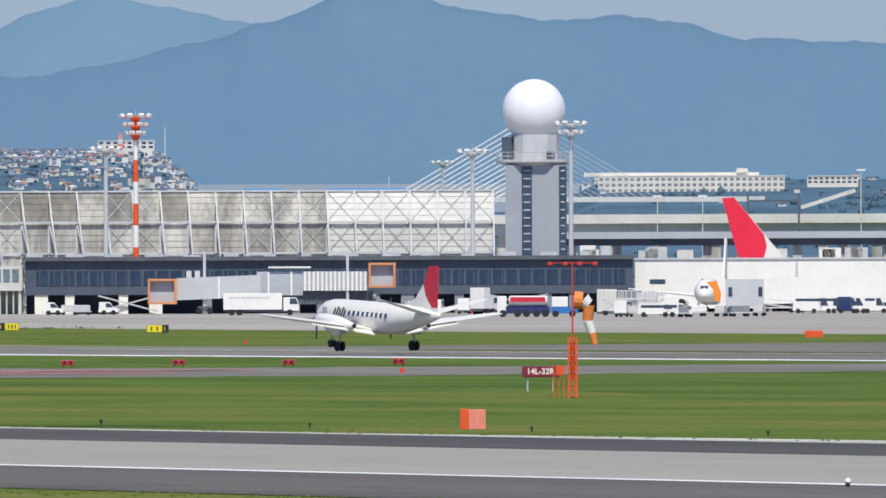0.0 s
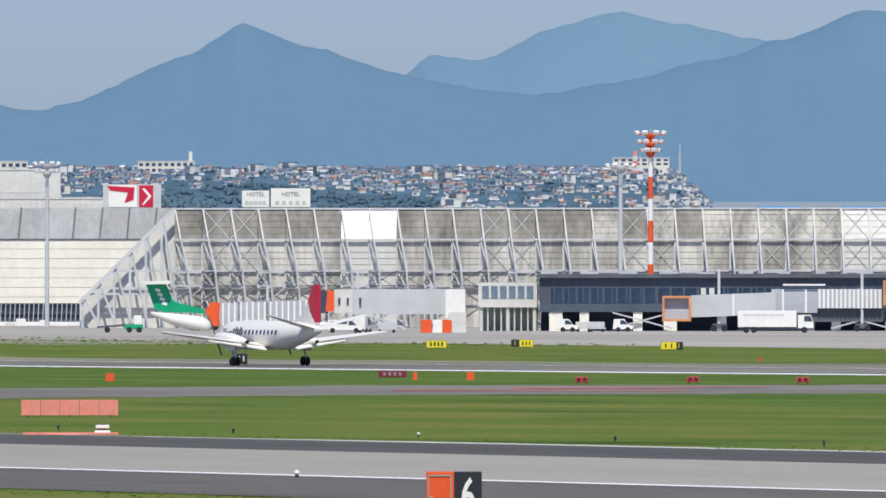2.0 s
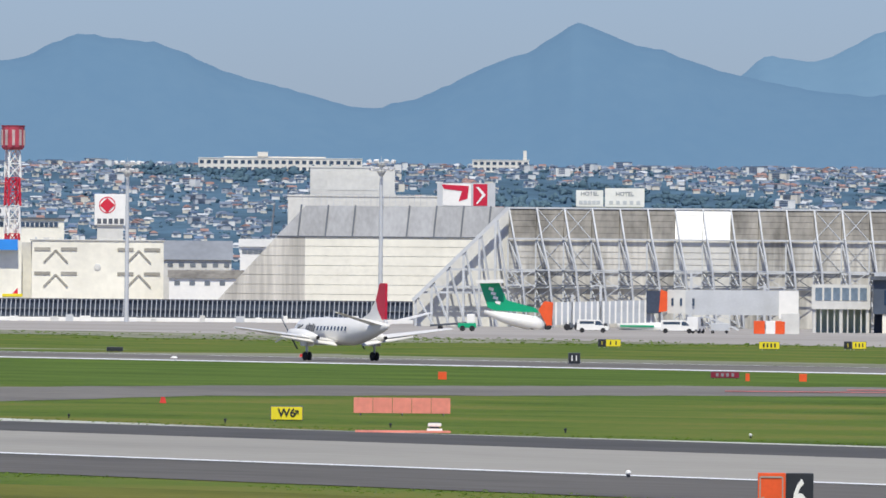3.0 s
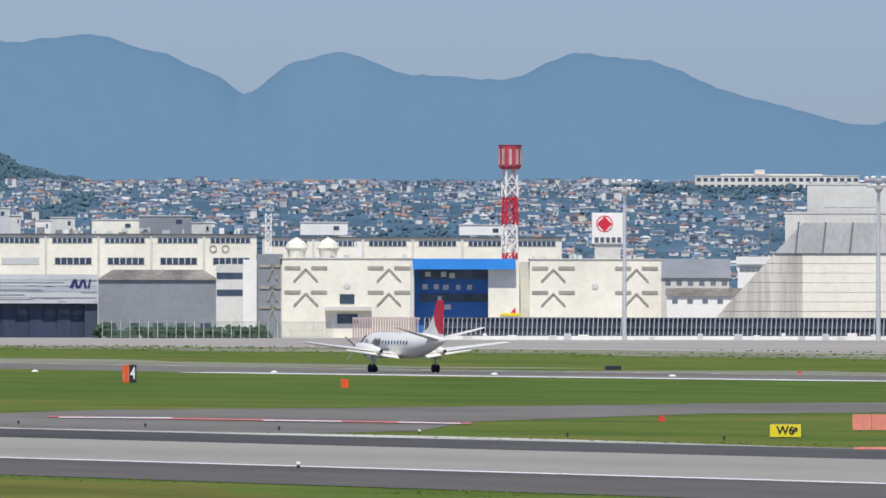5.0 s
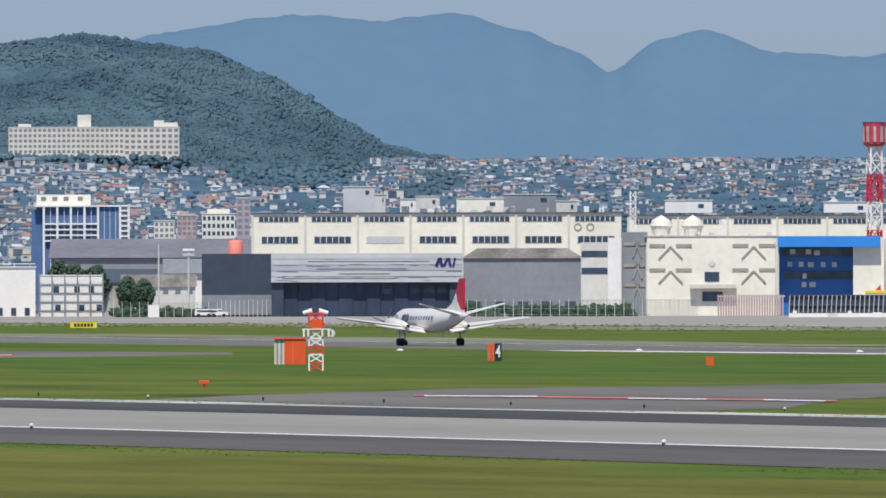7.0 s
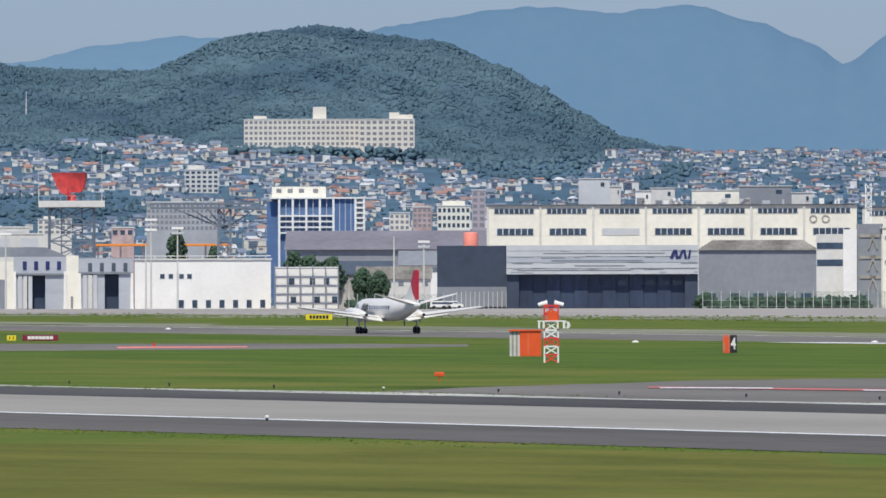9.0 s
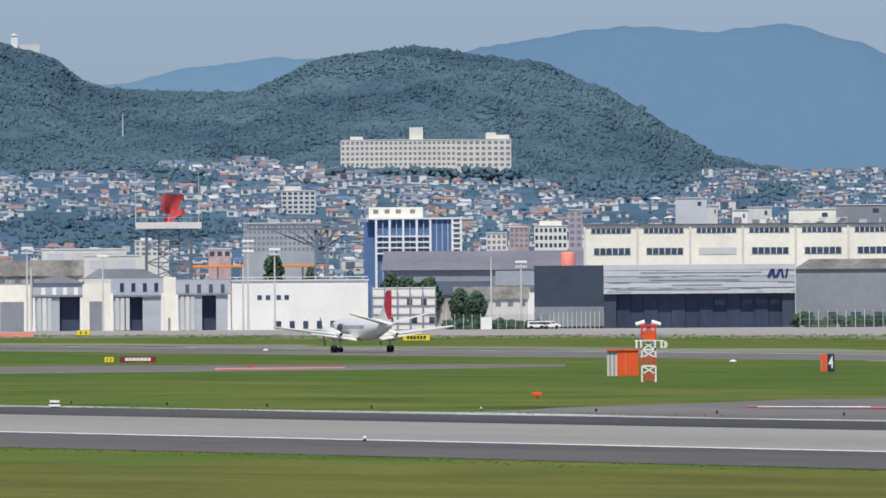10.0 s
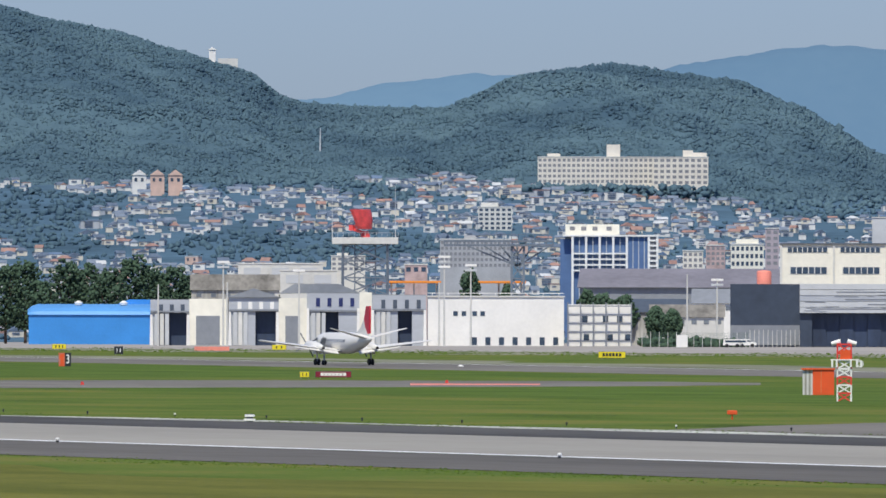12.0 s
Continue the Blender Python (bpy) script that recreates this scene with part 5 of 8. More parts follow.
def towers():
    # red and white lattice tower
    d = 2560.0
    k = d / K
    u = -2263
    t = thing("lattice_tower", site(u, d, 20), "red and white lattice tower with a drum head", "tower")
    zb, zt = lev(-60, d, u), lev(-258, d, u)
    for i in range(4):
        b = bmesh.new()
        lattice(b, 1.3, 1.1, zb + (zt - zb) * i / 4, zb + (zt - zb) * (i + 1) / 4, 2, 0.3)
        part("lattice_section", b, RED if i % 2 == 0 else WHITE, t)
    b = bmesh.new()
    box(b, -1.6, 1.6, -1.6, 1.6, 0, zb)
    part("footing", b, OFFW, t)
    b = bmesh.new()
    z2 = lev(-301, d, u)
    lathe(b, [(zt, 1.9), (zt + 0.5, 2.35), (z2 - 0.3, 2.35), (z2, 2.5)], 14)
    part("drum", b, DRUM, t, "dull red drum head")
    for i in range(10):
        b = bmesh.new()
        a = 2 * math.pi * i / 10
        box(b, 2.3, 2.55, -0.28, 0.28, zt + 0.9, z2 - 0.9, pose(0, 0, 0, 0, 0, math.degrees(a)))
        part("drum_slot", b, HOARD, t)
    # turning radar on its platform
    d = 2640.0
    k = d / K
    u = -4100
    t = thing("radar_platform", site(u, d), "steel lattice platform under a turning radar", "tower")
    zp = lev(-143, d, u)
    b = bmesh.new()
    lattice(b, 4.9, 4.7, 0, zp - 0.4, 6, 0.42)
    lattice(b, 2.2, 2.2, 0, zp - 0.4, 8, 0.26)
    part("frame", b, BLUESTEEL, t)
    b = bmesh.new()
    box(b, -7, 7, -6, 6, zp - 0.4, zp + 1.0, None, 0.1)
    part("deck", b, OFFW, t)
    for x in (-7, 6.4):
        b = bmesh.new()
        rod(b, (x, 0, zp), (x, 0, zp + 12), 0.1, 0.04, 6)
        part("antenna_rod", b, STEEL, t)
    b = bmesh.new()
    for i in range(13):
        beam(b, (-7 + i * 14 / 12, -6, zp + 1), (-7 + i * 14 / 12, -6, zp + 2.0), 0.06)
    beam(b, (-7, -6, zp + 2.0), (7, -6, zp + 2.0), 0.06)
    part("railing", b, STEEL, t)
    b = bmesh.new()      # curved reflector
    n, mrows = 12, 8
    wide = lambda j: 0.58 + 0.42 * (j / (mrows - 1)) ** 0.55
    grid = [[b.verts.new((4.1 * wide(j) * (2 * i / n - 1), -1.2 + 1.6 * (2 * i / n - 1) ** 2 * 0.7 + 1.6 * (j / (mrows - 1)) ** 2 * 0.6, 1.9 + 4.2 * j / (mrows - 1))) for i in range(n + 1)] for j in range(mrows)]
    for j in range(mrows - 1):
        for i in range(n):
            b.faces.new((grid[j][i], grid[j][i + 1], grid[j + 1][i + 1], grid[j + 1][i]))
    r = bmesh.ops.extrude_face_region(b, geom=list(b.faces))
    for g in r["geom"]:
        if isinstance(g, bmesh.types.BMVert):
            g.co.y += 0.7
    rad = part("radar_antenna", b, RADARRED, t, "orange-red curved radar reflector")
    base_m = pose(0, 0, zp + 0.9)
    TURNERS.append((rad, base_m))
    b = bmesh.new()
    rod(b, (0, 0, 0), (0, 0, 1.4), 1.1, 0.8, 12)
    beam(b, (0, 0, 1.0), (0, 3.2, 2.0), 0.6)
    box(b, -0.7, 0.7, 2.6, 3.6, 1.6, 2.8)
    part("feed", b, RADARRED, rad)
    # dark lattice gantry
    u = -3830
    t = thing("steel_gantry", site(u, 2660), "dark steel antenna platform on a lattice column", "tower")
    zp = lev(-138, 2660, u)
    kk = 2660 / K
    b = bmesh.new()
    lattice(b, 1.3, 1.3, 0, zp, 6, 0.5)
    for i in range(6):
        x = -11 + i * 3.6
        beam(b, (0, 0, zp - 4.5), (x, 0, zp), 0.3)
    part("column", b, BLUESTEEL, t)
    b = bmesh.new()
    for z in (zp, zp + 0.9):
        beam(b, (-130 * kk, -2, z), (62 * kk, -2, z), 0.45)
        beam(b, (-130 * kk, 2, z), (62 * kk, 2, z), 0.28)
    for i in range(17):
        x = (-130 + 12 * i) * kk
        beam(b, (x, -2, zp), (x, -2, zp + 0.9), 0.25)
        beam(b, (x, -2, zp), (x, 2, zp), 0.16)
    part("deck_truss", b, BLUESTEEL, t)
    for i in range(9):
        b = bmesh.new()
        x = (-50 + 13 * i) * kk
        beam(b, (x, 0, zp + 0.9), (x, 0, zp + rng.uniform(2.5, 4.5)), 0.1)
        beam(b, (x - 1, 0, zp + 2.3), (x + 1, 0, zp + 2.3), 0.08)
        part("antenna", b, BLUESTEEL, t)
    # orange canopies
    for ua, ub in ((-4061, -3966), (-3911, -3816)):
        t = thing("orange_canopy", site((ua + ub) / 2, 2700), "long flat orange canopy roof", "canopy")
        kk = 2700 / K
        z = lev(-75, 2700, ua)
        b = bmesh.new()
        box(b, -48 * kk, 48 * kk, 0, 8, z - 0.5, z, None, 0.1)
        part("roof", b, ORANGEL, t)
        for x in (-40, 0, 40):
            b = bmesh.new()
            rod(b, (x * kk, 2, 0), (x * kk, 2, z - 0.5), 0.2, n=8)
            part("post", b, OFFW, t)


REDF = mat("radar_red", (0.72, 0.05, 0.035), 0.5, var=0.08, scale=0.5)
ORANGEL = mat("canopy_orange", (0.85, 0.27, 0.03), 0.5, var=0.06, scale=0.3)
towers()


GREENWIRE = mat("green_wire", (0.07, 0.12, 0.095), 0.8, var=0.15, scale=0.3)


def louvre_fence():
    d = 2305.0
    k = d / K
    t = thing("blast_fence", site(-1985, d), "long dark louvred steel blast fence", "fence")
    x0, x1, h = -430 * k, 432 * k, lev(4, d, -1985)
    n = 104
    b = bmesh.new()
    box(b, -0.09, 0.09, -0.25, 0.1, 0.9, h - 0.15)
    first = part("slat", b, MIDLIGHT, t)
    first.matrix_local = pose(x0, 0, 0, 0, 3, 0)
    for i in range(1, n):
        again(t, first, pose(x0 + (x1 - x0) * i / n, 0, 0, 0, 3, 0))
    b = bmesh.new()
    box(b, x0, x1, 0.5, 0.7, 0.3, h - 0.2)
    part("backing", b, DSLATE, t)
    for z in (0.9, h * 0.55, h - 0.15):
        b = bmesh.new()
        beam(b, (x0, 0.2, z), (x1, 0.2, z), 0.24)
        part("rail", b, DSTEEL, t)
    b = bmesh.new()
    box(b, x0, x1, -0.9, 0.4, 0, 0.75, None, 0.05)
    part("kerb", b, WHITE, t, "white concrete base wall")
    # wire fences with hedge
    f = thing("wire_fence", site(-3020, 2430), "pale green wire fence on slim posts", "fence")
    for i in range(26):
        b = bmesh.new()
        x = 4 + i * 1.8
        rod(b, (x, 0, 0), (x, 0, 3.4), 0.06, n=6)
        part("post", b, OFFW, f)
    for z in (0.4, 1.6, 3.2):
        b = bmesh.new()
        beam(b, (4, 0, z), (49, 0, z), 0.06)
        part("wire", b, WIRE, f)
    b = bmesh.new()
    for i in range(180):
        x = 4 + i * 0.25
        beam(b, (x, 0.05, 0.1), (x, 0.05, 3.3), 0.05)
    part("wire_mesh", b, GREENWIRE, f, "fine green wire mesh")
    spots = []
    for _ in range(520):
        u = rng.uniform(-2995, -2690)
        d = rng.uniform(2440, 2462)
        p = base(u, d)
        s = rng.uniform(0.5, 1.1)
        spots.append((p.x, p.y, p.z + rng.uniform(0.1, 1.9 + 1.9 * noise.noise((u * 0.03, 0, 0))), s * 0.7))
    clumps("hedge", spots, LEAF, "dense green hedge behind the wire fence", "hedge")
    f = thing("wire_fence", site(-3520, 2446), "green wire fence with shrubs growing through it", "fence")
    for i in range(13):
        b = bmesh.new()
        rod(b, (-10 + i * 1.7, 0, 0), (-10 + i * 1.7, 0, 3.0), 0.06, n=6)
        part("post", b, OFFW, f)
    b = bmesh.new()
    for i in range(84):
        beam(b, (-10 + i * 0.25, 0.05, 0.1), (-10 + i * 0.25, 0.05, 2.9), 0.05)
    part("wire_mesh", b, GREENWIRE, f, "fine green wire mesh")
    spots = []
    for _ in range(420):
        u = rng.uniform(-3612, -3425)
        p = base(u, rng.uniform(2449, 2462))
        spots.append((p.x, p.y, p.z + rng.uniform(0.0, 1.5 + 2.2 * noise.noise((u * 0.04, 3, 0))), rng.uniform(0.3, 0.75)))
    clumps("shrubs", spots, LEAF, "loose green shrubs behind the wire fence", "shrubs")
    r = thing("site_hoarding", site(-2485, 2415), "faded pink slatted site hoarding", "fence")
    b0 = None
    for i in range(26):
        m = pose(-6 + i * 0.5, 0, 0)
        if b0 is None:
            b = bmesh.new()
            box(b, -0.17, 0.17, -0.05, 0.05, 0, 4.2)
            b0 = part("slat", b, HOARD, r)
            b0.matrix_local = m
        else:
            again(r, b0, m)
    b = bmesh.new()
    beam(b, (-6, 0.1, 3.9), (7, 0.1, 3.9), 0.2)
    part("rail", b, OFFW, r)


louvre_fence()


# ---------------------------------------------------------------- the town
# slate and grey roof colours are pushed to blue for distance haze
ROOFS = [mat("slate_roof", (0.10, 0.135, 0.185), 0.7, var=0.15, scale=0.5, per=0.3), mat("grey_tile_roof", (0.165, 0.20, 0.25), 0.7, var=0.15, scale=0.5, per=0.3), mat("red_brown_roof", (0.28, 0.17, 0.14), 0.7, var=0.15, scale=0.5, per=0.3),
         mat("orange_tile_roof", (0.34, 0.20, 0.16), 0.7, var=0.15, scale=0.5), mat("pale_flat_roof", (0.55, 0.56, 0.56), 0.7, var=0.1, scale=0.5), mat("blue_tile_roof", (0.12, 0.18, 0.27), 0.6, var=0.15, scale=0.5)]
WALLS = [mat("house_white", (0.70, 0.68, 0.63), 0.8, var=0.08, scale=0.5), mat("house_cream", (0.66, 0.60, 0.49), 0.8, var=0.1, scale=0.5), mat("house_grey", (0.42, 0.43, 0.44), 0.8, var=0.1, scale=0.5), mat("house_pink", (0.60, 0.42, 0.34), 0.8, var=0.1, scale=0.5)]


WINH = mat("house_window", (0.13, 0.155, 0.20), 0.4, var=0.2, scale=0.5)


def house_bm(w, dp, h, rh, style):
    bw, br = bmesh.new(), bmesh.new()
    box(bw, -w / 2, w / 2, -dp / 2, dp / 2, -3.0, h)
    if style == 0:        # gable across
        prism(br, [(-w / 2 - 0.15, h), (w / 2 + 0.15, h), (0, h + rh)], -dp / 2 - 0.15, dp / 2 + 0.15)
    elif style == 1:      # hip
        o = 0.2
        v = [br.verts.new(p) for p in ((-w / 2 - o, -dp / 2 - o, h), (w / 2 + o, -dp / 2 - o, h), (w / 2 + o, dp / 2 + o, h), (-w / 2 - o, dp / 2 + o, h), (-w / 5, 0, h + rh), (w / 5, 0, h + rh))]
        for f in ((0, 1, 5, 4), (1, 2, 5), (2, 3, 4, 5), (3, 0, 4), (3, 2, 1, 0)):
            br.faces.new([v[i] for i in f])
    elif style == 2:      # ridge along
        v = [br.verts.new(p) for p in ((-w / 2 - 0.15, -dp / 2 - 0.15, h), (w / 2 + 0.15, -dp / 2 - 0.15, h), (w / 2 + 0.15, dp / 2 + 0.15, h), (-w / 2 - 0.15, dp / 2 + 0.15, h), (-w / 2 - 0.15, 0, h + rh), (w / 2 + 0.15, 0, h + rh))]
        for f in ((0, 1, 5, 4), (1, 2, 5), (2, 3, 4, 5), (3, 0, 4), (3, 2, 1, 0)):
            br.faces.new([v[i] for i in f])
    else:
        box(br, -w / 2 - 0.08, w / 2 + 0.08, -dp / 2 - 0.08, dp / 2 + 0.08, h, h + 0.25)
    return bw, br


def house_proto(i):
    style = (0, 1, 2, 3, 2, 1)[i % 6]
    w, dp, h = (2.3, 2.6, 3.0, 4.2, 3.4, 2.1)[i % 6], 2.4, (1.3, 1.1, 1.2, 2.2, 1.1, 1.5)[i % 6]
    bw, br = house_bm(w, dp, h, 0.75, style)
    t = thing("house", pose(0, 0, 0), HOUSE_LABELS[i % 4][0], "house", "hillside houses")
    part("wall", bw, WALLS[i % 4], t)
    part("roof", br, ROOFS[HOUSE_LABELS[i % 4][1] if i < 4 else (0, 5)[i % 2]], t)
    for x in (-0.28, 0.22):
        b = bmesh.new()
        box(b, x * w - 0.3, x * w + 0.3, -dp / 2 - 0.04, -dp / 2 + 0.02, h * 0.45, h * 0.82)
        part("window", b, GLASS, t)
    return t


HOUSE_LABELS = [("white house with a grey tiled roof", 1), ("cream house with a brown tiled roof", 2), ("grey house with a dark slate roof", 0), ("pinkish house with a pale flat roof", 4)]


def town():
    protos = [house_proto(i) for i in range(6)]
    used = [False] * 6
    def ok(u, d):
        if u < -2950 and d > 3990 and wood_z(u, d) > hill_z(u, d):
            return False
        g = noise.noise((u * 0.0035, d * 0.004, 9.0))
        return g > (-0.3 if u > -3000 else -0.33 - 0.06 * smooth(3500, 3200, d) + 0.25 * smooth(3550, 3950, d))
    count = 0
    while count < 290:
        u, d = rng.uniform(-5100, -450), rng.uniform(3000, 3700)
        if not ok(u, d):
            continue
        p = plan(u, d)
        m = pose(p.x, p.y, hill_z(u, d), 0, 0, 90 - math.degrees(theta(u)) + rng.choice((0, 90, 20, -30, 12)) + rng.uniform(-9, 9))
        i = rng.randrange(6)
        if used[i]:
            copy_thing(protos[i], m)
        else:
            protos[i].matrix_world = m
            used[i] = True
        count += 1
    # the rest of the town, past counting
    V, F, M = [], [], []
    mats = WALLS + ROOFS + [WINH]
    def put(bm, m, mi):
        o = len(V)
        for v in bm.verts:
            V.append((m @ v.co)[:])
        bm.verts.index_update()
        for f in bm.faces:
            F.append([o + v.index for v in f.verts])
            M.append(mi)
        bm.free()
    n = 0
    while n < 6600:
        u = rng.uniform(-5300, 900)
        d = 3000 + 1340 * rng.random() ** 0.75
        if not ok(u, d) or (u > -250 and rng.random() < 0.93):
            continue
        n += 1
        p = plan(u, d)
        m = pose(p.x, p.y, hill_z(u, d), 0, 0, 90 - math.degrees(theta(u)) + rng.choice((0, 90, 20, -30, 12)) + rng.uniform(-9, 9))
        big = rng.random() < (0.10 if d < 3350 else 0.03)
        near = 1 + 0.4 * smooth(-3000, -3600, u)      # the town to the west has the larger plots
        w = rng.uniform(1.6, 3.3) * (2.2 if big else near)
        h = rng.uniform(0.6, 1.25) * (2.2 if big else near)
        bw, br = house_bm(w, rng.uniform(1.7, 2.6), h, rng.uniform(0.4, 0.8) * near, 3 if big else rng.choice((0, 1, 2, 2, 3)))
        put(bw, m, rng.choice((0, 0, 0, 0, 1, 1, 2)))
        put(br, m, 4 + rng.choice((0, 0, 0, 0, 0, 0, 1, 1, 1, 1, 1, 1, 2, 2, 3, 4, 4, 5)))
        b = bmesh.new()
        for z in ([0.5] if not big else [0.3, 0.55, 0.8]):
            box(b, -w * 0.3, w * 0.12, -1.33, -0.7, h * z, h * (z + 0.14 if big else 0.78))
        put(b, m, 10)
    me = bpy.data.meshes.new("town")
    me.from_pydata(V, [], F)
    for mt in mats:
        me.materials.append(mt)
    me.polygons.foreach_set("material_index", M)
    tagged(new("town_houses", me), "crowded small houses with mixed tiled roofs climbing the hillside", "houses", kind="stuff")
    spots = []
    for _ in range(36000):
        u, d = rng.uniform(-5300, 950), 2960 + 1380 * rng.random() ** 0.8
        g = noise.noise((u * 0.0035, d * 0.004, 9.0))
        open_lot = g <= (-0.3 if u > -3000 else -0.33 - 0.06 * smooth(3500, 3200, d) + 0.25 * smooth(3550, 3950, d))
        if (not open_lot and rng.random() < 0.80) or (u > -250 and rng.random() < 0.8):
            continue
        p = plan(u, d)
        s = rng.uniform(0.35, 0.9) * (1.45 if open_lot else 1)
        spots.append((p.x, p.y, hill_z(u, d) + s * 0.4, s))
    clumps("garden_trees", spots, WOODS, "small trees in haze-blued green between the houses", "trees")


town()


def slab_block(name, u, d, w, v0, v1, label, mt, floors, cols, depth=12.0, caps=(), frame_mt=None):
    """A far slab building w survey units wide between the rises v0 (top) and v1 (foot), with a grid of windows."""
    k = d / K
    p = plan(u, d)
    zb = hill_z(u, d) if d > 2900 else gz(p.x)
    t = thing(name, pose(p.x, p.y, zb, 0, 0, 90 - math.degrees(theta(u))), label, "building")
    zt, zf = HC - v0 * d / K - zb, HC - v1 * d / K - zb
    b = bmesh.new()
    box(b, -w * k / 2, w * k / 2, 0, depth, min(-3.0, zf), zt)
    part("wall", b, mt, t)
    b = bmesh.new()
    box(b, -w * k / 2 - 0.15, w * k / 2 + 0.15, -0.15, depth, zt, zt + 0.3)
    part("roof", b, OFFW, t)
    cw, ch = w * k / cols, (zt - zf) / floors
    first = None
    for j in range(floors):
        for i in range(cols):
            m = pose(-w * k / 2 + (i + 0.5) * cw, 0, zf + (j + 0.5) * ch)
            if first is None:
                b = bmesh.new()
                box(b, -cw * 0.3, cw * 0.3, -0.06, 0.06, -ch * 0.28, ch * 0.25)
                first = part("window", b, frame_mt or GLASS, t)
                first.matrix_local = m
            else:
                again(t, first, m)
    for a, c, v in caps:
        b = bmesh.new()
        box(b, a * k, c * k, 2, 7, zt, HC - v * d / K - zb)
        part("roof_house", b, mt, t)
    return t


CREAMB = mat("pale_cream_block", (0.74, 0.685, 0.585), 0.8, var=0.06, scale=0.2)
OFFBLUE = mat("office_glass_blue", (0.10, 0.17, 0.32), 0.4, var=0.1, scale=0.3)
GREYB = mat("weathered_grey_block", (0.40, 0.40, 0.40), 0.8, var=0.12, scale=0.2)
MAUVE = mat("mauve_block", (0.42, 0.36, 0.38), 0.8, var=0.1, scale=0.2)
# flat grey stands for the shade in balconies and window openings
WINB = mat("shaded_balcony", (0.22, 0.22, 0.23), 0.6, var=0.15, scale=0.5)
slab_block("apartment_block", -3693, 4060, 204, -294, -247, "long cream apartment block on the wooded slope", CREAMB, 5, 24, 8, ((20, 44, -317), (-85, -62, -301)), WINB)
slab_block("apartment_block", -3542, 4050, 98, -294, -245, "cream apartment block with a stair tower", CREAMB, 5, 9, 9, ((4, 22, -307), (22, 46, -303)), WINB)
def office():
    """Blue glass between white frames."""
    d = 3050.0
    k = d / K
    u0 = -3658
    t = thing("office_block", site(u0, d), "white framed office block with blue glass", "building")
    X = lambda x: x * k
    Z = lambda v: lev(v, d, u0)
    for name, xa, xb, y0, top, mt in (("wall", -75, 22, 1.0, -154, OFFBLUE), ("glass_wing", 22, 60, 0.4, -154, OFFBLUE), ("end_slab", 60, 76, 0.0, -156, WINB), ("side_wall", -97, -75, 2.5, -150, OFFBLUE), ("penthouse", -88, 8, 6.0, -176, CREAM)):
        b = bmesh.new()
        box(b, X(xa), X(xb), y0, 14, 0, Z(top))
        part(name, b, mt, t)
    b = bmesh.new()
    box(b, X(-92), X(77), -0.4, 14, Z(-154), Z(-157))
    part("roof", b, WHITE, t)
    for x in (-75, -51, -27, -3, 21, 60, 75):
        b = bmesh.new()
        box(b, X(x) - 0.28, X(x) + 0.28, -0.3, 1.0, 0, Z(-154))
        part("column", b, WHITE, t)
    for v in (-124, -114, -104, -94):
        b = bmesh.new()
        box(b, X(-75), X(21), -0.2, 1.0, Z(v + 1.6), Z(v - 1.2))
        part("floor_band", b, WHITE, t)
    for v in (-147, -138, -129, -120, -111, -102):
        b = bmesh.new()
        box(b, X(60), X(75), -0.4, 0.02, Z(v + 1.6), Z(v - 1.2))
        part("balcony", b, WHITE, t)
    for x in (-63, -39, -15, 9, 32, 42, 52):
        b = bmesh.new()
        box(b, X(x) - 0.1, X(x) + 0.1, 0.3, 1.02, 0, Z(-154.5))
        part("mullion", b, LGREY, t)
    for x in (-80, -60, -40, -15):
        b = bmesh.new()
        box(b, X(x), X(x + 9), 5.9, 6.02, Z(-172), Z(-165))
        part("window", b, WINB, t)


office()
slab_block("apartment_block", -3905, 3300, 125, -148, -98, "long grey apartment slab behind the gantry", GREYB, 5, 16, 9, ((-20, 0, -156),), WINB)
slab_block("pink_block", -4010, 2900, 40, -103, -88, "small pink flat-roofed building", HOARD, 1, 3, 9)
slab_block("pink_apartments", -3480, 3180, 34, -138, -102, "small pink apartment building", HOARD, 4, 4, 8, ((-12, 4, -146),), WINB)
slab_block("mauve_apartments", -3380, 3200, 24, -168, -102, "narrow mauve apartment tower", MAUVE, 6, 2, 8, (), WINB)
slab_block("cream_apartments", -3520, 3120, 36, -128, -98, "low cream apartment building", CREAMB, 3, 4, 8, (), WINB)
slab_block("cream_apartments", -4130, 3120, 60, -118, -92, "low cream apartment building", CREAMB, 3, 6, 8, ((-20, 0, -124),), WINB)
slab_block("yellow_apartments", -3424, 3150, 58, -140, -100, "pale yellow low apartment building", CREAM, 3, 7, 8, ((-20, 20, -150),))
slab_block("stepped_apartments", -3870, 3740, 60, -205, -165, "pale stepped hillside apartments", OFFW, 5, 6, 8, ((-25, 5, -214),))
slab_block("warehouse", -4250, 2850, 150, -104, -80, "long white warehouse behind the hangars", OFFW, 1, 3, 20, (), LGREY)
slab_block("warehouse", -4200, 2800, 100, -92, -64, "low white warehouse with a pale roof", OFFW, 1, 2, 20, (), LGREY)
slab_block("school_building", -1790, 4150, 290, -246, -222, "long white school building on the hill", CREAMB, 2, 24, 9, ((-40, -22, -258), (-100, 80, -250)))
slab_block("school_building", -1400, 4150, 100, -246, -226, "white hillside building with a stair tower", CREAMB, 2, 9, 9, ((40, 46, -264),))
slab_block("far_apartments", 440, 4000, 330, -186, -156, "long pale apartment row in the haze", CREAMB, 3, 30, 9, ((-190, 120, -193), (80, 100, -200)), WINB)
slab_block("far_apartments", 690, 4050, 90, -185, -172, "pale flat building in the haze", CREAMB, 2, 9, 9)
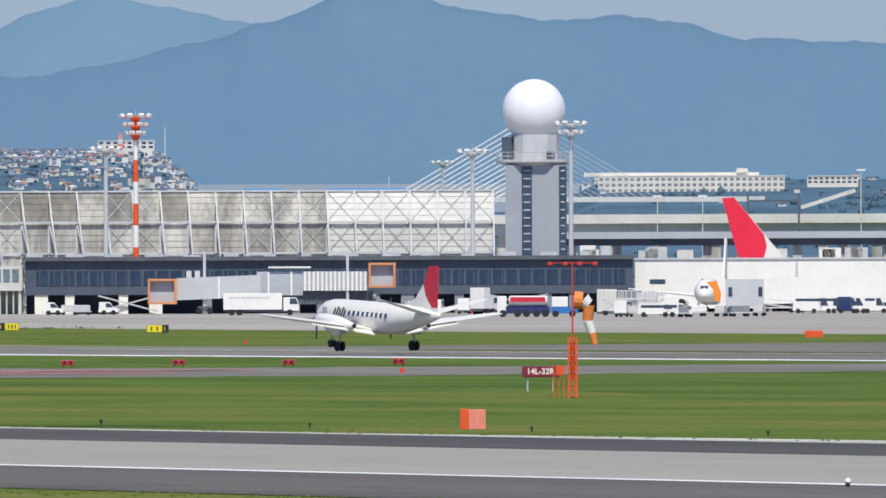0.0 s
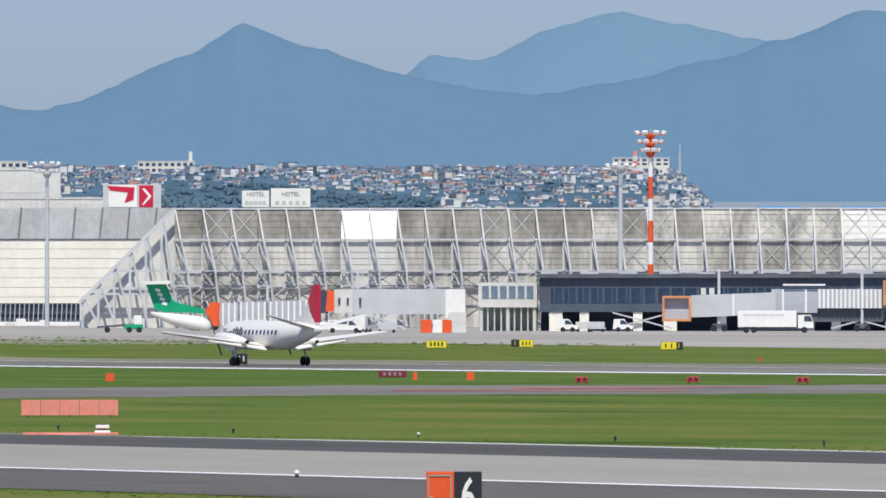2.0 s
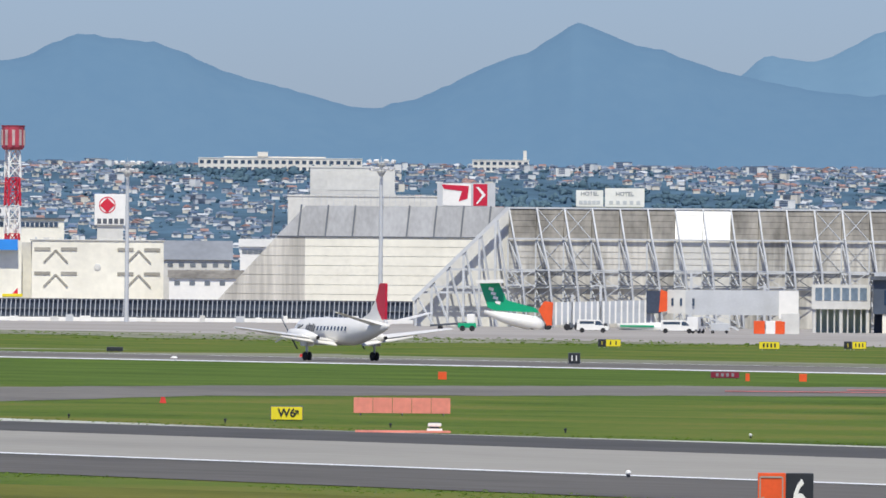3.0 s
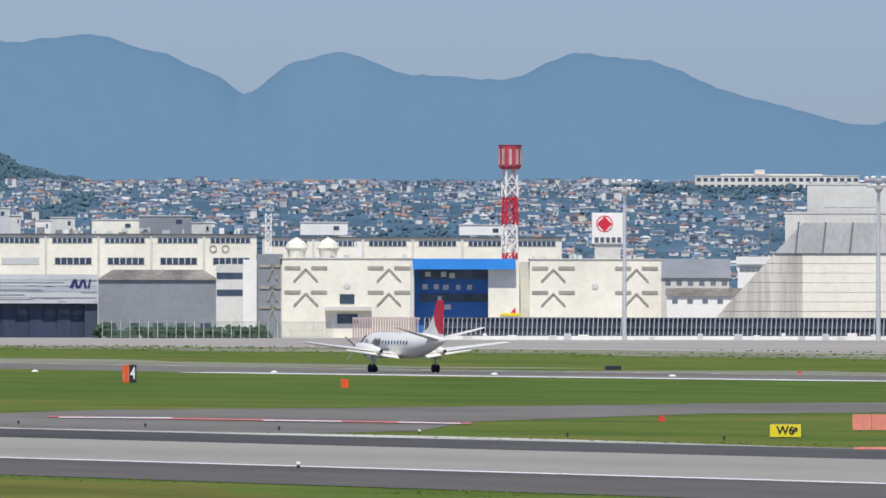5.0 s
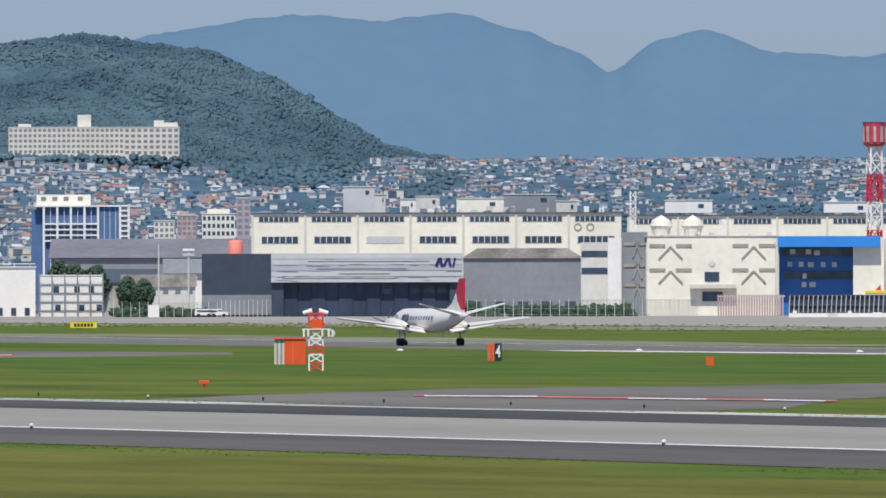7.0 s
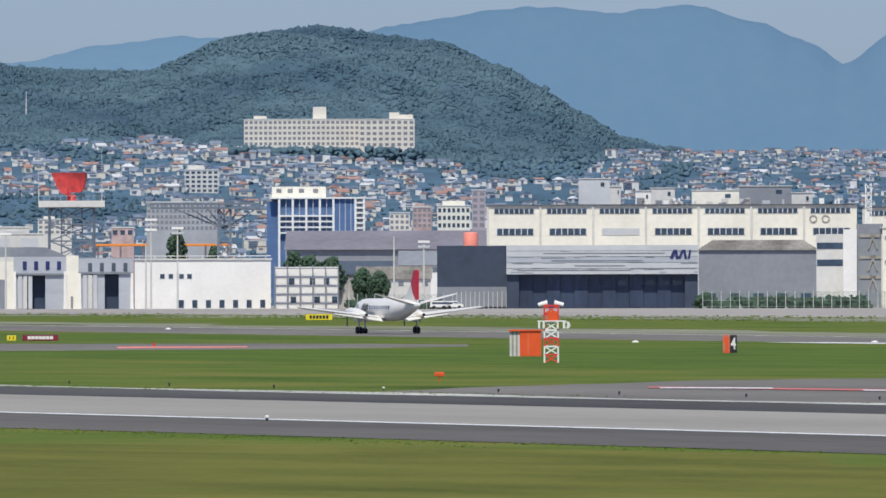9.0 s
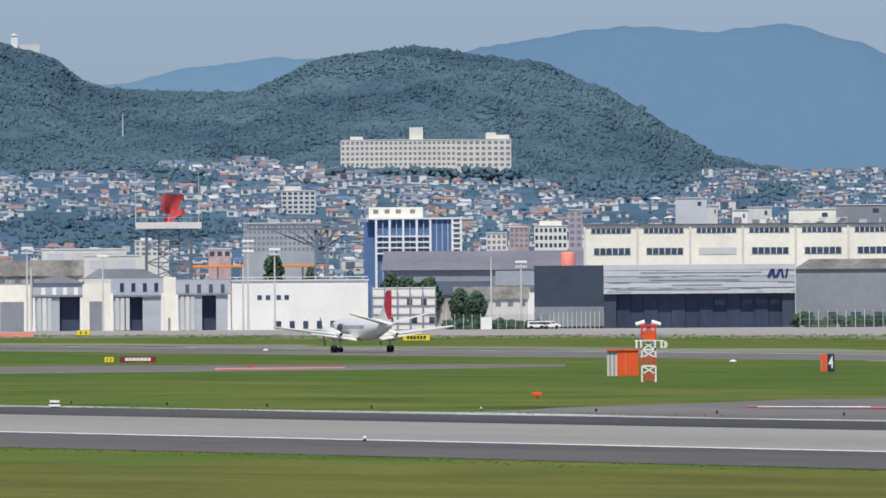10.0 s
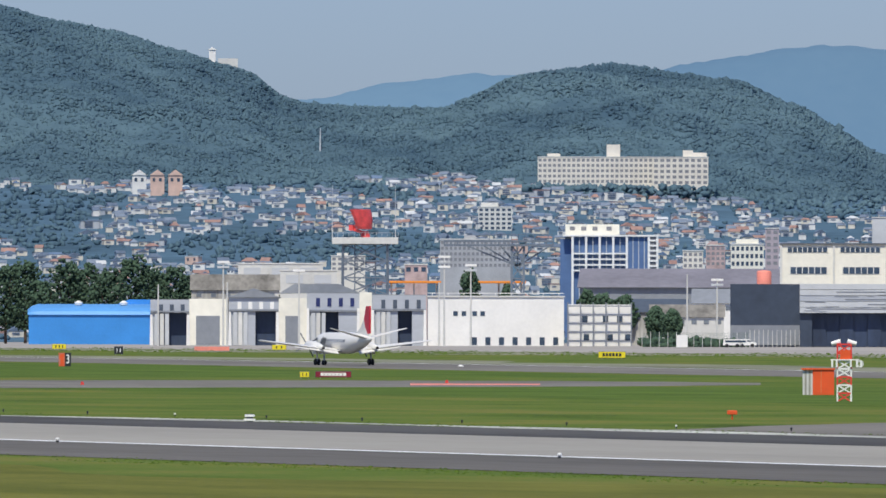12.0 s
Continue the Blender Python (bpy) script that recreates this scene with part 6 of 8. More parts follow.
slab_block("beige_block", -1662, 2480, 150, -231, -180, "plain beige rooftop block", OFFW, 1, 1, 10, (), OFFW)
slab_block("beige_block", -1600, 2460, 352, -180, -150, "long pale beige parapet block", OFFW, 1, 1, 14, (), OFFW)
slab_block("hilltop_hall", -560, 4200, 100, -252, -238, "cream hilltop building above the houses", CREAMB, 2, 8, 9)


# ---------------------------------------------------------------- trees, viaduct, cable bridge
def tree(m, h, r, seed, label="broad dark green tree behind the hangars"):
    rg = random.Random(seed)
    t = thing("tree", m, label, "tree", "trees behind the hangars")
    b = bmesh.new()
    rod(b, (0, 0, 0), (0, 0, h * 0.5), 0.35, 0.2, 8)
    tips = []
    for i in range(7):
        a = rg.uniform(0, 6.28)
        tip = (math.cos(a) * r * 0.6, math.sin(a) * r * 0.6, h * rg.uniform(0.5, 0.85))
        rod(b, (0, 0, h * rg.uniform(0.25, 0.45)), tip, 0.15, 0.04, 5)
        tips.append(tip)
    part("trunk", b, BARK, t)
    places = []
    for i in range(900):
        a, q, w = rg.uniform(0, 6.28), rg.random() ** 0.5, rg.uniform(-1, 1)
        lump = 1 + 0.28 * noise.noise((math.cos(a) * 1.6, math.sin(a) * 1.6 + seed, w * 1.7))
        rad = r * q * lump * math.sqrt(max(0.05, 1 - w * w * 0.9))
        places.append((rad * math.cos(a), rad * math.sin(a), h * 0.58 + w * lump * h * 0.38, rg.uniform(0.16, 0.46)))
    crown = new("crown", clump_mesh("crown", places, LEAF))
    crown.parent = t
    return t


for i, (x, top, d, r) in enumerate(((10, 470, 2720, 5.0), (45, 462, 2760, 4.6), (75, 500, 2700, 3.6), (120, 462, 2720, 4.6), (150, 470, 2760, 4.4), (190, 478, 2700, 4.4), (235, 455, 2720, 5.2), (270, 470, 2740, 4.6), (310, 475, 2720, 4.6), (345, 488, 2730, 3.6), (-40, 470, 2720, 5.0), (832, 478, 2700, 2.4), (480, 492, 2740, 1.8), (1065, 520, 2640, 2.6), (1105, 522, 2650, 2.8), (1040, 514, 2650, 2.4), (1160, 542, 2560, 2.2), (1190, 548, 2540, 2.0), (900, 505, 2700, 2.0))):
    u = x - 4746
    tree(site(u, d), lev(top - 572.4, d, u), r, i)


def viaduct():
    d = 2320.0
    k = d / K
    t = thing("road_viaduct", site(500, d), "pale concrete road viaduct behind the terminal", "viaduct")
    zt, zm, zb = lev(-119, d), lev(-103, d), lev(-82, d)
    b = bmesh.new()
    box(b, -520 * k, 330 * k, 0, 10, zm, zt)
    part("parapet", b, OFFW, t)
    b = bmesh.new()
    box(b, -520 * k, 330 * k, 1.5, 9, zb, zm)
    part("girder", b, LGREY, t)
    for i in range(9):
        b = bmesh.new()
        x = (-500 + i * 95) * k
        box(b, x, x + 1.8, 3, 7, 0, zb)
        part("pier", b, STAIN, t)
    t = thing("road_viaduct", site(520, 2180), "lower grey ramp in front of the viaduct", "viaduct")
    k = 2180 / K
    b = bmesh.new()
    box(b, -310 * k, 320 * k, 0, 7, lev(-88, 2180), lev(-76, 2180))
    part("deck", b, MIDLIGHT, t)
    b = bmesh.new()
    box(b, -310 * k, 320 * k, 1.0, 6, lev(-64, 2180), lev(-88, 2180) - 0.02)
    part("girder", b, DSTEEL, t)
    for i in range(8):
        b = bmesh.new()
        x = (-300 + i * 80) * k
        box(b, x, x + 1.5, 2, 5, 0, lev(-64, 2180))
        part("pier", b, STAIN, t)
    for i in range(14):
        b = bmesh.new()
        x = rng.uniform(-300, 320) * k
        box(b, x, x + rng.uniform(1, 4), -6, -3, 0, lev(-52 - rng.uniform(0, 14), 2180))
        part("barrier", b, rng.choice((OFFW, STEEL, WHITE)), t)
    g = thing("sign_gantry", site(600, 2260), "dark overhead road sign gantry", "gantry")
    k = 2260 / K
    b = bmesh.new()
    beam(b, (-60 * k, 0, lev(-142, 2260)), (30 * k, 0, lev(-142, 2260)), 0.35)
    part("beam", b, DSTEEL, g)
    for x in (-60 * k, 30 * k):
        b = bmesh.new()
        beam(b, (x, 0, 0), (x, 0, lev(-155, 2260)), 0.4)
        part("post", b, DSTEEL, g)
    b = bmesh.new()
    beam(b, (34 * k, -1, lev(-130, 2260)), (130 * k, -1, lev(-160, 2260)), 0.5, 0.7)
    part("boom", b, OFFW, g)
    for u in (380, 740, 460):
        p = thing("lamp_post", site(u, 2290), "slender pale street lamp on the viaduct", "lamp post")
        b = bmesh.new()
        rod(b, (0, 4, 0), (0, 4, lev(-195 if u > 700 else -150, 2290)), 0.14, 0.1, 6)
        part("pole", b, OFFW, p)
        b = bmesh.new()
        box(b, -0.8, 0.8, 3.7, 4.3, lev(-195 if u > 700 else -150, 2290), lev(-195 if u > 700 else -150, 2290) + 0.3)
        part("lamp_head", b, WHITE, p)


viaduct()


def cable_bridge():
    d = 2950.0
    k = d / K
    t = thing("cable_stayed_bridge", site(150, d), "white cable-stayed bridge fanning behind the radar tower", "bridge")
    zt, zd = lev(-292, d), lev(-150, d)
    b = bmesh.new()
    rod(b, (0, 0, 0), (0, 0, zt + 1), 1.0, 0.7, 10)
    part("pylon", b, OFFW, t)
    b = bmesh.new()
    box(b, -330 * k, 420 * k, -3, 3, zd - 1.2, zd)
    part("deck", b, OFFW, t)
    n = 14
    for s in (-1, 1):
        for i in range(n):
            b = bmesh.new()
            rod(b, (s * -0.2, 0, zt - i * 9.5 * k), (s * (240 - i * 15.5) * k, -2, zd), 0.14 if s < 0 else 0.06, n=6)
            part("stay_cable", b, WHITE if s < 0 else LGREY, t)


cable_bridge()


# ---------------------------------------------------------------- boarding bridges and parked aircraft
def ribbed_tunnel(t, x0, x1, y, z0, z1, ribs, lean=0.0, mt=None):
    b = bmesh.new()
    prism(b, [(x0, z0), (x1, z0 + lean), (x1, z1 + lean), (x0, z1)], y, y + 2.8)
    part("tunnel", b, mt or MIDLIGHT, t)
    for i in range(ribs):
        b = bmesh.new()
        x = x0 + (x1 - x0) * (i + 0.5) / ribs
        dz = lean * (i + 0.5) / ribs
        box(b, x - 0.14, x + 0.14, y - 0.22, y + 0.02, z0 + dz, z1 + dz)
        part("tunnel_rib", b, WHITE, t)


def cab(t, x0, x1, y, z0, z1, side=0):
    """The open docking end with its orange bellows frame."""
    b = bmesh.new()
    box(b, x0 + 0.35, x1 - 0.35, y + 0.8, y + 1.0, z0 + 0.35, z1 - 0.35)
    part("cab_interior", b, MIDLIGHT, t, "dim grey cab interior")
    for q in ((x0, x0 + 0.35, z0, z1), (x1 - 0.35, x1, z0, z1), (x0 + 0.35, x1 - 0.35, z0, z0 + 0.35), (x0 + 0.35, x1 - 0.35, z1 - 0.35, z1)):
        b = bmesh.new()
        box(b, q[0], q[1], y - 0.3, y + 1.0, q[2], q[3], None, 0.05)
        part("bellows", b, SALMOND, t, "orange bellows")
    b = bmesh.new()
    box(b, x0 + 0.1, x1 - 0.1, y + 1.0, y + 3, z0, z1)
    part("cab_shell", b, MIDGREY, t)


SALMOND = mat("bellows_orange", (0.62, 0.27, 0.12), 0.8, var=0.12, scale=0.8)


def leg(t, x, y, z):
    b = bmesh.new()
    box(b, x - 0.2, x + 0.2, y + 1.0, y + 1.5, 0.5, z + 2.6)
    part("lift_column", b, LGREY, t)
    b = bmesh.new()
    box(b, x - 1.0, x + 1.0, y + 0.8, y + 1.8, 0.45, 1.2)
    part("bogie", b, DSTEEL, t)
    for s in (-0.8, 0.8):
        b = bmesh.new()
        lathe(b, [(-0.2, 0.5), (0.2, 0.5)], 12, pose(x + s, y + 0.9, 0.5, 90, 0, 0))
        part("wheel", b, BLACK, t)


def bridges():
    d = 1845.0
    k = d / K
    Z = lambda v: lev(v, d)
    t = thing("boarding_bridge", site(-300, d), "grey telescopic boarding bridge with an orange docking cab", "boarding bridge", "boarding bridges")
    X = lambda x: (x - 784 + 300) * k
    cab(t, X(262), X(313), -3, Z(37), Z(-8))
    ribbed_tunnel(t, X(313), X(462), -2, Z(30), Z(-9), 1, 0.45, LGREY)
    ribbed_tunnel(t, X(455), X(536), -1, Z(22), Z(-20), 2, 0.0)
    leg(t, X(362), -2.5, Z(-25))
    for x in (330, 345):
        b = bmesh.new()
        box(b, X(x), X(x + 9), -1, 0, Z(-10), Z(-22))
        part("roof_box", b, OFFW, t)
    t = thing("boarding_bridge", site(-300, d), "ribbed grey boarding bridge with a raised orange cab", "boarding bridge", "boarding bridges")
    ribbed_tunnel(t, X(536), X(650), -1.5, Z(14), Z(-20), 15)
    cab(t, X(652), X(700), -2.5, Z(9), Z(-35))
    b = bmesh.new()
    box(b, X(475), X(550), -1.6, 1, Z(-26), Z(-29))
    part("roof_sheet", b, WHITE, t)
    leg(t, X(615), -2.5, Z(-25))
    b = bmesh.new()
    box(b, X(500), X(660), -0.6, 1.4, Z(38), Z(14))
    part("underframe", b, DSTEEL, t)
    # bridges at the green-tailed aircraft
    d2 = 1900.0
    k = d2 / K
    Z = lambda v: lev(v, d2)
    u0 = -1130
    X = lambda x: (x - 784 - 1737 - u0) * k
    t = thing("boarding_bridge", site(u0, d2), "ribbed grey boarding bridge docked at the parked propeller aircraft", "boarding bridge", "boarding bridges")
    ribbed_tunnel(t, X(1216), X(1395), -1, Z(44), Z(4), 17, 0.5)
    b = bmesh.new()
    prism(b, [(X(1190), Z(18)), (X(1200), Z(2)), (X(1216), Z(4)), (X(1214), Z(45)), (X(1205), Z(45))], -1.6, 1.6)
    part("bellows", b, ORANGE, t, "orange bellows")
    leg(t, X(1300), -2, Z(4))
    leg(t, X(1250), -2, Z(20))
    t = thing("boarding_bridge", site(u0, d2), "smooth pale boarding bridge with a dark docking cab", "boarding bridge", "boarding bridges")
    # dark box colour stands for the shade inside the docking cab
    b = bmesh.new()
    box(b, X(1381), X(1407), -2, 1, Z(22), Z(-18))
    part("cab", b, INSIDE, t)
    b = bmesh.new()
    prism(b, [(X(1403), Z(20)), (X(1406), Z(-20)), (X(1418), Z(-16)), (X(1418), Z(18))], -2.2, 1)
    part("bellows", b, ORANGE, t, "orange bellows")
    b = bmesh.new()
    box(b, X(1418), X(1450), -1.5, 1, Z(22), Z(-20))
    part("tunnel", b, OFFW, t)
    b = bmesh.new()
    box(b, X(1450), X(1620), -1.3, 1.4, Z(24), Z(-20))
    part("tunnel", b, LGREY, t)
    b = bmesh.new()
    box(b, X(1615), X(1650), -2, 2, Z(30), Z(-20))
    part("rotunda", b, WHITE, t)
    b = bmesh.new()
    beam(b, (X(1485), -2, Z(26)), (X(1545), -2, 0.3), 0.5, 0.3)
    beam(b, (X(1488), -2, Z(18)), (X(1548), -2, 1.3), 0.1)
    part("stair", b, STEEL, t)
    leg(t, X(1460), -2.5, Z(-20))
    leg(t, X(1590), -2.5, Z(0))
    for x in (1425, 1440, 1462):
        b = bmesh.new()
        box(b, X(x), X(x + 4), -1.62, -1.45, Z(8), Z(-5))
        part("window", b, GLASS, t)
    # bridge at the jet
    d3 = 1830.0
    k = d3 / K
    Z = lambda v: lev(v, d3)
    u0 = 600
    X = lambda x: (x - 784 - u0) * k
    t = thing("boarding_bridge", site(u0, d3), "white boarding bridge docked at the parked jet", "boarding bridge", "boarding bridges")
    b = bmesh.new()
    box(b, X(1270), X(1284), -2, 1, Z(48), Z(-5))
    part("tunnel", b, WHITE, t)
    b = bmesh.new()
    prism(b, [(X(1250), Z(1)), (X(1268), Z(-1)), (X(1276), Z(20)), (X(1274), Z(36)), (X(1264), Z(34)), (X(1262), Z(14))], -2.2, 0.5)
    part("bellows", b, ORANGEL, t, "orange bellows")
    b = bmesh.new()
    box(b, X(1284), X(1352), -2, 1, Z(46), Z(-4))
    part("tunnel", b, LGREY, t)
    for x in (1289, 1342):
        b = bmesh.new()
        box(b, X(x), X(x + 7), -2.1, -1.95, Z(26), Z(10))
        part("window", b, GLASS, t)
    b = bmesh.new()
    prism(b, [(X(1352), Z(40)), (X(1620), Z(36)), (X(1620), Z(-15)), (X(1352), Z(-5))], -1.6, 1.4)
    part("tunnel", b, WHITE, t)
    b = bmesh.new()
    box(b, X(1352), X(1620), -1.2, 1, Z(46), Z(38))
    part("underframe", b, DSTEEL, t)
    leg(t, X(1410), -2.5, Z(-4))
    b = bmesh.new()
    beam(b, (X(1355), -2.5, Z(40)), (X(1440), -2.5, 0.3), 0.7, 0.25)
    beam(b, (X(1360), -2.5, Z(32)), (X(1445), -2.5, 1.4), 0.1)
    part("stair", b, STEEL, t)


bridges()


def jet():
    """A white jet seen nearly nose on: x ahead."""
    d = 1851.0
    m = site(464, d) @ pose(0, 0, 0, 0, 0, -96)
    t = thing("parked_jet", m, "white regional jet parked nose out at the pier", "airplane")
    b = bmesh.new()
    tube(b, [(2.0, 2.6, 0.1, 0.1), (1.6, 2.7, 0.8, 0.75), (0.6, 2.9, 1.45, 1.4), (-1.0, 3.05, 1.8, 1.85), (-3.0, 3.1, 1.88, 1.95), (-22, 3.1, 1.88, 1.95), (-28, 3.6, 0.9, 1.0), (-31, 3.9, 0.2, 0.3)], 24)
    f = part("fuselage", b, BODY, t, "", True)
    b = bmesh.new()
    for y in (-0.85, -0.3, 0.3, 0.85):
        box(b, -0.22, 0.16, y - 0.27, y + 0.27, -0.27, 0.27, pose(1.32 - abs(y) * 0.5, 0, 3.7, 0, -40, y * 30))
    part("windscreen", b, GLASS, f)
    b = bmesh.new()
    wing(b, [(-13.5, -17.5, 1.2, 3.6, 0.15), (-1.5, -10.5, 5.0, 2.4, 0.6), (1.5, -10.5, 5.0, 2.4, 0.6), (13.5, -17.5, 1.2, 3.6, 0.15)])
    part("wing", b, BODY, t)
    for s in (-1, 1):
        b = bmesh.new()
        lathe(b, [(0, 0.75), (0.3, 0.88), (2.4, 0.85), (3.2, 0.5)], 18, pose(-9.6, s * 4.6, 1.35, 0, -90, 0))
        e = part("engine", b, BODY, t)
        b = bmesh.new()
        lathe(b, [(0, 0.7), (0.02, 0.7)], 18, pose(-9.57, s * 4.6, 1.35, 0, -90, 0))
        part("intake", b, BLACK, e)
    b = bmesh.new()
    prism(b, [(-26, 4.6), (-29.6, 11.2), (-31.0, 11.2), (-30.4, 4.2)], -0.15, 0.15)
    part("fin", b, OFFW, t)
    for x, y in ((-1.5, 0), (-13, 2.4), (-13, -2.4)):
        b = bmesh.new()
        rod(b, (x, y, 0.4), (x, y, 1.8), 0.12)
        g = part("landing_gear", b, STEEL, t)
        for q in (-0.25, 0.25):
            b = bmesh.new()
            lathe(b, [(-0.14, 0.42), (0.14, 0.42)], 14, pose(x, y + q, 0.42, 90, 0, 0))
            part("wheel", b, BLACK, g)
    # the large red-tailed airliner behind: its fin over the white pier
    d = 1960.0
    k = d / K
    t = thing("parked_airliner", site(640, d), "large white airliner with a red-disc tail behind the pier", "airplane")
    X = lambda x: (x - 784 - 640) * k
    Y = lambda y, x: lev(y - 500 + 0.0036 * (x - 784), d)
    pts = [(1278, 351), (1299, 349), (1402, 474), (1392, 500), (1338, 500), (1313, 480)]
    b = bmesh.new()
    prism(b, [(X(x), Y(y, x)) for x, y in pts], 6.0, 6.6)
    part("fin", b, BODY, t)
    pts = [(1278, 351), (1299, 349), (1352, 415), (1357, 436), (1352, 455), (1340, 470), (1324, 479), (1313, 480)]
    b = bmesh.new()
    prism(b, [(X(x), Y(y, x)) for x, y in pts], 5.9, 6.7)
    part("fin_disc", b, TAILRED, t, "bright red tail marking")
    b = bmesh.new()
    tube(b, [(X(1290), Y(505, 1290), 0.3, 0.4), (X(1340), Y(512, 1340), 1.3, 1.5), (X(1420), Y(516, 1420), 1.95, 2.1), (X(1650), Y(516, 1560), 2.0, 2.1)], 22)
    for v in b.verts:
        v.co.y += 6.3
    part("fuselage", b, BODY, t, "", True)
    b = bmesh.new()
    prism(b, [(X(1345), Y(488, 1345)), (X(1380), Y(474, 1380)), (X(1376), Y(482, 1376))], 2.0, 6.0)
    part("tailplane", b, LGREY, t)
    b = bmesh.new()
    rod(b, (X(1500), 6.3, 0), (X(1500), 6.3, Y(530, 1500)), 0.3, 0.3, 8)
    part("landing_gear", b, STEEL, t)
    # green-tailed propeller aircraft
    d = 1930.0
    k = d / K
    u0 = -1370
    t = thing("parked_turboprop", site(u0, d), "white parked propeller aircraft with a green tail", "airplane")
    X = lambda x: (x - 784 - 1737 - u0) * k
    Y = lambda y, x: lev(y - 500 - 24.7 - 0.0064 * (x - 784), d, u0)
    pl = lambda pts: [(X(x), Y(y, x)) for x, y in pts]
    b = bmesh.new()
    prism(b, pl([(1085, 497), (1120, 496), (1134, 528), (1184, 541), (1192, 550), (1150, 548), (1112, 546), (1100, 541)]), 4, 4.5)
    part("fin", b, GREEN, t, "green fin with a sweeping fairing")
    b = bmesh.new()
    prism(b, pl([(1078, 492), (1127, 491), (1128, 497), (1079, 498)]), 2, 6.5)
    part("tailplane", b, BODY, t)
    for i, (x, y) in enumerate(((1106, 508), (1110, 516), (1114, 524), (1118, 532))):
        b = bmesh.new()
        box(b, -4.5 * k, 4.5 * k, -0.06, 0.02, -2.6 * k, 2.6 * k, pose(X(x), 4.0, Y(y, x), 0, 18, 0))
        part("airline_mark", b, WHITE, t)
    b = bmesh.new()
    tube(b, [(X(1094), Y(549, 1094), 0.3, 0.3), (X(1130), Y(559, 1130), 0.9, 0.9), (X(1165), Y(566, 1165), 1.2, 1.15), (X(1185), Y(570, 1185), 1.25, 1.25), (X(1196), Y(573, 1196), 1.05, 1.0), (X(1201), Y(575, 1201), 0.4, 0.4)], 20)
    for v in b.verts:
        v.co.y += 4.25
    part("fuselage", b, BODY, t, "", True)
    for x, y in ((1180, 3.6), (1206, 3.0), (1208, 5.6), (1247, 3.0)):
        b = bmesh.new()
        rod(b, (X(x), y, 0.3), (X(x), y, 2.0), 0.14)
        g = part("landing_gear", b, DSTEEL, t)
        b = bmesh.new()
        lathe(b, [(-0.25, 0.5), (0.25, 0.5)], 12, pose(X(x), y, 0.5, 90, 0, 0))
        part("wheel", b, BLACK, g)
    # a second nose under the far bridge
    t = thing("parked_turboprop", site(-1130, 1960), "white propeller aircraft nose under the boarding bridge", "airplane")
    X = lambda x: (x - 784 - 1737 + 1130) * 1960 / K
    b = bmesh.new()
    tube(b, [(X(1330), Y(573, 1330), 0.6, 0.6), (X(1400), Y(577, 1400), 0.9, 0.9), (X(1435), Y(580, 1435), 0.95, 0.95), (X(1447), Y(583, 1447), 0.5, 0.5)], 18)
    part("fuselage", b, BODY, t, "", True)
    b = bmesh.new()
    box(b, X(1335), X(1395), -0.98, -0.9, Y(574, 1365) - 0.15, Y(574, 1365) + 0.15)
    part("stripe", b, GREEN, t)
    for x in (1350, 1430):
        b = bmesh.new()
        rod(b, (X(x), 0, 0), (X(x), 0, 1.6), 0.2, 0.2, 8)
        part("landing_gear", b, DSTEEL, t)


TAILRED = mat("tail_red", (0.80, 0.022, 0.055), 0.4, var=0.04, scale=0.3)
jet()


# ---------------------------------------------------------------- vehicles on the apron
def wheels(t, xs, r, y0, y1):
    for x in xs:
        for y in (y0, y1):
            b = bmesh.new()
            lathe(b, [(-0.14, r * 0.6), (-0.14, r), (0.14, r), (0.14, r * 0.6)], 14, pose(x, y, r, 90, 0, 0))
            part("wheel", b, BLACK, t)


def box_truck(u, d, L, label, mt=None, turn=0, H=3.2):
    t = thing("box_truck", site(u, d, turn), label, "truck")
    b = bmesh.new()
    box(b, -L / 2, L / 2 - 2.4, -1.15, 1.15, 0.85, H, None, 0.06)
    part("cargo_box", b, mt or WHITE, t)
    b = bmesh.new()
    prism(b, [(L / 2 - 2.2, 0.7), (L / 2, 0.7), (L / 2, 1.6), (L / 2 - 0.35, 2.6), (L / 2 - 2.2, 2.6)], -1.1, 1.1)
    c = part("cab", b, WHITE, t)
    b = bmesh.new()
    prism(b, [(L / 2 - 1.3, 1.65), (L / 2 - 0.1, 1.65), (L / 2 - 0.42, 2.45), (L / 2 - 1.3, 2.45)], -1.14, 1.14)
    part("window", b, GLASS, c)
    b = bmesh.new()
    box(b, -L / 2, L / 2, -0.9, 0.9, 0.5, 0.85)
    part("chassis", b, DSTEEL, t)
    wheels(t, (-L / 2 + 1.2, L / 2 - 1.3, -L / 2 + 2.3), 0.45, -1.0, 1.0)
    return t


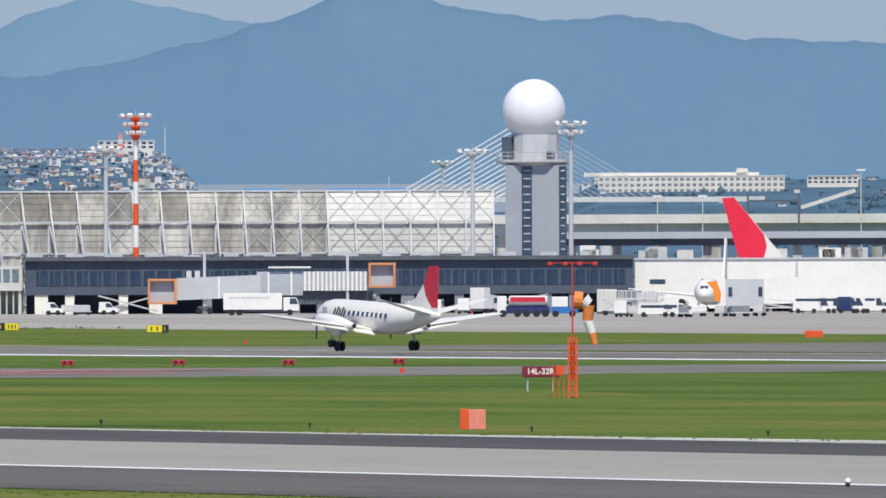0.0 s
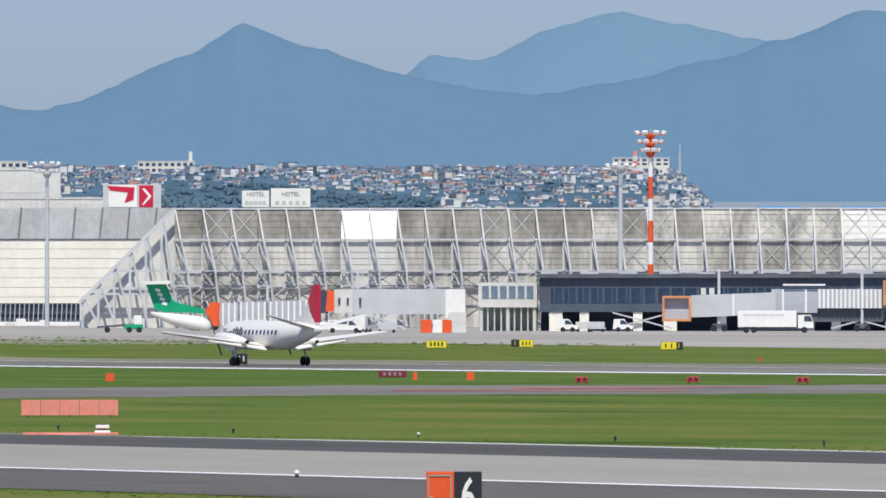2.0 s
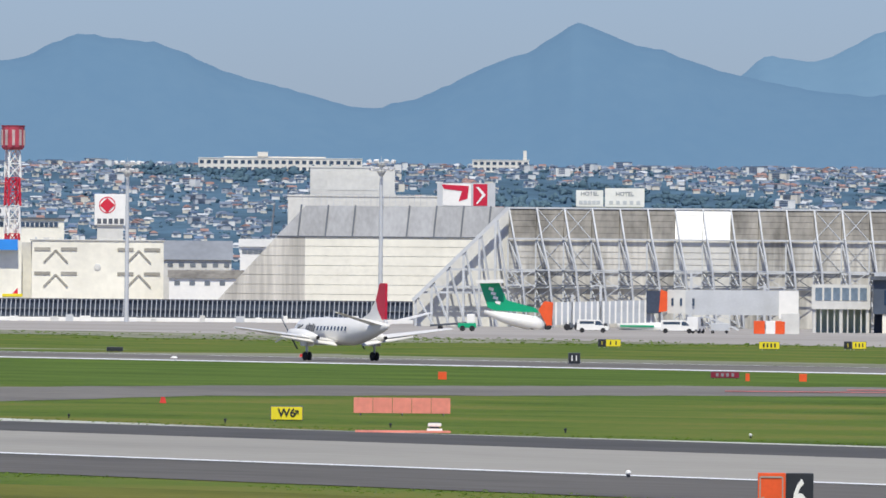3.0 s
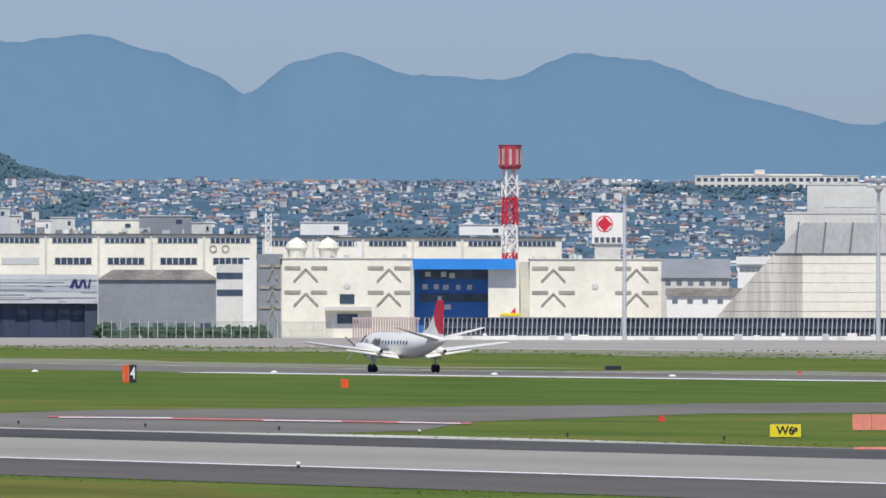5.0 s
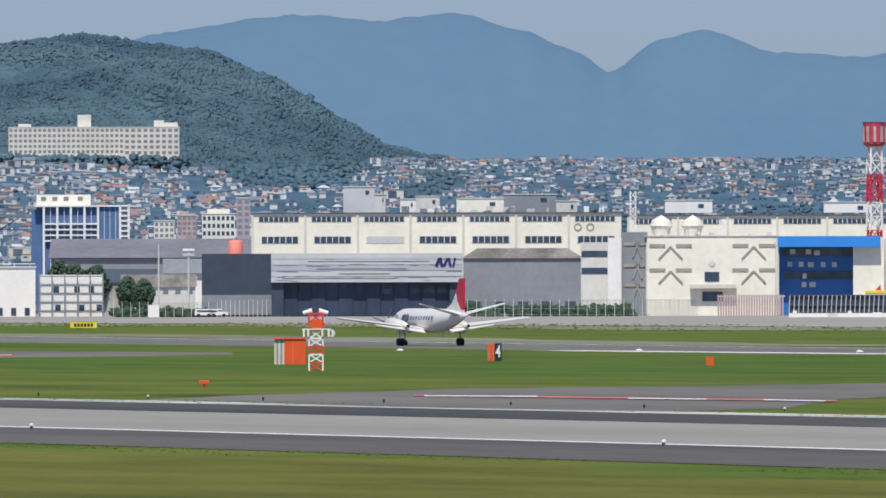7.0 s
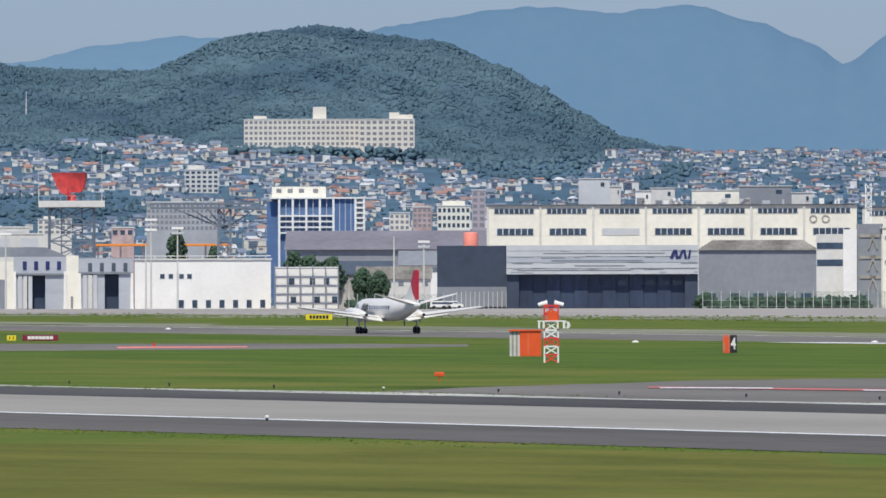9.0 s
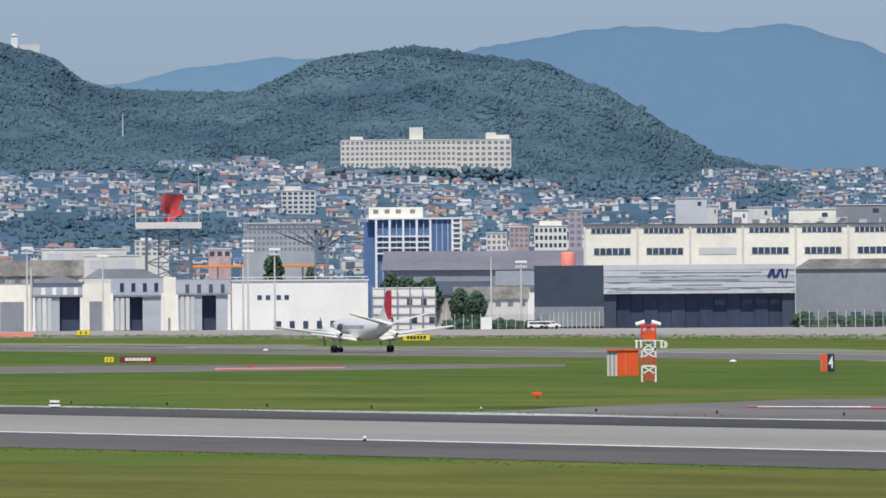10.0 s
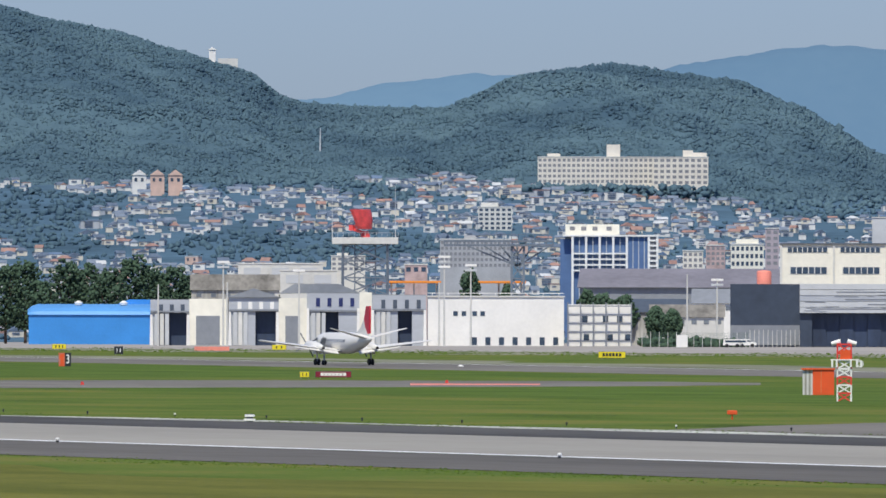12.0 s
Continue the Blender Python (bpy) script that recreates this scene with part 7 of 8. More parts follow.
def van(u, d, L, label, mt=None, turn=0, H=1.9, name="van"):
    t = thing(name, site(u, d, turn), label, "vehicle")
    b = bmesh.new()
    prism(b, [(-L / 2, 0.4), (L / 2, 0.4), (L / 2, 0.95), (L / 2 - 0.7, 1.05), (L / 2 - 1.3, H), (-L / 2 + 0.15, H)], -0.85, 0.85)
    part("body", b, mt or WHITE, t)
    b = bmesh.new()
    prism(b, [(L / 2 - 1.9, 1.12), (L / 2 - 0.8, 1.12), (L / 2 - 1.32, H - 0.2), (L / 2 - 1.9, H - 0.2)], -0.88, 0.88)
    part("window", b, GLASS, t)
    if L > 3.4:
        b = bmesh.new()
        box(b, -L / 2 + 0.45, L / 2 - 2.1, -0.87, 0.87, H - 0.62, H - 0.24)
        part("window", b, GLASS, t)
    b = bmesh.new()
    box(b, -L / 2 - 0.06, L / 2 + 0.06, -0.8, 0.8, 0.36, 0.56, None, 0.04)
    part("bumper", b, DSTEEL, t)
    wheels(t, (-L / 2 + 0.8, L / 2 - 0.8), 0.36, -0.75, 0.75)
    return t


def cart(u, d, label, turn=0, mt=None):
    t = thing("baggage_cart", site(u, d, turn), label, "cart", "baggage carts")
    b = bmesh.new()
    box(b, -1.5, 1.5, -0.7, 0.7, 0.45, 0.65)
    part("bed", b, STEEL, t)
    b = bmesh.new()
    box(b, -1.3, 1.3, -0.65, 0.65, 0.66, 1.5, None, 0.05)
    part("cover", b, mt or OFFW, t)
    wheels(t, (-1.0, 1.0), 0.25, -0.6, 0.6)
    return t


def apron():
    box_truck(-322, 1780, 10.8, "long white catering truck parked under the boarding bridge")
    tr = [o for o in scene.objects if o.name.startswith("box_truck")][-1]
    for i in range(14):
        b = bmesh.new()
        box(b, -4.6 + i * 0.42, -4.6 + i * 0.42 + rng.uniform(0.2, 0.36), -1.19, -1.14, 2.45, 2.72)
        part("lettering_bar", b, LGREY, tr)
    box_truck(73, 1790, 4.2, "white high-box loader truck seen from behind", None, 60, 3.9)
    t = thing("fuel_truck", site(150, 1700), "red and white fuel truck with a dark blue chassis", "truck")
    b = bmesh.new()
    tube(b, [(-2.6, 2.2, 0.7, 0.5), (-2.5, 2.2, 1.1, 0.75), (2.6, 2.2, 1.1, 0.75), (2.7, 2.2, 0.7, 0.5)], 16)
    part("tank", b, WHITE, t, "", True)
    b = bmesh.new()
    box(b, -2.4, 2.4, -1.13, -1.02, 2.1, 2.75)
    part("stripe", b, RED, t)
    b = bmesh.new()
    box(b, -3.0, 3.0, -1.1, 1.1, 0.5, 1.45)
    part("chassis", b, NAVY, t)
    b = bmesh.new()
    box(b, -4.2, -2.9, -1.1, 1.1, 0.6, 2.9, None, 0.1)
    part("cab", b, WHITE, t)
    wheels(t, (-3.4, -1.4, -0.2, 1.2, 2.4), 0.5, -1.0, 1.0)
    t = thing("service_truck", site(208, 1700), "small blue and white service truck", "truck")
    b = bmesh.new()
    box(b, -1.2, 1.0, -1, 1, 1.4, 2.8, None, 0.1)
    part("cab", b, WHITE, t)
    b = bmesh.new()
    box(b, -1.3, 2.4, -1, 1, 0.5, 1.4)
    part("chassis", b, BLUE, t)
    wheels(t, (-0.7, 1.6), 0.45, -0.9, 0.9)
    van(-690, 1830, 3.0, "small white baggage tug by the terminal")
    cart(-660, 1830, "covered baggage cart beside the terminal")
    cart(-640, 1825, "grey covered baggage cart in a train", 0, LGREY)
    van(-592, 1835, 3.0, "small white tug in front of the open bay")
    van(-40, 1840, 4.6, "white van under the boarding bridge", None, 15)
    van(-10, 1850, 3.6, "white car seen from behind under the bridge", None, 80, 2.1)
    van(38, 1830, 3.6, "white minivan facing the apron", None, 85, 2.3)
    b = bmesh.new()
    box(b, -0.9, 0.9, -0.5, 0.5, 0, 1.3, None, 0.08)
    solo("equipment_crate", b, REDF, site(56, 1835), "orange-red plastic equipment crate", "crate")
    van(320, 1700, 4.0, "small white airport van facing the apron", None, 75, 2.3)
    for u, L in ((380, 5.5), (412, 4.5)):
        t = van(u, 1690, L, "white apron loader with an open deck")
    cart(346, 1700, "empty baggage cart by the vans")
    for u, w, h, mt in ((290, 2.9, 3.6, OFFW), (326, 4.5, 3.4, MIDGREY), (362, 5.0, 3.2, LGREY), (395, 3.6, 2.6, WHITE)):
        t = thing("cargo_container", site(u, 1800), "stacked cargo containers behind the vans", "container", "cargo containers")
        b = bmesh.new()
        box(b, -w / 2, w / 2, -1, 1, 0.3, h, None, 0.08)
        part("shell", b, mt, t)
        b = bmesh.new()
        box(b, -w / 2 + 0.1, w / 2 - 0.1, -0.9, 0.9, 0, 0.3)
        part("skid", b, DSTEEL, t)
    for u, L, mt, lab in ((680, 5.5, WHITE, "white service van by the pier"), (712, 5.0, NAVY, "dark blue service vehicle by the pier"), (735, 3.0, WHITE, "white tug by the pier"), (655, 6.0, WHITE, "white baggage loader by the pier"), (765, 4.0, WHITE, "white car by the pier")):
        van(u, 1800, L, lab, mt, 0, 2.4)
    for u, dd in ((428, 1690), (448, 1712), (492, 1705), (524, 1700), (560, 1720)):
        cart(u, dd, "low baggage cart parked near the jet", rng.choice((0, 20, 80)), rng.choice((OFFW, WHITE, MIDGREY)))
    for u, w in ((300, 3.0), (338, 3.6), (372, 3.0)):
        t = thing("cargo_loader", site(u, 1745), "pale scissor loader with a railed deck", "loader", "cargo loaders")
        b = bmesh.new()
        box(b, -w / 2, w / 2, -1, 1, 2.2, 2.45, None, 0.03)
        part("deck", b, OFFW, t)
        b = bmesh.new()
        for sgn in (-1, 1):
            beam(b, (-w / 2, sgn * 0.8, 0.6), (w / 2, sgn * 0.8, 2.2), 0.16)
            beam(b, (w / 2, sgn * 0.8, 0.6), (-w / 2, sgn * 0.8, 2.2), 0.16)
        part("scissor_frame", b, STEEL, t)
        b = bmesh.new()
        box(b, -w / 2, w / 2, -0.9, 0.9, 0.35, 0.65)
        part("chassis", b, DSTEEL, t)
        b = bmesh.new()
        for q in range(6):
            x = -w / 2 + w * q / 5
            beam(b, (x, -0.95, 2.45), (x, -0.95, 3.5), 0.06)
        beam(b, (-w / 2, -0.95, 3.5), (w / 2, -0.95, 3.5), 0.07)
        part("guard_rail", b, WHITE, t)
        wheels(t, (-w / 2 + 0.5, w / 2 - 0.5), 0.36, -0.9, 0.9)
    van(-1235, 1780, 4.6, "white ramp car near the propeller aircraft")
    van(-1052, 1790, 3.2, "white tow tractor under the bridge", None, 70, 2.4)
    van(-1085, 1785, 5.0, "white ramp tractor under the bridge")
    cart(-1010, 1790, "grey covered baggage cart under the bridge", 0, LGREY)
    t = thing("belt_loader", site(-1480, 1800), "green belt loader parked at the apron edge", "vehicle")
    b = bmesh.new()
    beam(b, (-3.5, 0, 0.8), (3.0, 0, 1.3), 0.9, 0.3)
    part("belt", b, DSTEEL, t)
    b = bmesh.new()
    box(b, 0.5, 3.2, -0.9, 0.9, 0.5, 1.2, None, 0.1)
    part("body", b, GREEN, t)
    b = bmesh.new()
    box(b, 1.8, 3.0, -0.8, 0.8, 1.2, 2.5, None, 0.1)
    part("cab", b, WHITE, t)
    wheels(t, (-2.0, 1.2, 2.6), 0.42, -0.8, 0.8)
    for u, mt, w in ((-940, ORANGE, 1.6), (-920, WHITE, 1.4), (-903, ORANGE, 1.5), (-885, OFFW, 2.6)):
        b = bmesh.new()
        box(b, -w / 2, w / 2, -0.6, 0.6, 0, 1.9 if mt is not OFFW else 3.0, None, 0.08)
        solo("cargo_bin", b, mt, site(u, 1790), "plastic cargo bin standing on the apron", "bin", "", "apron bins")
    for u in (-3446, -3428):
        van(u, 2440, 4.6, "white car parked beside the hangar", WHITE, 0, 1.6, "car")
    b = bmesh.new()
    box(b, -1.1, 1.1, -0.8, 0.8, 0, 2.4, None, 0.05)
    solo("kiosk", b, WHITE, site(-3539, 2440), "small white kiosk by the fence", "kiosk")
    t = thing("works_truck", site(-2262, 2440), "yellow site truck with a red hood", "truck")
    b = bmesh.new()
    box(b, -2, 2, -1, 1, 4.4, 5.0, None, 0.1)
    part("body", b, YELLOW, t)
    b = bmesh.new()
    prism(b, [(0, 5.0), (1.0, 6.2), (1.1, 5.0)], -0.5, 0.5)
    part("hood", b, RED, t)
    b = bmesh.new()
    box(b, -2, 2, -0.9, 0.9, 0, 4.4)
    part("ramp", b, OFFW, t)
    for u in range(-2400, -1560, 30):
        if rng.random() < 0.75:
            b = bmesh.new()
            w = rng.uniform(0.6, 2.2)
            box(b, -w / 2, w / 2, -0.4, 0.4, 0, rng.uniform(0.5, 1.4), None, 0.06)
            solo("barrier_block", b, rng.choice((WHITE, WHITE, LGREY, OFFW)), site(u + rng.uniform(-9, 9), 2285), "white plastic barrier block along the fence", "barrier", "", "barrier blocks")


apron()


# ---------------------------------------------------------------- field signs, markers, lights
def box_sign(u, d, w, h, face, label, text="", ink=None, leg_h=0.25, turn=0.0, thick=0.35, text_h=0.6, name="taxiway_sign", bars=0):
    t = thing(name, site(u, d, turn), label, "sign", "airfield signs")
    b = bmesh.new()
    box(b, -w / 2, w / 2, 0, thick, leg_h, leg_h + h, None, 0.03)
    part("housing", b, DSTEEL, t)
    b = bmesh.new()
    box(b, -w / 2 + 0.04, w / 2 - 0.04, -0.03, 0.01, leg_h + 0.04, leg_h + h - 0.04)
    part("face", b, face, t)
    for x in (-w * 0.35, w * 0.35):
        b = bmesh.new()
        rod(b, (x, thick / 2, 0), (x, thick / 2, leg_h), 0.05, n=6)
        part("post", b, STEEL, t)
    if text:
        letters("lettering", text, text_h, ink, t, pose(0, -0.045, leg_h + h / 2), 0.008, 0.012)
    for i in range(bars):
        b = bmesh.new()
        x = -w * 0.36 + w * 0.72 * (i + 0.5) / bars
        box(b, x - w * 0.045, x + w * 0.045, -0.05, -0.02, leg_h + h * 0.25, leg_h + h * 0.75)
        part("lettering_bar", b, ink, t)
    return t


BLK = mat("sign_black", (0.02, 0.022, 0.026), 0.5, var=0.15, scale=1)


def field():
    # guidance signs
    s = box_sign(-1775, 566, 1.5, 0.66, YELLOW, "yellow taxiway sign lettered W6 with an arrow", "W6", BLK, 0.05, 0, 0.3, 0.52)
    s.children[-1].matrix_local = pose(-0.28, -0.045, 0.38)
    b = bmesh.new()
    beam(b, (0.3, -0.045, 0.24), (0.52, -0.045, 0.5), 0.05, 0.05)
    beam(b, (0.52, -0.045, 0.5), (0.36, -0.045, 0.5), 0.05, 0.05)
    beam(b, (0.52, -0.045, 0.5), (0.52, -0.045, 0.34), 0.05, 0.05)
    part("arrow", b, BLK, s)
    s = box_sign(172, 640, 1.9, 0.6, SIGNRED, "dark red runway sign lettered 14L-32R", "14L-32R", WHITE, 0.72, 4, 0.3, 0.42)
    box_sign(-4156, 1239, 3.6, 0.62, SIGNRED, "long red runway holding sign", "", WHITE, 0.1, 0, 0.3, 0.3, bars=7)
    box_sign(-4207, 1238, 1.0, 0.6, YELLOW, "small yellow location sign beside the red sign", "", BLK, 0.1, 0, 0.3, 0.3, bars=2)
    box_sign(-1000, 905, 2.1, 0.48, SIGNRED, "dark red holding sign in the grass", "", MIDGREY, 0.05, 0, 0.3, 0.3, bars=4)
    for u, d, w, n, dark in ((-763, 1400, 1.6, 3, True), (-511, 1350, 1.75, 2, True), (-922, 1381, 2.3, 4, False), (-3663, 1640, 3.6, 6, False), (-4641, 2120, 2.4, 3, False), (-4252, 2080, 2.4, 2, False), (-1198, 1400, 1.7, 2, True)):
        box_sign(u, d, w, 0.85, YELLOW, "yellow taxiway guidance sign with black lettering", "", BLK, 0.15, 0, 0.3, 0.3, bars=n)
        if dark:
            box_sign(u + (18 if u > -700 and u < -500 else -20), d + 0.5, 0.9, 0.85, BLK, "small black end panel beside the yellow sign", "", YELLOW, 0.15, 0, 0.3, 0.3, bars=1)
    box_sign(-2080, 1240, 1.65, 0.45, BLK, "low black sign seen from behind", "", MIDGREY, 0.1)
    # distance markers: orange side, black face with a figure
    def marker(u, d, w, h, fig, turn, label):
        t = thing("distance_marker", site(u, d), label, "sign", "runway distance markers")
        b = bmesh.new()
        box(b, -w / 2, 0, 0, 0.6, 0.1, 0.1 + h, None, 0.02)
        side = part("side_panel", b, ORANGE, t, "orange side panel")
        for q in ((-w / 2 + 0.04, -w / 2 + 0.07, 0.15, h), (-0.09, -0.06, 0.15, h), (-w / 2 + 0.07, -0.09, h - 0.02, h + 0.02), (-w / 2 + 0.1, -w / 2 + 0.16, 0.3, h * 0.6)):
            b = bmesh.new()
            box(b, q[0], q[1], -0.02, 0.005, q[2], q[3])
            part("panel_rib", b, BRACE, side)
        b = bmesh.new()
        box(b, 0.003, w / 2, 0, 0.6, 0.1, 0.1 + h, None, 0.02)
        part("face_panel", b, BLK, t, "black figure panel")
        letters("figure", fig, h * 0.95, WHITE, t, pose(w * 0.25, -0.02, 0.1 + h / 2) @ Matrix.Diagonal((0.62, 1, 1, 1)), 0.008, 0.02)
        return t
    marker(-891, 311, 1.39, 1.25, "6", 0, "orange and black distance marker with a white 6")
    marker(-2936, 1010, 1.15, 1.45, "4", 0, "orange and black distance marker with a white 4")
    marker(-4631, 1420, 1.4, 1.55, "3", 0, "orange and black distance marker with a white 3")
    for u, d, w, h in ((-1267, 1084, 1.05, 0.95), (-4536, 1800, 1.3, 1.1)):
        box_sign(u, d, w, h, BLK, "black marker board with pale strokes", "", WHITE, 0.1, 0, 0.3, 0.3, bars=2)
    # orange boxes and panels
    t = thing("marker_cabinet", site(52, 476, 0), "orange equipment cabinet in the grass with its sunlit front coloured paler pink", "cabinet")
    # side and front colours hold the shaded and the sunlit tone
    b = bmesh.new()
    box(b, -0.49, -0.16, 0, 0.7, 0, 0.78, None, 0.02)
    part("side", b, ORANGE, t)
    b = bmesh.new()
    box(b, -0.158, 0.49, 0, 0.7, 0, 0.75, None, 0.02)
    part("front", b, SALMON, t)
    for x in (0.05, 0.27):
        b = bmesh.new()
        box(b, x, x + 0.012, -0.012, 0.01, 0.05, 0.7)
        part("seam", b, SALMOND, t)
    d = 600.0
    k = d / K
    t = thing("marker_board", site(-1571, d), "long faded orange panel board in the grass", "panel")
    for i in range(5):
        b = bmesh.new()
        x = -86 * k + i * 172 * k / 5
        box(b, x + 0.01, x + 172 * k / 5 - 0.01, 0, 0.12, 0.1, 0.85, None, 0.015)
        part("board", b, SALMON, t)
    for x in (-2, 0, 2):
        b = bmesh.new()
        rod(b, (x, 0.2, 0), (x, 0.2, 0.7), 0.04, n=6)
        part("post", b, STEEL, t)
    t = thing("painted_slab", site(-1569, 522), "faded pink painted slab flush in the verge", "slab")
    b = bmesh.new()
    box(b, -2.0, 2.0, -0.7, 0.7, 0.02, 0.1)
    part("slab", b, SALMON, t)
    for u, d in ((-1513, 522), (-4304, 707)):
        t = thing("light_housing", site(u, d), "low white approach light housing", "light fixture")
        for z in (0.05, 0.28):
            b = bmesh.new()
            box(b, -0.34 + z * 0.2, 0.34 - z * 0.2, -0.3, 0.3, z, z + 0.14, None, 0.03)
            part("tier", b, WHITE, t)
        b = bmesh.new()
        box(b, -0.2, 0.2, -0.2, 0.2, 0, 0.45)
        part("core", b, DSTEEL, t)
    for i, (u, d) in enumerate(((-665, 834), (-468, 835), (-274, 831), (-79, 839))):
        t = thing("guard_light", site(u, d), "red guard light unit on short legs", "light fixture", "guard lights")
        b = bmesh.new()
        box(b, -0.42, 0.42, -0.2, 0.2, 0.15, 0.5, None, 0.05)
        part("body", b, RED, t)
        for x in (-0.3, 0.3):
            b = bmesh.new()
            rod(b, (x, 0, 0), (x, 0, 0.16), 0.04, n=6)
            part("foot", b, DSTEEL, t)
        for x in (-0.2, 0.2):
            b = bmesh.new()
            lathe(b, [(-0.03, 0.12), (0.03, 0.12)], 12, pose(x, -0.2, 0.35, 90, 0, 0))
            part("lens", b, BLK, t)
    for u, d, w, h in ((-1500, 870, 0.6, 0.55), (-862, 880, 0.55, 0.55), (-2555, 960, 0.6, 0.65), (-960, 880, 0.3, 0.55)):
        b = bmesh.new()
        box(b, -w / 2, w / 2, -0.25, 0.25, 0, h, None, 0.03)
        solo("marker_box", b, ORANGE, site(u, d), "small orange-red equipment box on the grass", "box", "", "orange equipment boxes")
    for u, d in ((-73, 775), (-1994, 659), (-350, 1160), (-3955, 1160), (-4600, 1120), (-1750, 1180)):
        b = bmesh.new()
        prism(b, [(-0.18, 0), (0.18, 0), (0.1, 0.32), (-0.1, 0.32)], -0.15, 0.15)
        solo("edge_marker", b, REDF, site(u, d), "small red edge marker in the grass", "marker", "", "edge markers")
    b = bmesh.new()
    box(b, -0.9, 0.9, -0.4, 0.4, 0, 0.7, None, 0.06)
    solo("marker_box", b, ORANGE, site(656, 1240), "orange marker box in the grass", "box", "", "orange equipment boxes")
    b = bmesh.new()
    box(b, -2.9, 2.9, -0.5, 0.5, 0, 0.7, None, 0.06)
    solo("marker_board", b, SALMON, site(-4371, 2060), "long faded orange barrier by the taxiway", "panel")
    t = thing("field_light", site(-3450, 730), "orange elevated light on a short post", "light fixture")
    b = bmesh.new()
    box(b, -0.3, 0.3, -0.15, 0.15, 0.3, 0.55, None, 0.05)
    part("head", b, ORANGE, t)
    b = bmesh.new()
    rod(b, (0, 0, 0), (0, 0, 0.3), 0.05, n=6)
    part("post", b, ORANGE, t)
    # edge lights of the near runway
    for i, x in enumerate(range(-250, -760, -17)):
        dark = i % 5 != 2
        t = thing("edge_light", pose(x, 236.5, gz(x)), "small dark runway edge light stub" if dark else "small white-topped runway edge light", "light fixture", "runway edge lights")
        b = bmesh.new()
        rod(b, (0, 0, 0), (0, 0, 0.1), 0.04, 0.035, 8)
        part("stem", b, BLK, t)
        b = bmesh.new()
        lathe(b, [(0.1, 0.045), (0.13, 0.07), (0.19, 0.055), (0.21, 0.02)], 10)
        part("cap", b, BLK if dark else WHITE, t)
    for x in (-288, -352, -419, -486, -554, -622):
        t = thing("edge_light", pose(x, 179, gz(x)), "white-topped runway edge light on a dark stem", "light fixture", "runway edge lights")
        b = bmesh.new()
        rod(b, (0, 0, 0), (0, 0, 0.12), 0.07, 0.06, 8)
        part("stem", b, BLK, t)
        b = bmesh.new()
        lathe(b, [(0.12, 0.08), (0.16, 0.1), (0.22, 0.08), (0.25, 0.03)], 10)
        part("cap", b, WHITE, t)
    for u, d in ((-3103, 1210), (-1975, 1140), (-2680, 1200), (-2290, 1170), (-3930, 1450)):
        b = bmesh.new()
        lathe(b, [(0, 0.35), (0.1, 0.32), (0.2, 0.12)], 12)
        solo("flush_light", b, WHITE, site(u, d), "white low runway light on the second runway", "light fixture", "", "second runway lights")
    # painted hold markings
    for rows, mt, lab in (([(-784, 790, 797), (-330, 800, 804)], REDLINE, "red painted line on the taxiway"), ([(-1000, 772, 778), (-480, 770, 774)], REDLINE, "red painted line on the taxiway"), ([(-3060, 672, 678), (-2860, 668, 674)], LINE, "white painted hold line"), ([(-3080, 676, 685), (-2330, 636, 644)], REDLINE, "red painted hold line"), ([(-2700, 654, 660), (-2560, 648, 653)], LINE, "white painted hold line"), ([(-2460, 644, 649), (-2350, 636, 641)], LINE, "white painted hold line"), ([(-4020, 1120, 1150), (-3790, 1130, 1150)], SALMON, "faded pink marking on the taxiway")):
        flat("hold_marking", patch("hold_marking", rows, mt, 0.058 if mt is LINE else 0.05), lab, "road marking")
    # wind cone
    d = 602.0
    k = d / K
    t = thing("windsock", site(229, d), "orange and white windsock hanging from a lattice mast", "windsock")
    for a, c, w in ((0, 2.9, 0.2),):
        for sx in (-1, 1):
            for sy in (-1, 1):
                b = bmesh.new()
                beam(b, (sx * w, sy * w, a), (sx * w, sy * w, c), 0.07)
                part("mast_leg", b, ORANGE, t)
        for i in range(6):
            b = bmesh.new()
            z0, z1 = a + (c - a) * i / 6, a + (c - a) * (i + 1) / 6
            for sy in (-1, 1):
                beam(b, (-w, sy * w, z0), (w, sy * w, z1), 0.05)
                beam(b, (w, sy * w, z0), (-w, sy * w, z1), 0.05)
                beam(b, (-w, sy * w, z1), (w, sy * w, z1), 0.06)
            part("lattice_panel", b, ORANGE, t)
        b = bmesh.new()
        box(b, -0.13, 0.13, -0.02, 0.02, 0.9, 2.75)
        part("mast_plate", b, ORANGE, t)
    b = bmesh.new()
    rod(b, (0, 0, 2.9), (0, 0, 6.6), 0.045, 0.03, 8)
    part("pole", b, REDF, t)
    b = bmesh.new()
    beam(b, (-1.15, 0, 6.55), (1.15, 0, 6.55), 0.04)
    part("crossbar", b, REDF, t)
    for x in (-1.1, -0.35, 0.35, 1.1):
        b = bmesh.new()
        lathe(b, [(-0.1, 0.05), (-0.05, 0.13), (0.05, 0.13), (0.1, 0.04)], 10, pose(x, 0, 6.5))
        part("lamp", b, REDF, t)
    pts = [((0.08, 4.75), 0.44), ((0.5, 4.72), 0.42), ((0.78, 4.5), 0.3), ((0.74, 3.75), 0.24), ((0.95, 3.15), 0.2), ((1.08, 2.6), 0.15)]
    seg = [FABRIC, WHITE, FABRIC, WHITE, FABRIC]
    for (p, r0), (q, r1), mt in zip(pts, pts[1:], seg):
        b = bmesh.new()
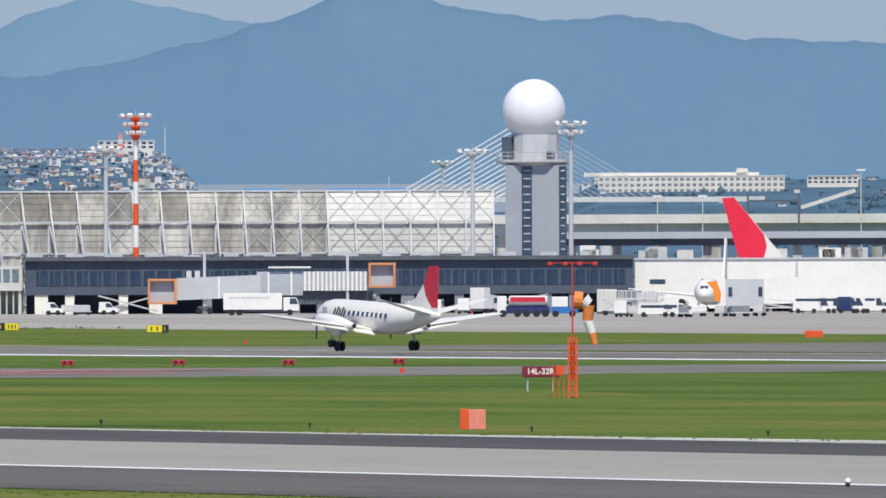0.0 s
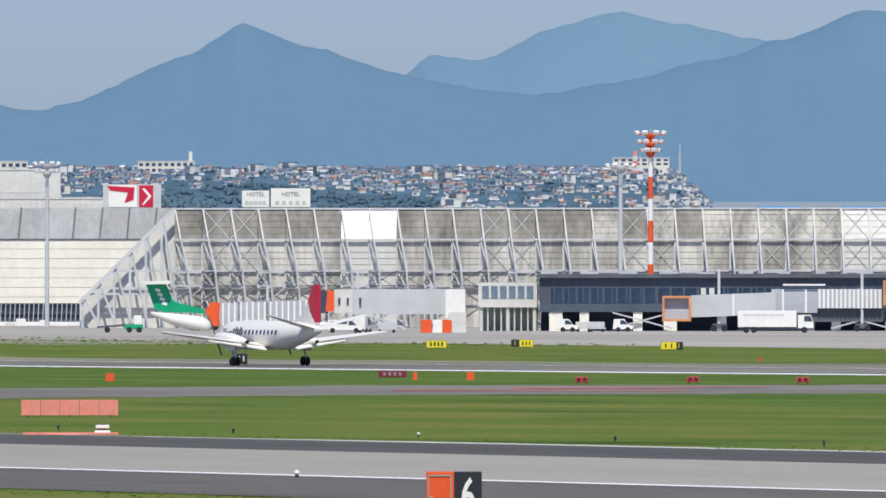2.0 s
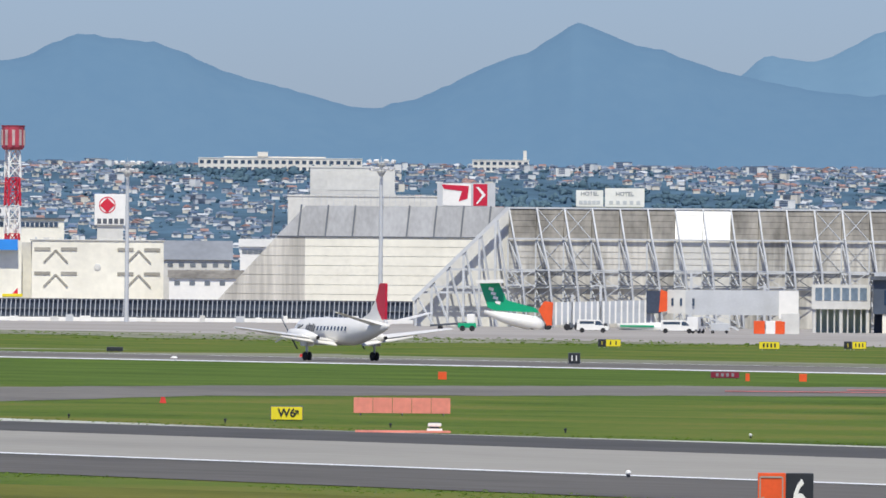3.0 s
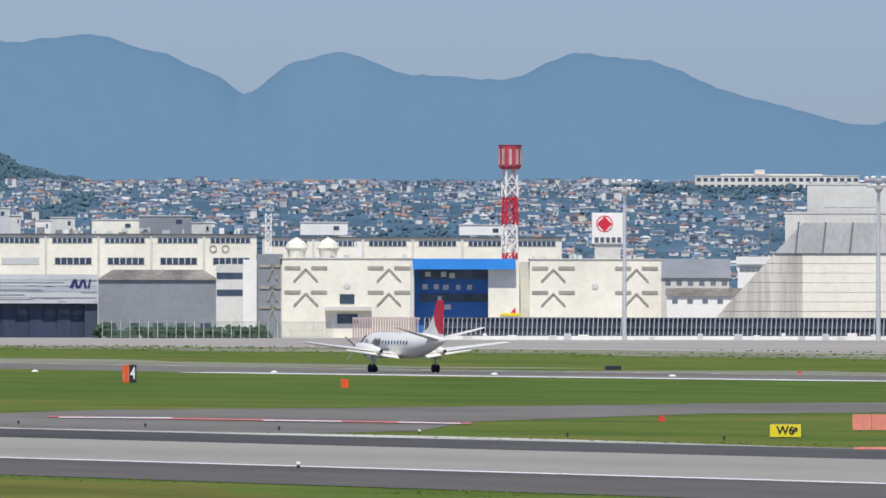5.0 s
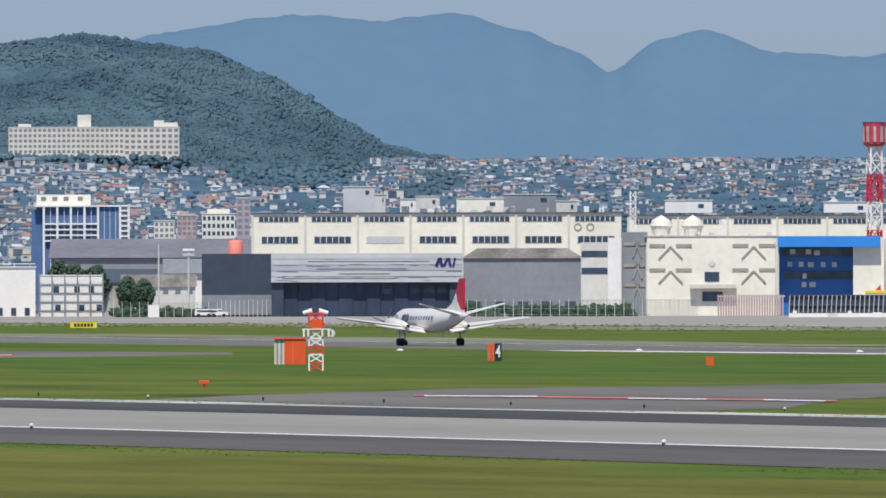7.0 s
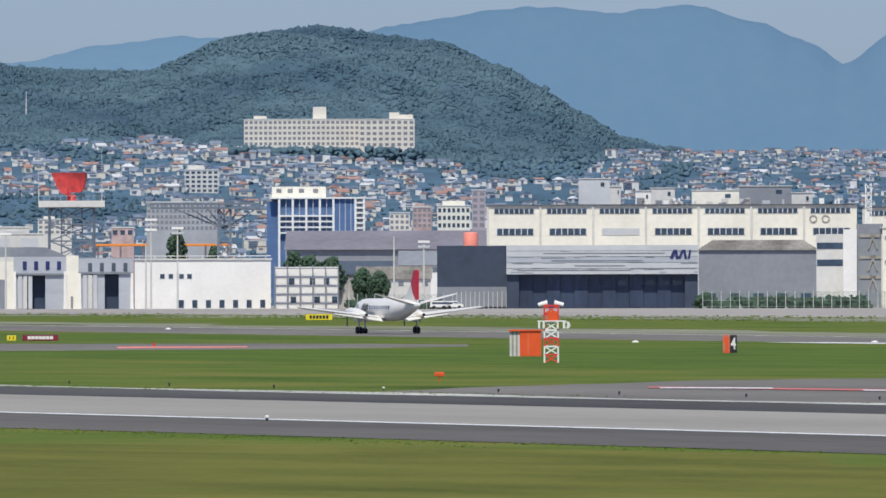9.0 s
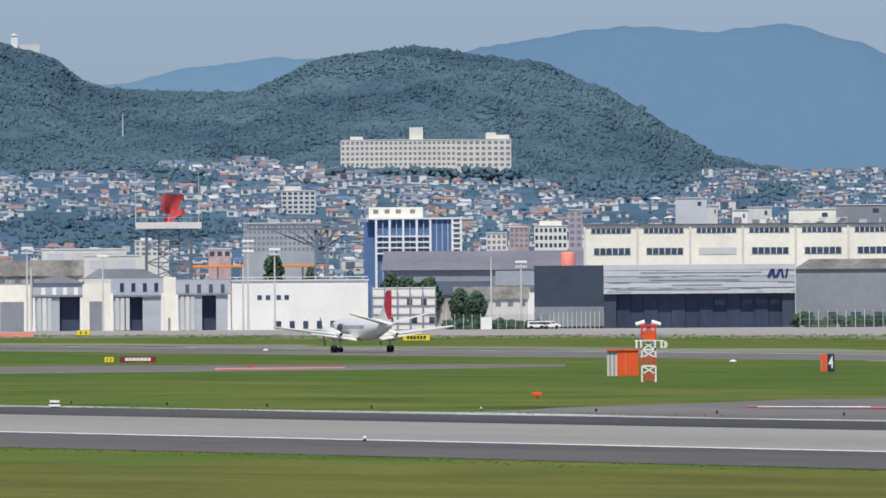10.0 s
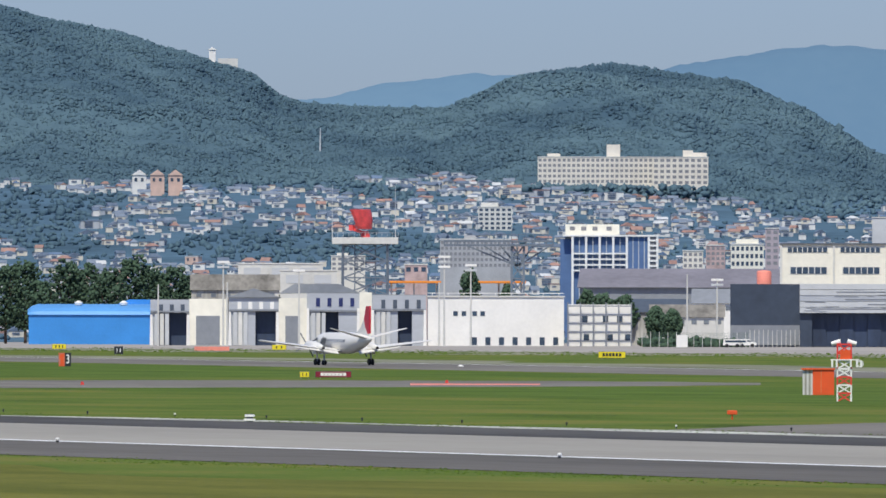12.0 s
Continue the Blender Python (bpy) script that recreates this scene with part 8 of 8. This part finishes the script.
        rod(b, (p[0], 0, p[1]), (q[0], 0, q[1]), r0, r1, 14)
        part("sock_section", b, mt, t)
    t = thing("control_box", site(206, 604), "orange control box on thin legs", "box")
    b = bmesh.new()
    box(b, -0.2, 0.2, -0.15, 0.15, 1.1, 1.55, None, 0.02)
    part("box", b, ORANGE, t)
    for x in (-0.3, -0.05, 0.2):
        b = bmesh.new()
        rod(b, (x, 0, 0), (x, 0, 1.6), 0.03, n=6)
        part("leg", b, ORANGE, t)
    # glide path hut and mast
    d = 985.0
    t = thing("equipment_hut", site(-3300, d), "orange equipment hut with a white striped side", "hut")
    k = d / K
    b = bmesh.new()
    box(b, -0.35, 1.35, 0, 2.2, 0, 2.05, None, 0.04)
    part("body", b, ORANGE, t)
    for i in range(5):
        b = bmesh.new()
        x = -1.15 + i * 0.16
        box(b, x, x + 0.159, 0.1, 2.1, 0, 2.0)
        part("striped_panel", b, (OFFW, BRACE)[i % 2], t)
    b = bmesh.new()
    box(b, -1.25, 1.42, -0.1, 2.3, 2.0, 2.12)
    part("roof", b, ORANGE, t)
    b = bmesh.new()
    box(b, 0.3, 0.34, -0.03, 0.02, 0.1, 1.95)
    part("door_seam", b, SALMOND, t)
    d = 905.0
    t = thing("marker_mast", site(-3252, d), "red and white lattice mast with white lamps", "mast")
    z = 0.0
    n = 7
    H = lev(36, d, -3252)
    for i in range(n):
        for sx in (-1, 1):
            b = bmesh.new()
            beam(b, (sx * 0.5, -0.4, H * i / n), (sx * 0.5, -0.4, H * (i + 1) / n), 0.12)
            part("mast_leg", b, WHITE if i in (0, 1, 3) else REDF, t)
            b = bmesh.new()
            beam(b, (sx * 0.5, 0.4, H * i / n), (sx * 0.5, 0.4, H * (i + 1) / n), 0.12)
            part("mast_leg", b, WHITE if i in (0, 1, 3) else REDF, t)
        b = bmesh.new()
        z0, z1 = H * i / n, H * (i + 1) / n
        beam(b, (-0.5, -0.4, z0), (0.5, -0.4, z1), 0.1)
        beam(b, (0.5, -0.4, z0), (-0.5, -0.4, z1), 0.1)
        beam(b, (-0.5, -0.4, z1), (0.5, -0.4, z1), 0.12)
        part("lattice_panel", b, WHITE if i in (1, 3, 4) else REDF, t)
    for x in (-0.6, 0.55):
        b = bmesh.new()
        lathe(b, [(-0.35, 0.16), (0.35, 0.2)], 10, pose(x, -0.2, H + 0.12, 0, 75 if x < 0 else -75, 0))
        part("lamp", b, WHITE, t)
    b = bmesh.new()
    box(b, -0.3, 0.45, -0.5, 0.2, H * 0.72, H * 0.9)
    part("cabinet", b, ORANGE, t)
    for x in (-0.95, -0.62, 0.4, 0.85, 1.15):
        b = bmesh.new()
        box(b, x, x + 0.14, -0.6, -0.5, H * 0.6, H * 0.72)
        part("rail_post", b, WHITE, t)
    b = bmesh.new()
    beam(b, (-1.0, -0.55, H * 0.73), (1.1, -0.55, H * 0.73), 0.08)
    part("handrail", b, WHITE, t)
    b = bmesh.new()
    lathe(b, [(-0.05, 0.26), (0.05, 0.26), (0.05, 0.16), (-0.05, 0.16)], 14, pose(1.15, -0.5, H * 0.66, 90, 0, 0), False)
    part("hoop", b, OFFW, t)


field()


def billboards():
    d = 2440.0
    k = d / K
    u0 = -1460
    t = thing("rooftop_billboard", site(u0, d), "white rooftop billboard with two red emblem panels", "sign")
    z0, z1 = lev(-164, d, u0), lev(-206, d, u0)
    b = bmesh.new()
    box(b, -52 * k, 51 * k, 0, 2.2, z0, z1)
    part("board", b, LGREY, t)
    for xa, xb, mt in ((-42, 8, WHITE), (12, 37, CRIMSON)):
        b = bmesh.new()
        box(b, xa * k, xb * k, -0.08, 0.02, z0 + 0.2, z1 - 0.2)
        part("panel", b, mt, t)
    b = bmesh.new()
    prism(b, [(-44 * k, z1 - 0.3), (4 * k, z1 - 0.6), (2 * k, z0 + 1.6), (-14 * k, z0 + 1.0), (-8 * k, z1 - 1.6), (-40 * k, z1 - 1.2)], -0.16, -0.09)
    part("emblem", b, CRIMSON, t)
    b = bmesh.new()
    prism(b, [(17 * k, z1 - 0.8), (22 * k, z1 - 0.8), (34 * k, (z0 + z1) / 2), (20 * k, z0 + 0.6), (17 * k, z0 + 0.6), (28 * k, (z0 + z1) / 2)], -0.16, -0.09)
    part("emblem", b, WHITE, t)
    b = bmesh.new()
    box(b, -48 * k, 48 * k, 0.4, 1.8, 0, z0)
    part("support", b, OFFW, t)
    b = bmesh.new()
    for i in range(22):
        x = (-290 + i * 11) * k
        rod(b, (x, 0.5, z0 - 0.2), (x, 0.5, z0 + 2.2), 0.05, n=5)
    beam(b, (-290 * k, 0.5, z0 + 2.2), (-60 * k, 0.5, z0 + 2.2), 0.07)
    part("railing", b, STEEL, t)
    d = 2700.0
    k = d / K
    u0 = -1206
    t = thing("hotel_sign", site(u0, d), "white rooftop hotel sign boards", "sign")
    z0, z1 = lev(-166, d, u0), lev(-199, d, u0)
    for xa, xb in ((-60, -12), (-9, 61)):
        b = bmesh.new()
        box(b, xa * k, xb * k, 0, 2, z0, z1 - (0.5 if xa < -20 else 0))
        part("board", b, WHITE, t)
        letters("lettering", "HOTEL", 1.25, MIDGREY, t, pose((xa + xb) / 2 * k, -0.05, z1 - 1.3), 0.03, 0.01)
        for i in range(5):
            b = bmesh.new()
            x = (xa + 5 + (xb - xa - 10) * (i + 0.5) / 5) * k
            box(b, x - 0.4, x + 0.4, -0.06, 0.02, z0 + 0.5, z0 + 1.3)
            part("lettering_bar", b, LGREY, t)
    b = bmesh.new()
    box(b, -58 * k, 58 * k, 0.3, 12, 0, z0)
    part("building", b, OFFW, t)
    # thin masts on the hill
    for u, d, v0, v1 in ((-491, 4200, -278, -235), (-4180, 4200, -345, -300), (-4405, 4350, -450, -400), (-95, 4200, -190, -160)):
        p = plan(u, d)
        zb = HC - v1 * d / K
        t = thing("radio_mast", pose(p.x, p.y, hill_z(u, d)), "thin pale radio mast on the hill", "mast", "hill masts")
        b = bmesh.new()
        rod(b, (0, 0, 0), (0, 0, HC - v0 * d / K - hill_z(u, d)), 0.5, 0.15, 6)
        part("pole", b, LGREY, t)
    p = plan(-570, 4100)
    t = thing("striped_mast", pose(p.x, p.y, hill_z(-570, 4100)), "red and white striped mast among the houses", "mast")
    for i in range(5):
        b = bmesh.new()
        zz = HC + 265 * 4100 / K - hill_z(-570, 4100)
        rod(b, (0, 0, zz * i / 5), (0, 0, zz * (i + 1) / 5), 1.4 - 0.15 * i, 1.25 - 0.15 * i, 6)
        part("mast_section", b, SALMON if i % 2 == 0 else OFFW, t)
    # three gabled houses on the slope
    for i, (x, mt) in enumerate(((246, 0), (278, 3), (310, 3))):
        u, d = x - 4746, 3960
        p = plan(u, d)
        k = d / K
        zb = HC + 244 * k
        t = thing("gabled_house", pose(p.x, p.y, zb, 0, 0, 90 - math.degrees(theta(u))), ("white", "pink", "pink")[i] + " gabled house on the slope", "house", "gabled houses")
        w = 25 * k
        b = bmesh.new()
        box(b, -w / 2, w / 2, 0, 5, -4, 18 * k)
        part("wall", b, WALLS[mt], t)
        b = bmesh.new()
        prism(b, [(-w / 2 - 0.3, 17 * k), (w / 2 + 0.3, 17 * k), (0, 27 * k)], -0.3, 5)
        part("roof", b, WALLS[mt], t)
        for xx in (-0.25, 0.2):
            b = bmesh.new()
            box(b, xx * w - 0.4, xx * w + 0.5, -0.08, 0.02, 6 * k, 12 * k)
            part("window", b, GLASS, t)
    # hilltop pavilion
    p = plan(375 - 4746, 4400)
    t = thing("hilltop_pavilion", pose(p.x, p.y, wood_z(375 - 4746, 4400), 0, 0, 70), "small white pavilion on the wooded ridge", "building")
    b = bmesh.new()
    box(b, -1.2, 1.2, -1, 1, 0, 4.6)
    part("wall", b, WHITE, t)
    b = bmesh.new()
    prism(b, [(-1.6, 4.6), (1.6, 4.6), (0, 5.8)], -1.3, 1.3)
    part("roof", b, WHITE, t)
    b = bmesh.new()
    box(b, 2, 9, -1, 1, -2, 1.6)
    part("terrace", b, OFFW, t)


billboards()


# ---------------------------------------------------------------- what moves
ROLL = [(0.0, -847.0), (0.5, -874.2), (1.0, -901.4), (1.5, -928.2), (2.0, -954.8), (2.5, -981.0), (3.0, -1007.0), (3.5, -1032.5), (4.5, -1081.0), (5.5, -1127.5), (6.0, -1149.5), (6.5, -1171.0), (7.0, -1192.0), (8.0, -1233.0), (9.0, -1273.0), (9.5, -1292.5), (10.0, -1312.0), (10.5, -1331.0), (11.0, -1349.5), (11.5, -1367.5), (12.0, -1385.0)]


def motions():
    rows = []
    for t, x in ROLL:
        s = max(0.0, 1 - t / 1.2)
        rows.append((t, pose(x, 483, gz(x) + 0.03 + 0.24 * s, 0, -2.2 * s, 180)))
    walk(plane, rows)
    for ob, m, axis in SPIN:
        walk(ob, [(0.1 * i, m @ (pose(0, 0, 0, 80 * i, 0, 0) if axis == "x" else pose(0, 0, 0, 0, 70 * i, 0))) for i in range(121)])
    for ob, m in TURNERS:
        walk(ob, [(0.5 * i, m @ pose(0, 0, 0, 0, 0, 45 * i + 62)) for i in range(25)])


motions()
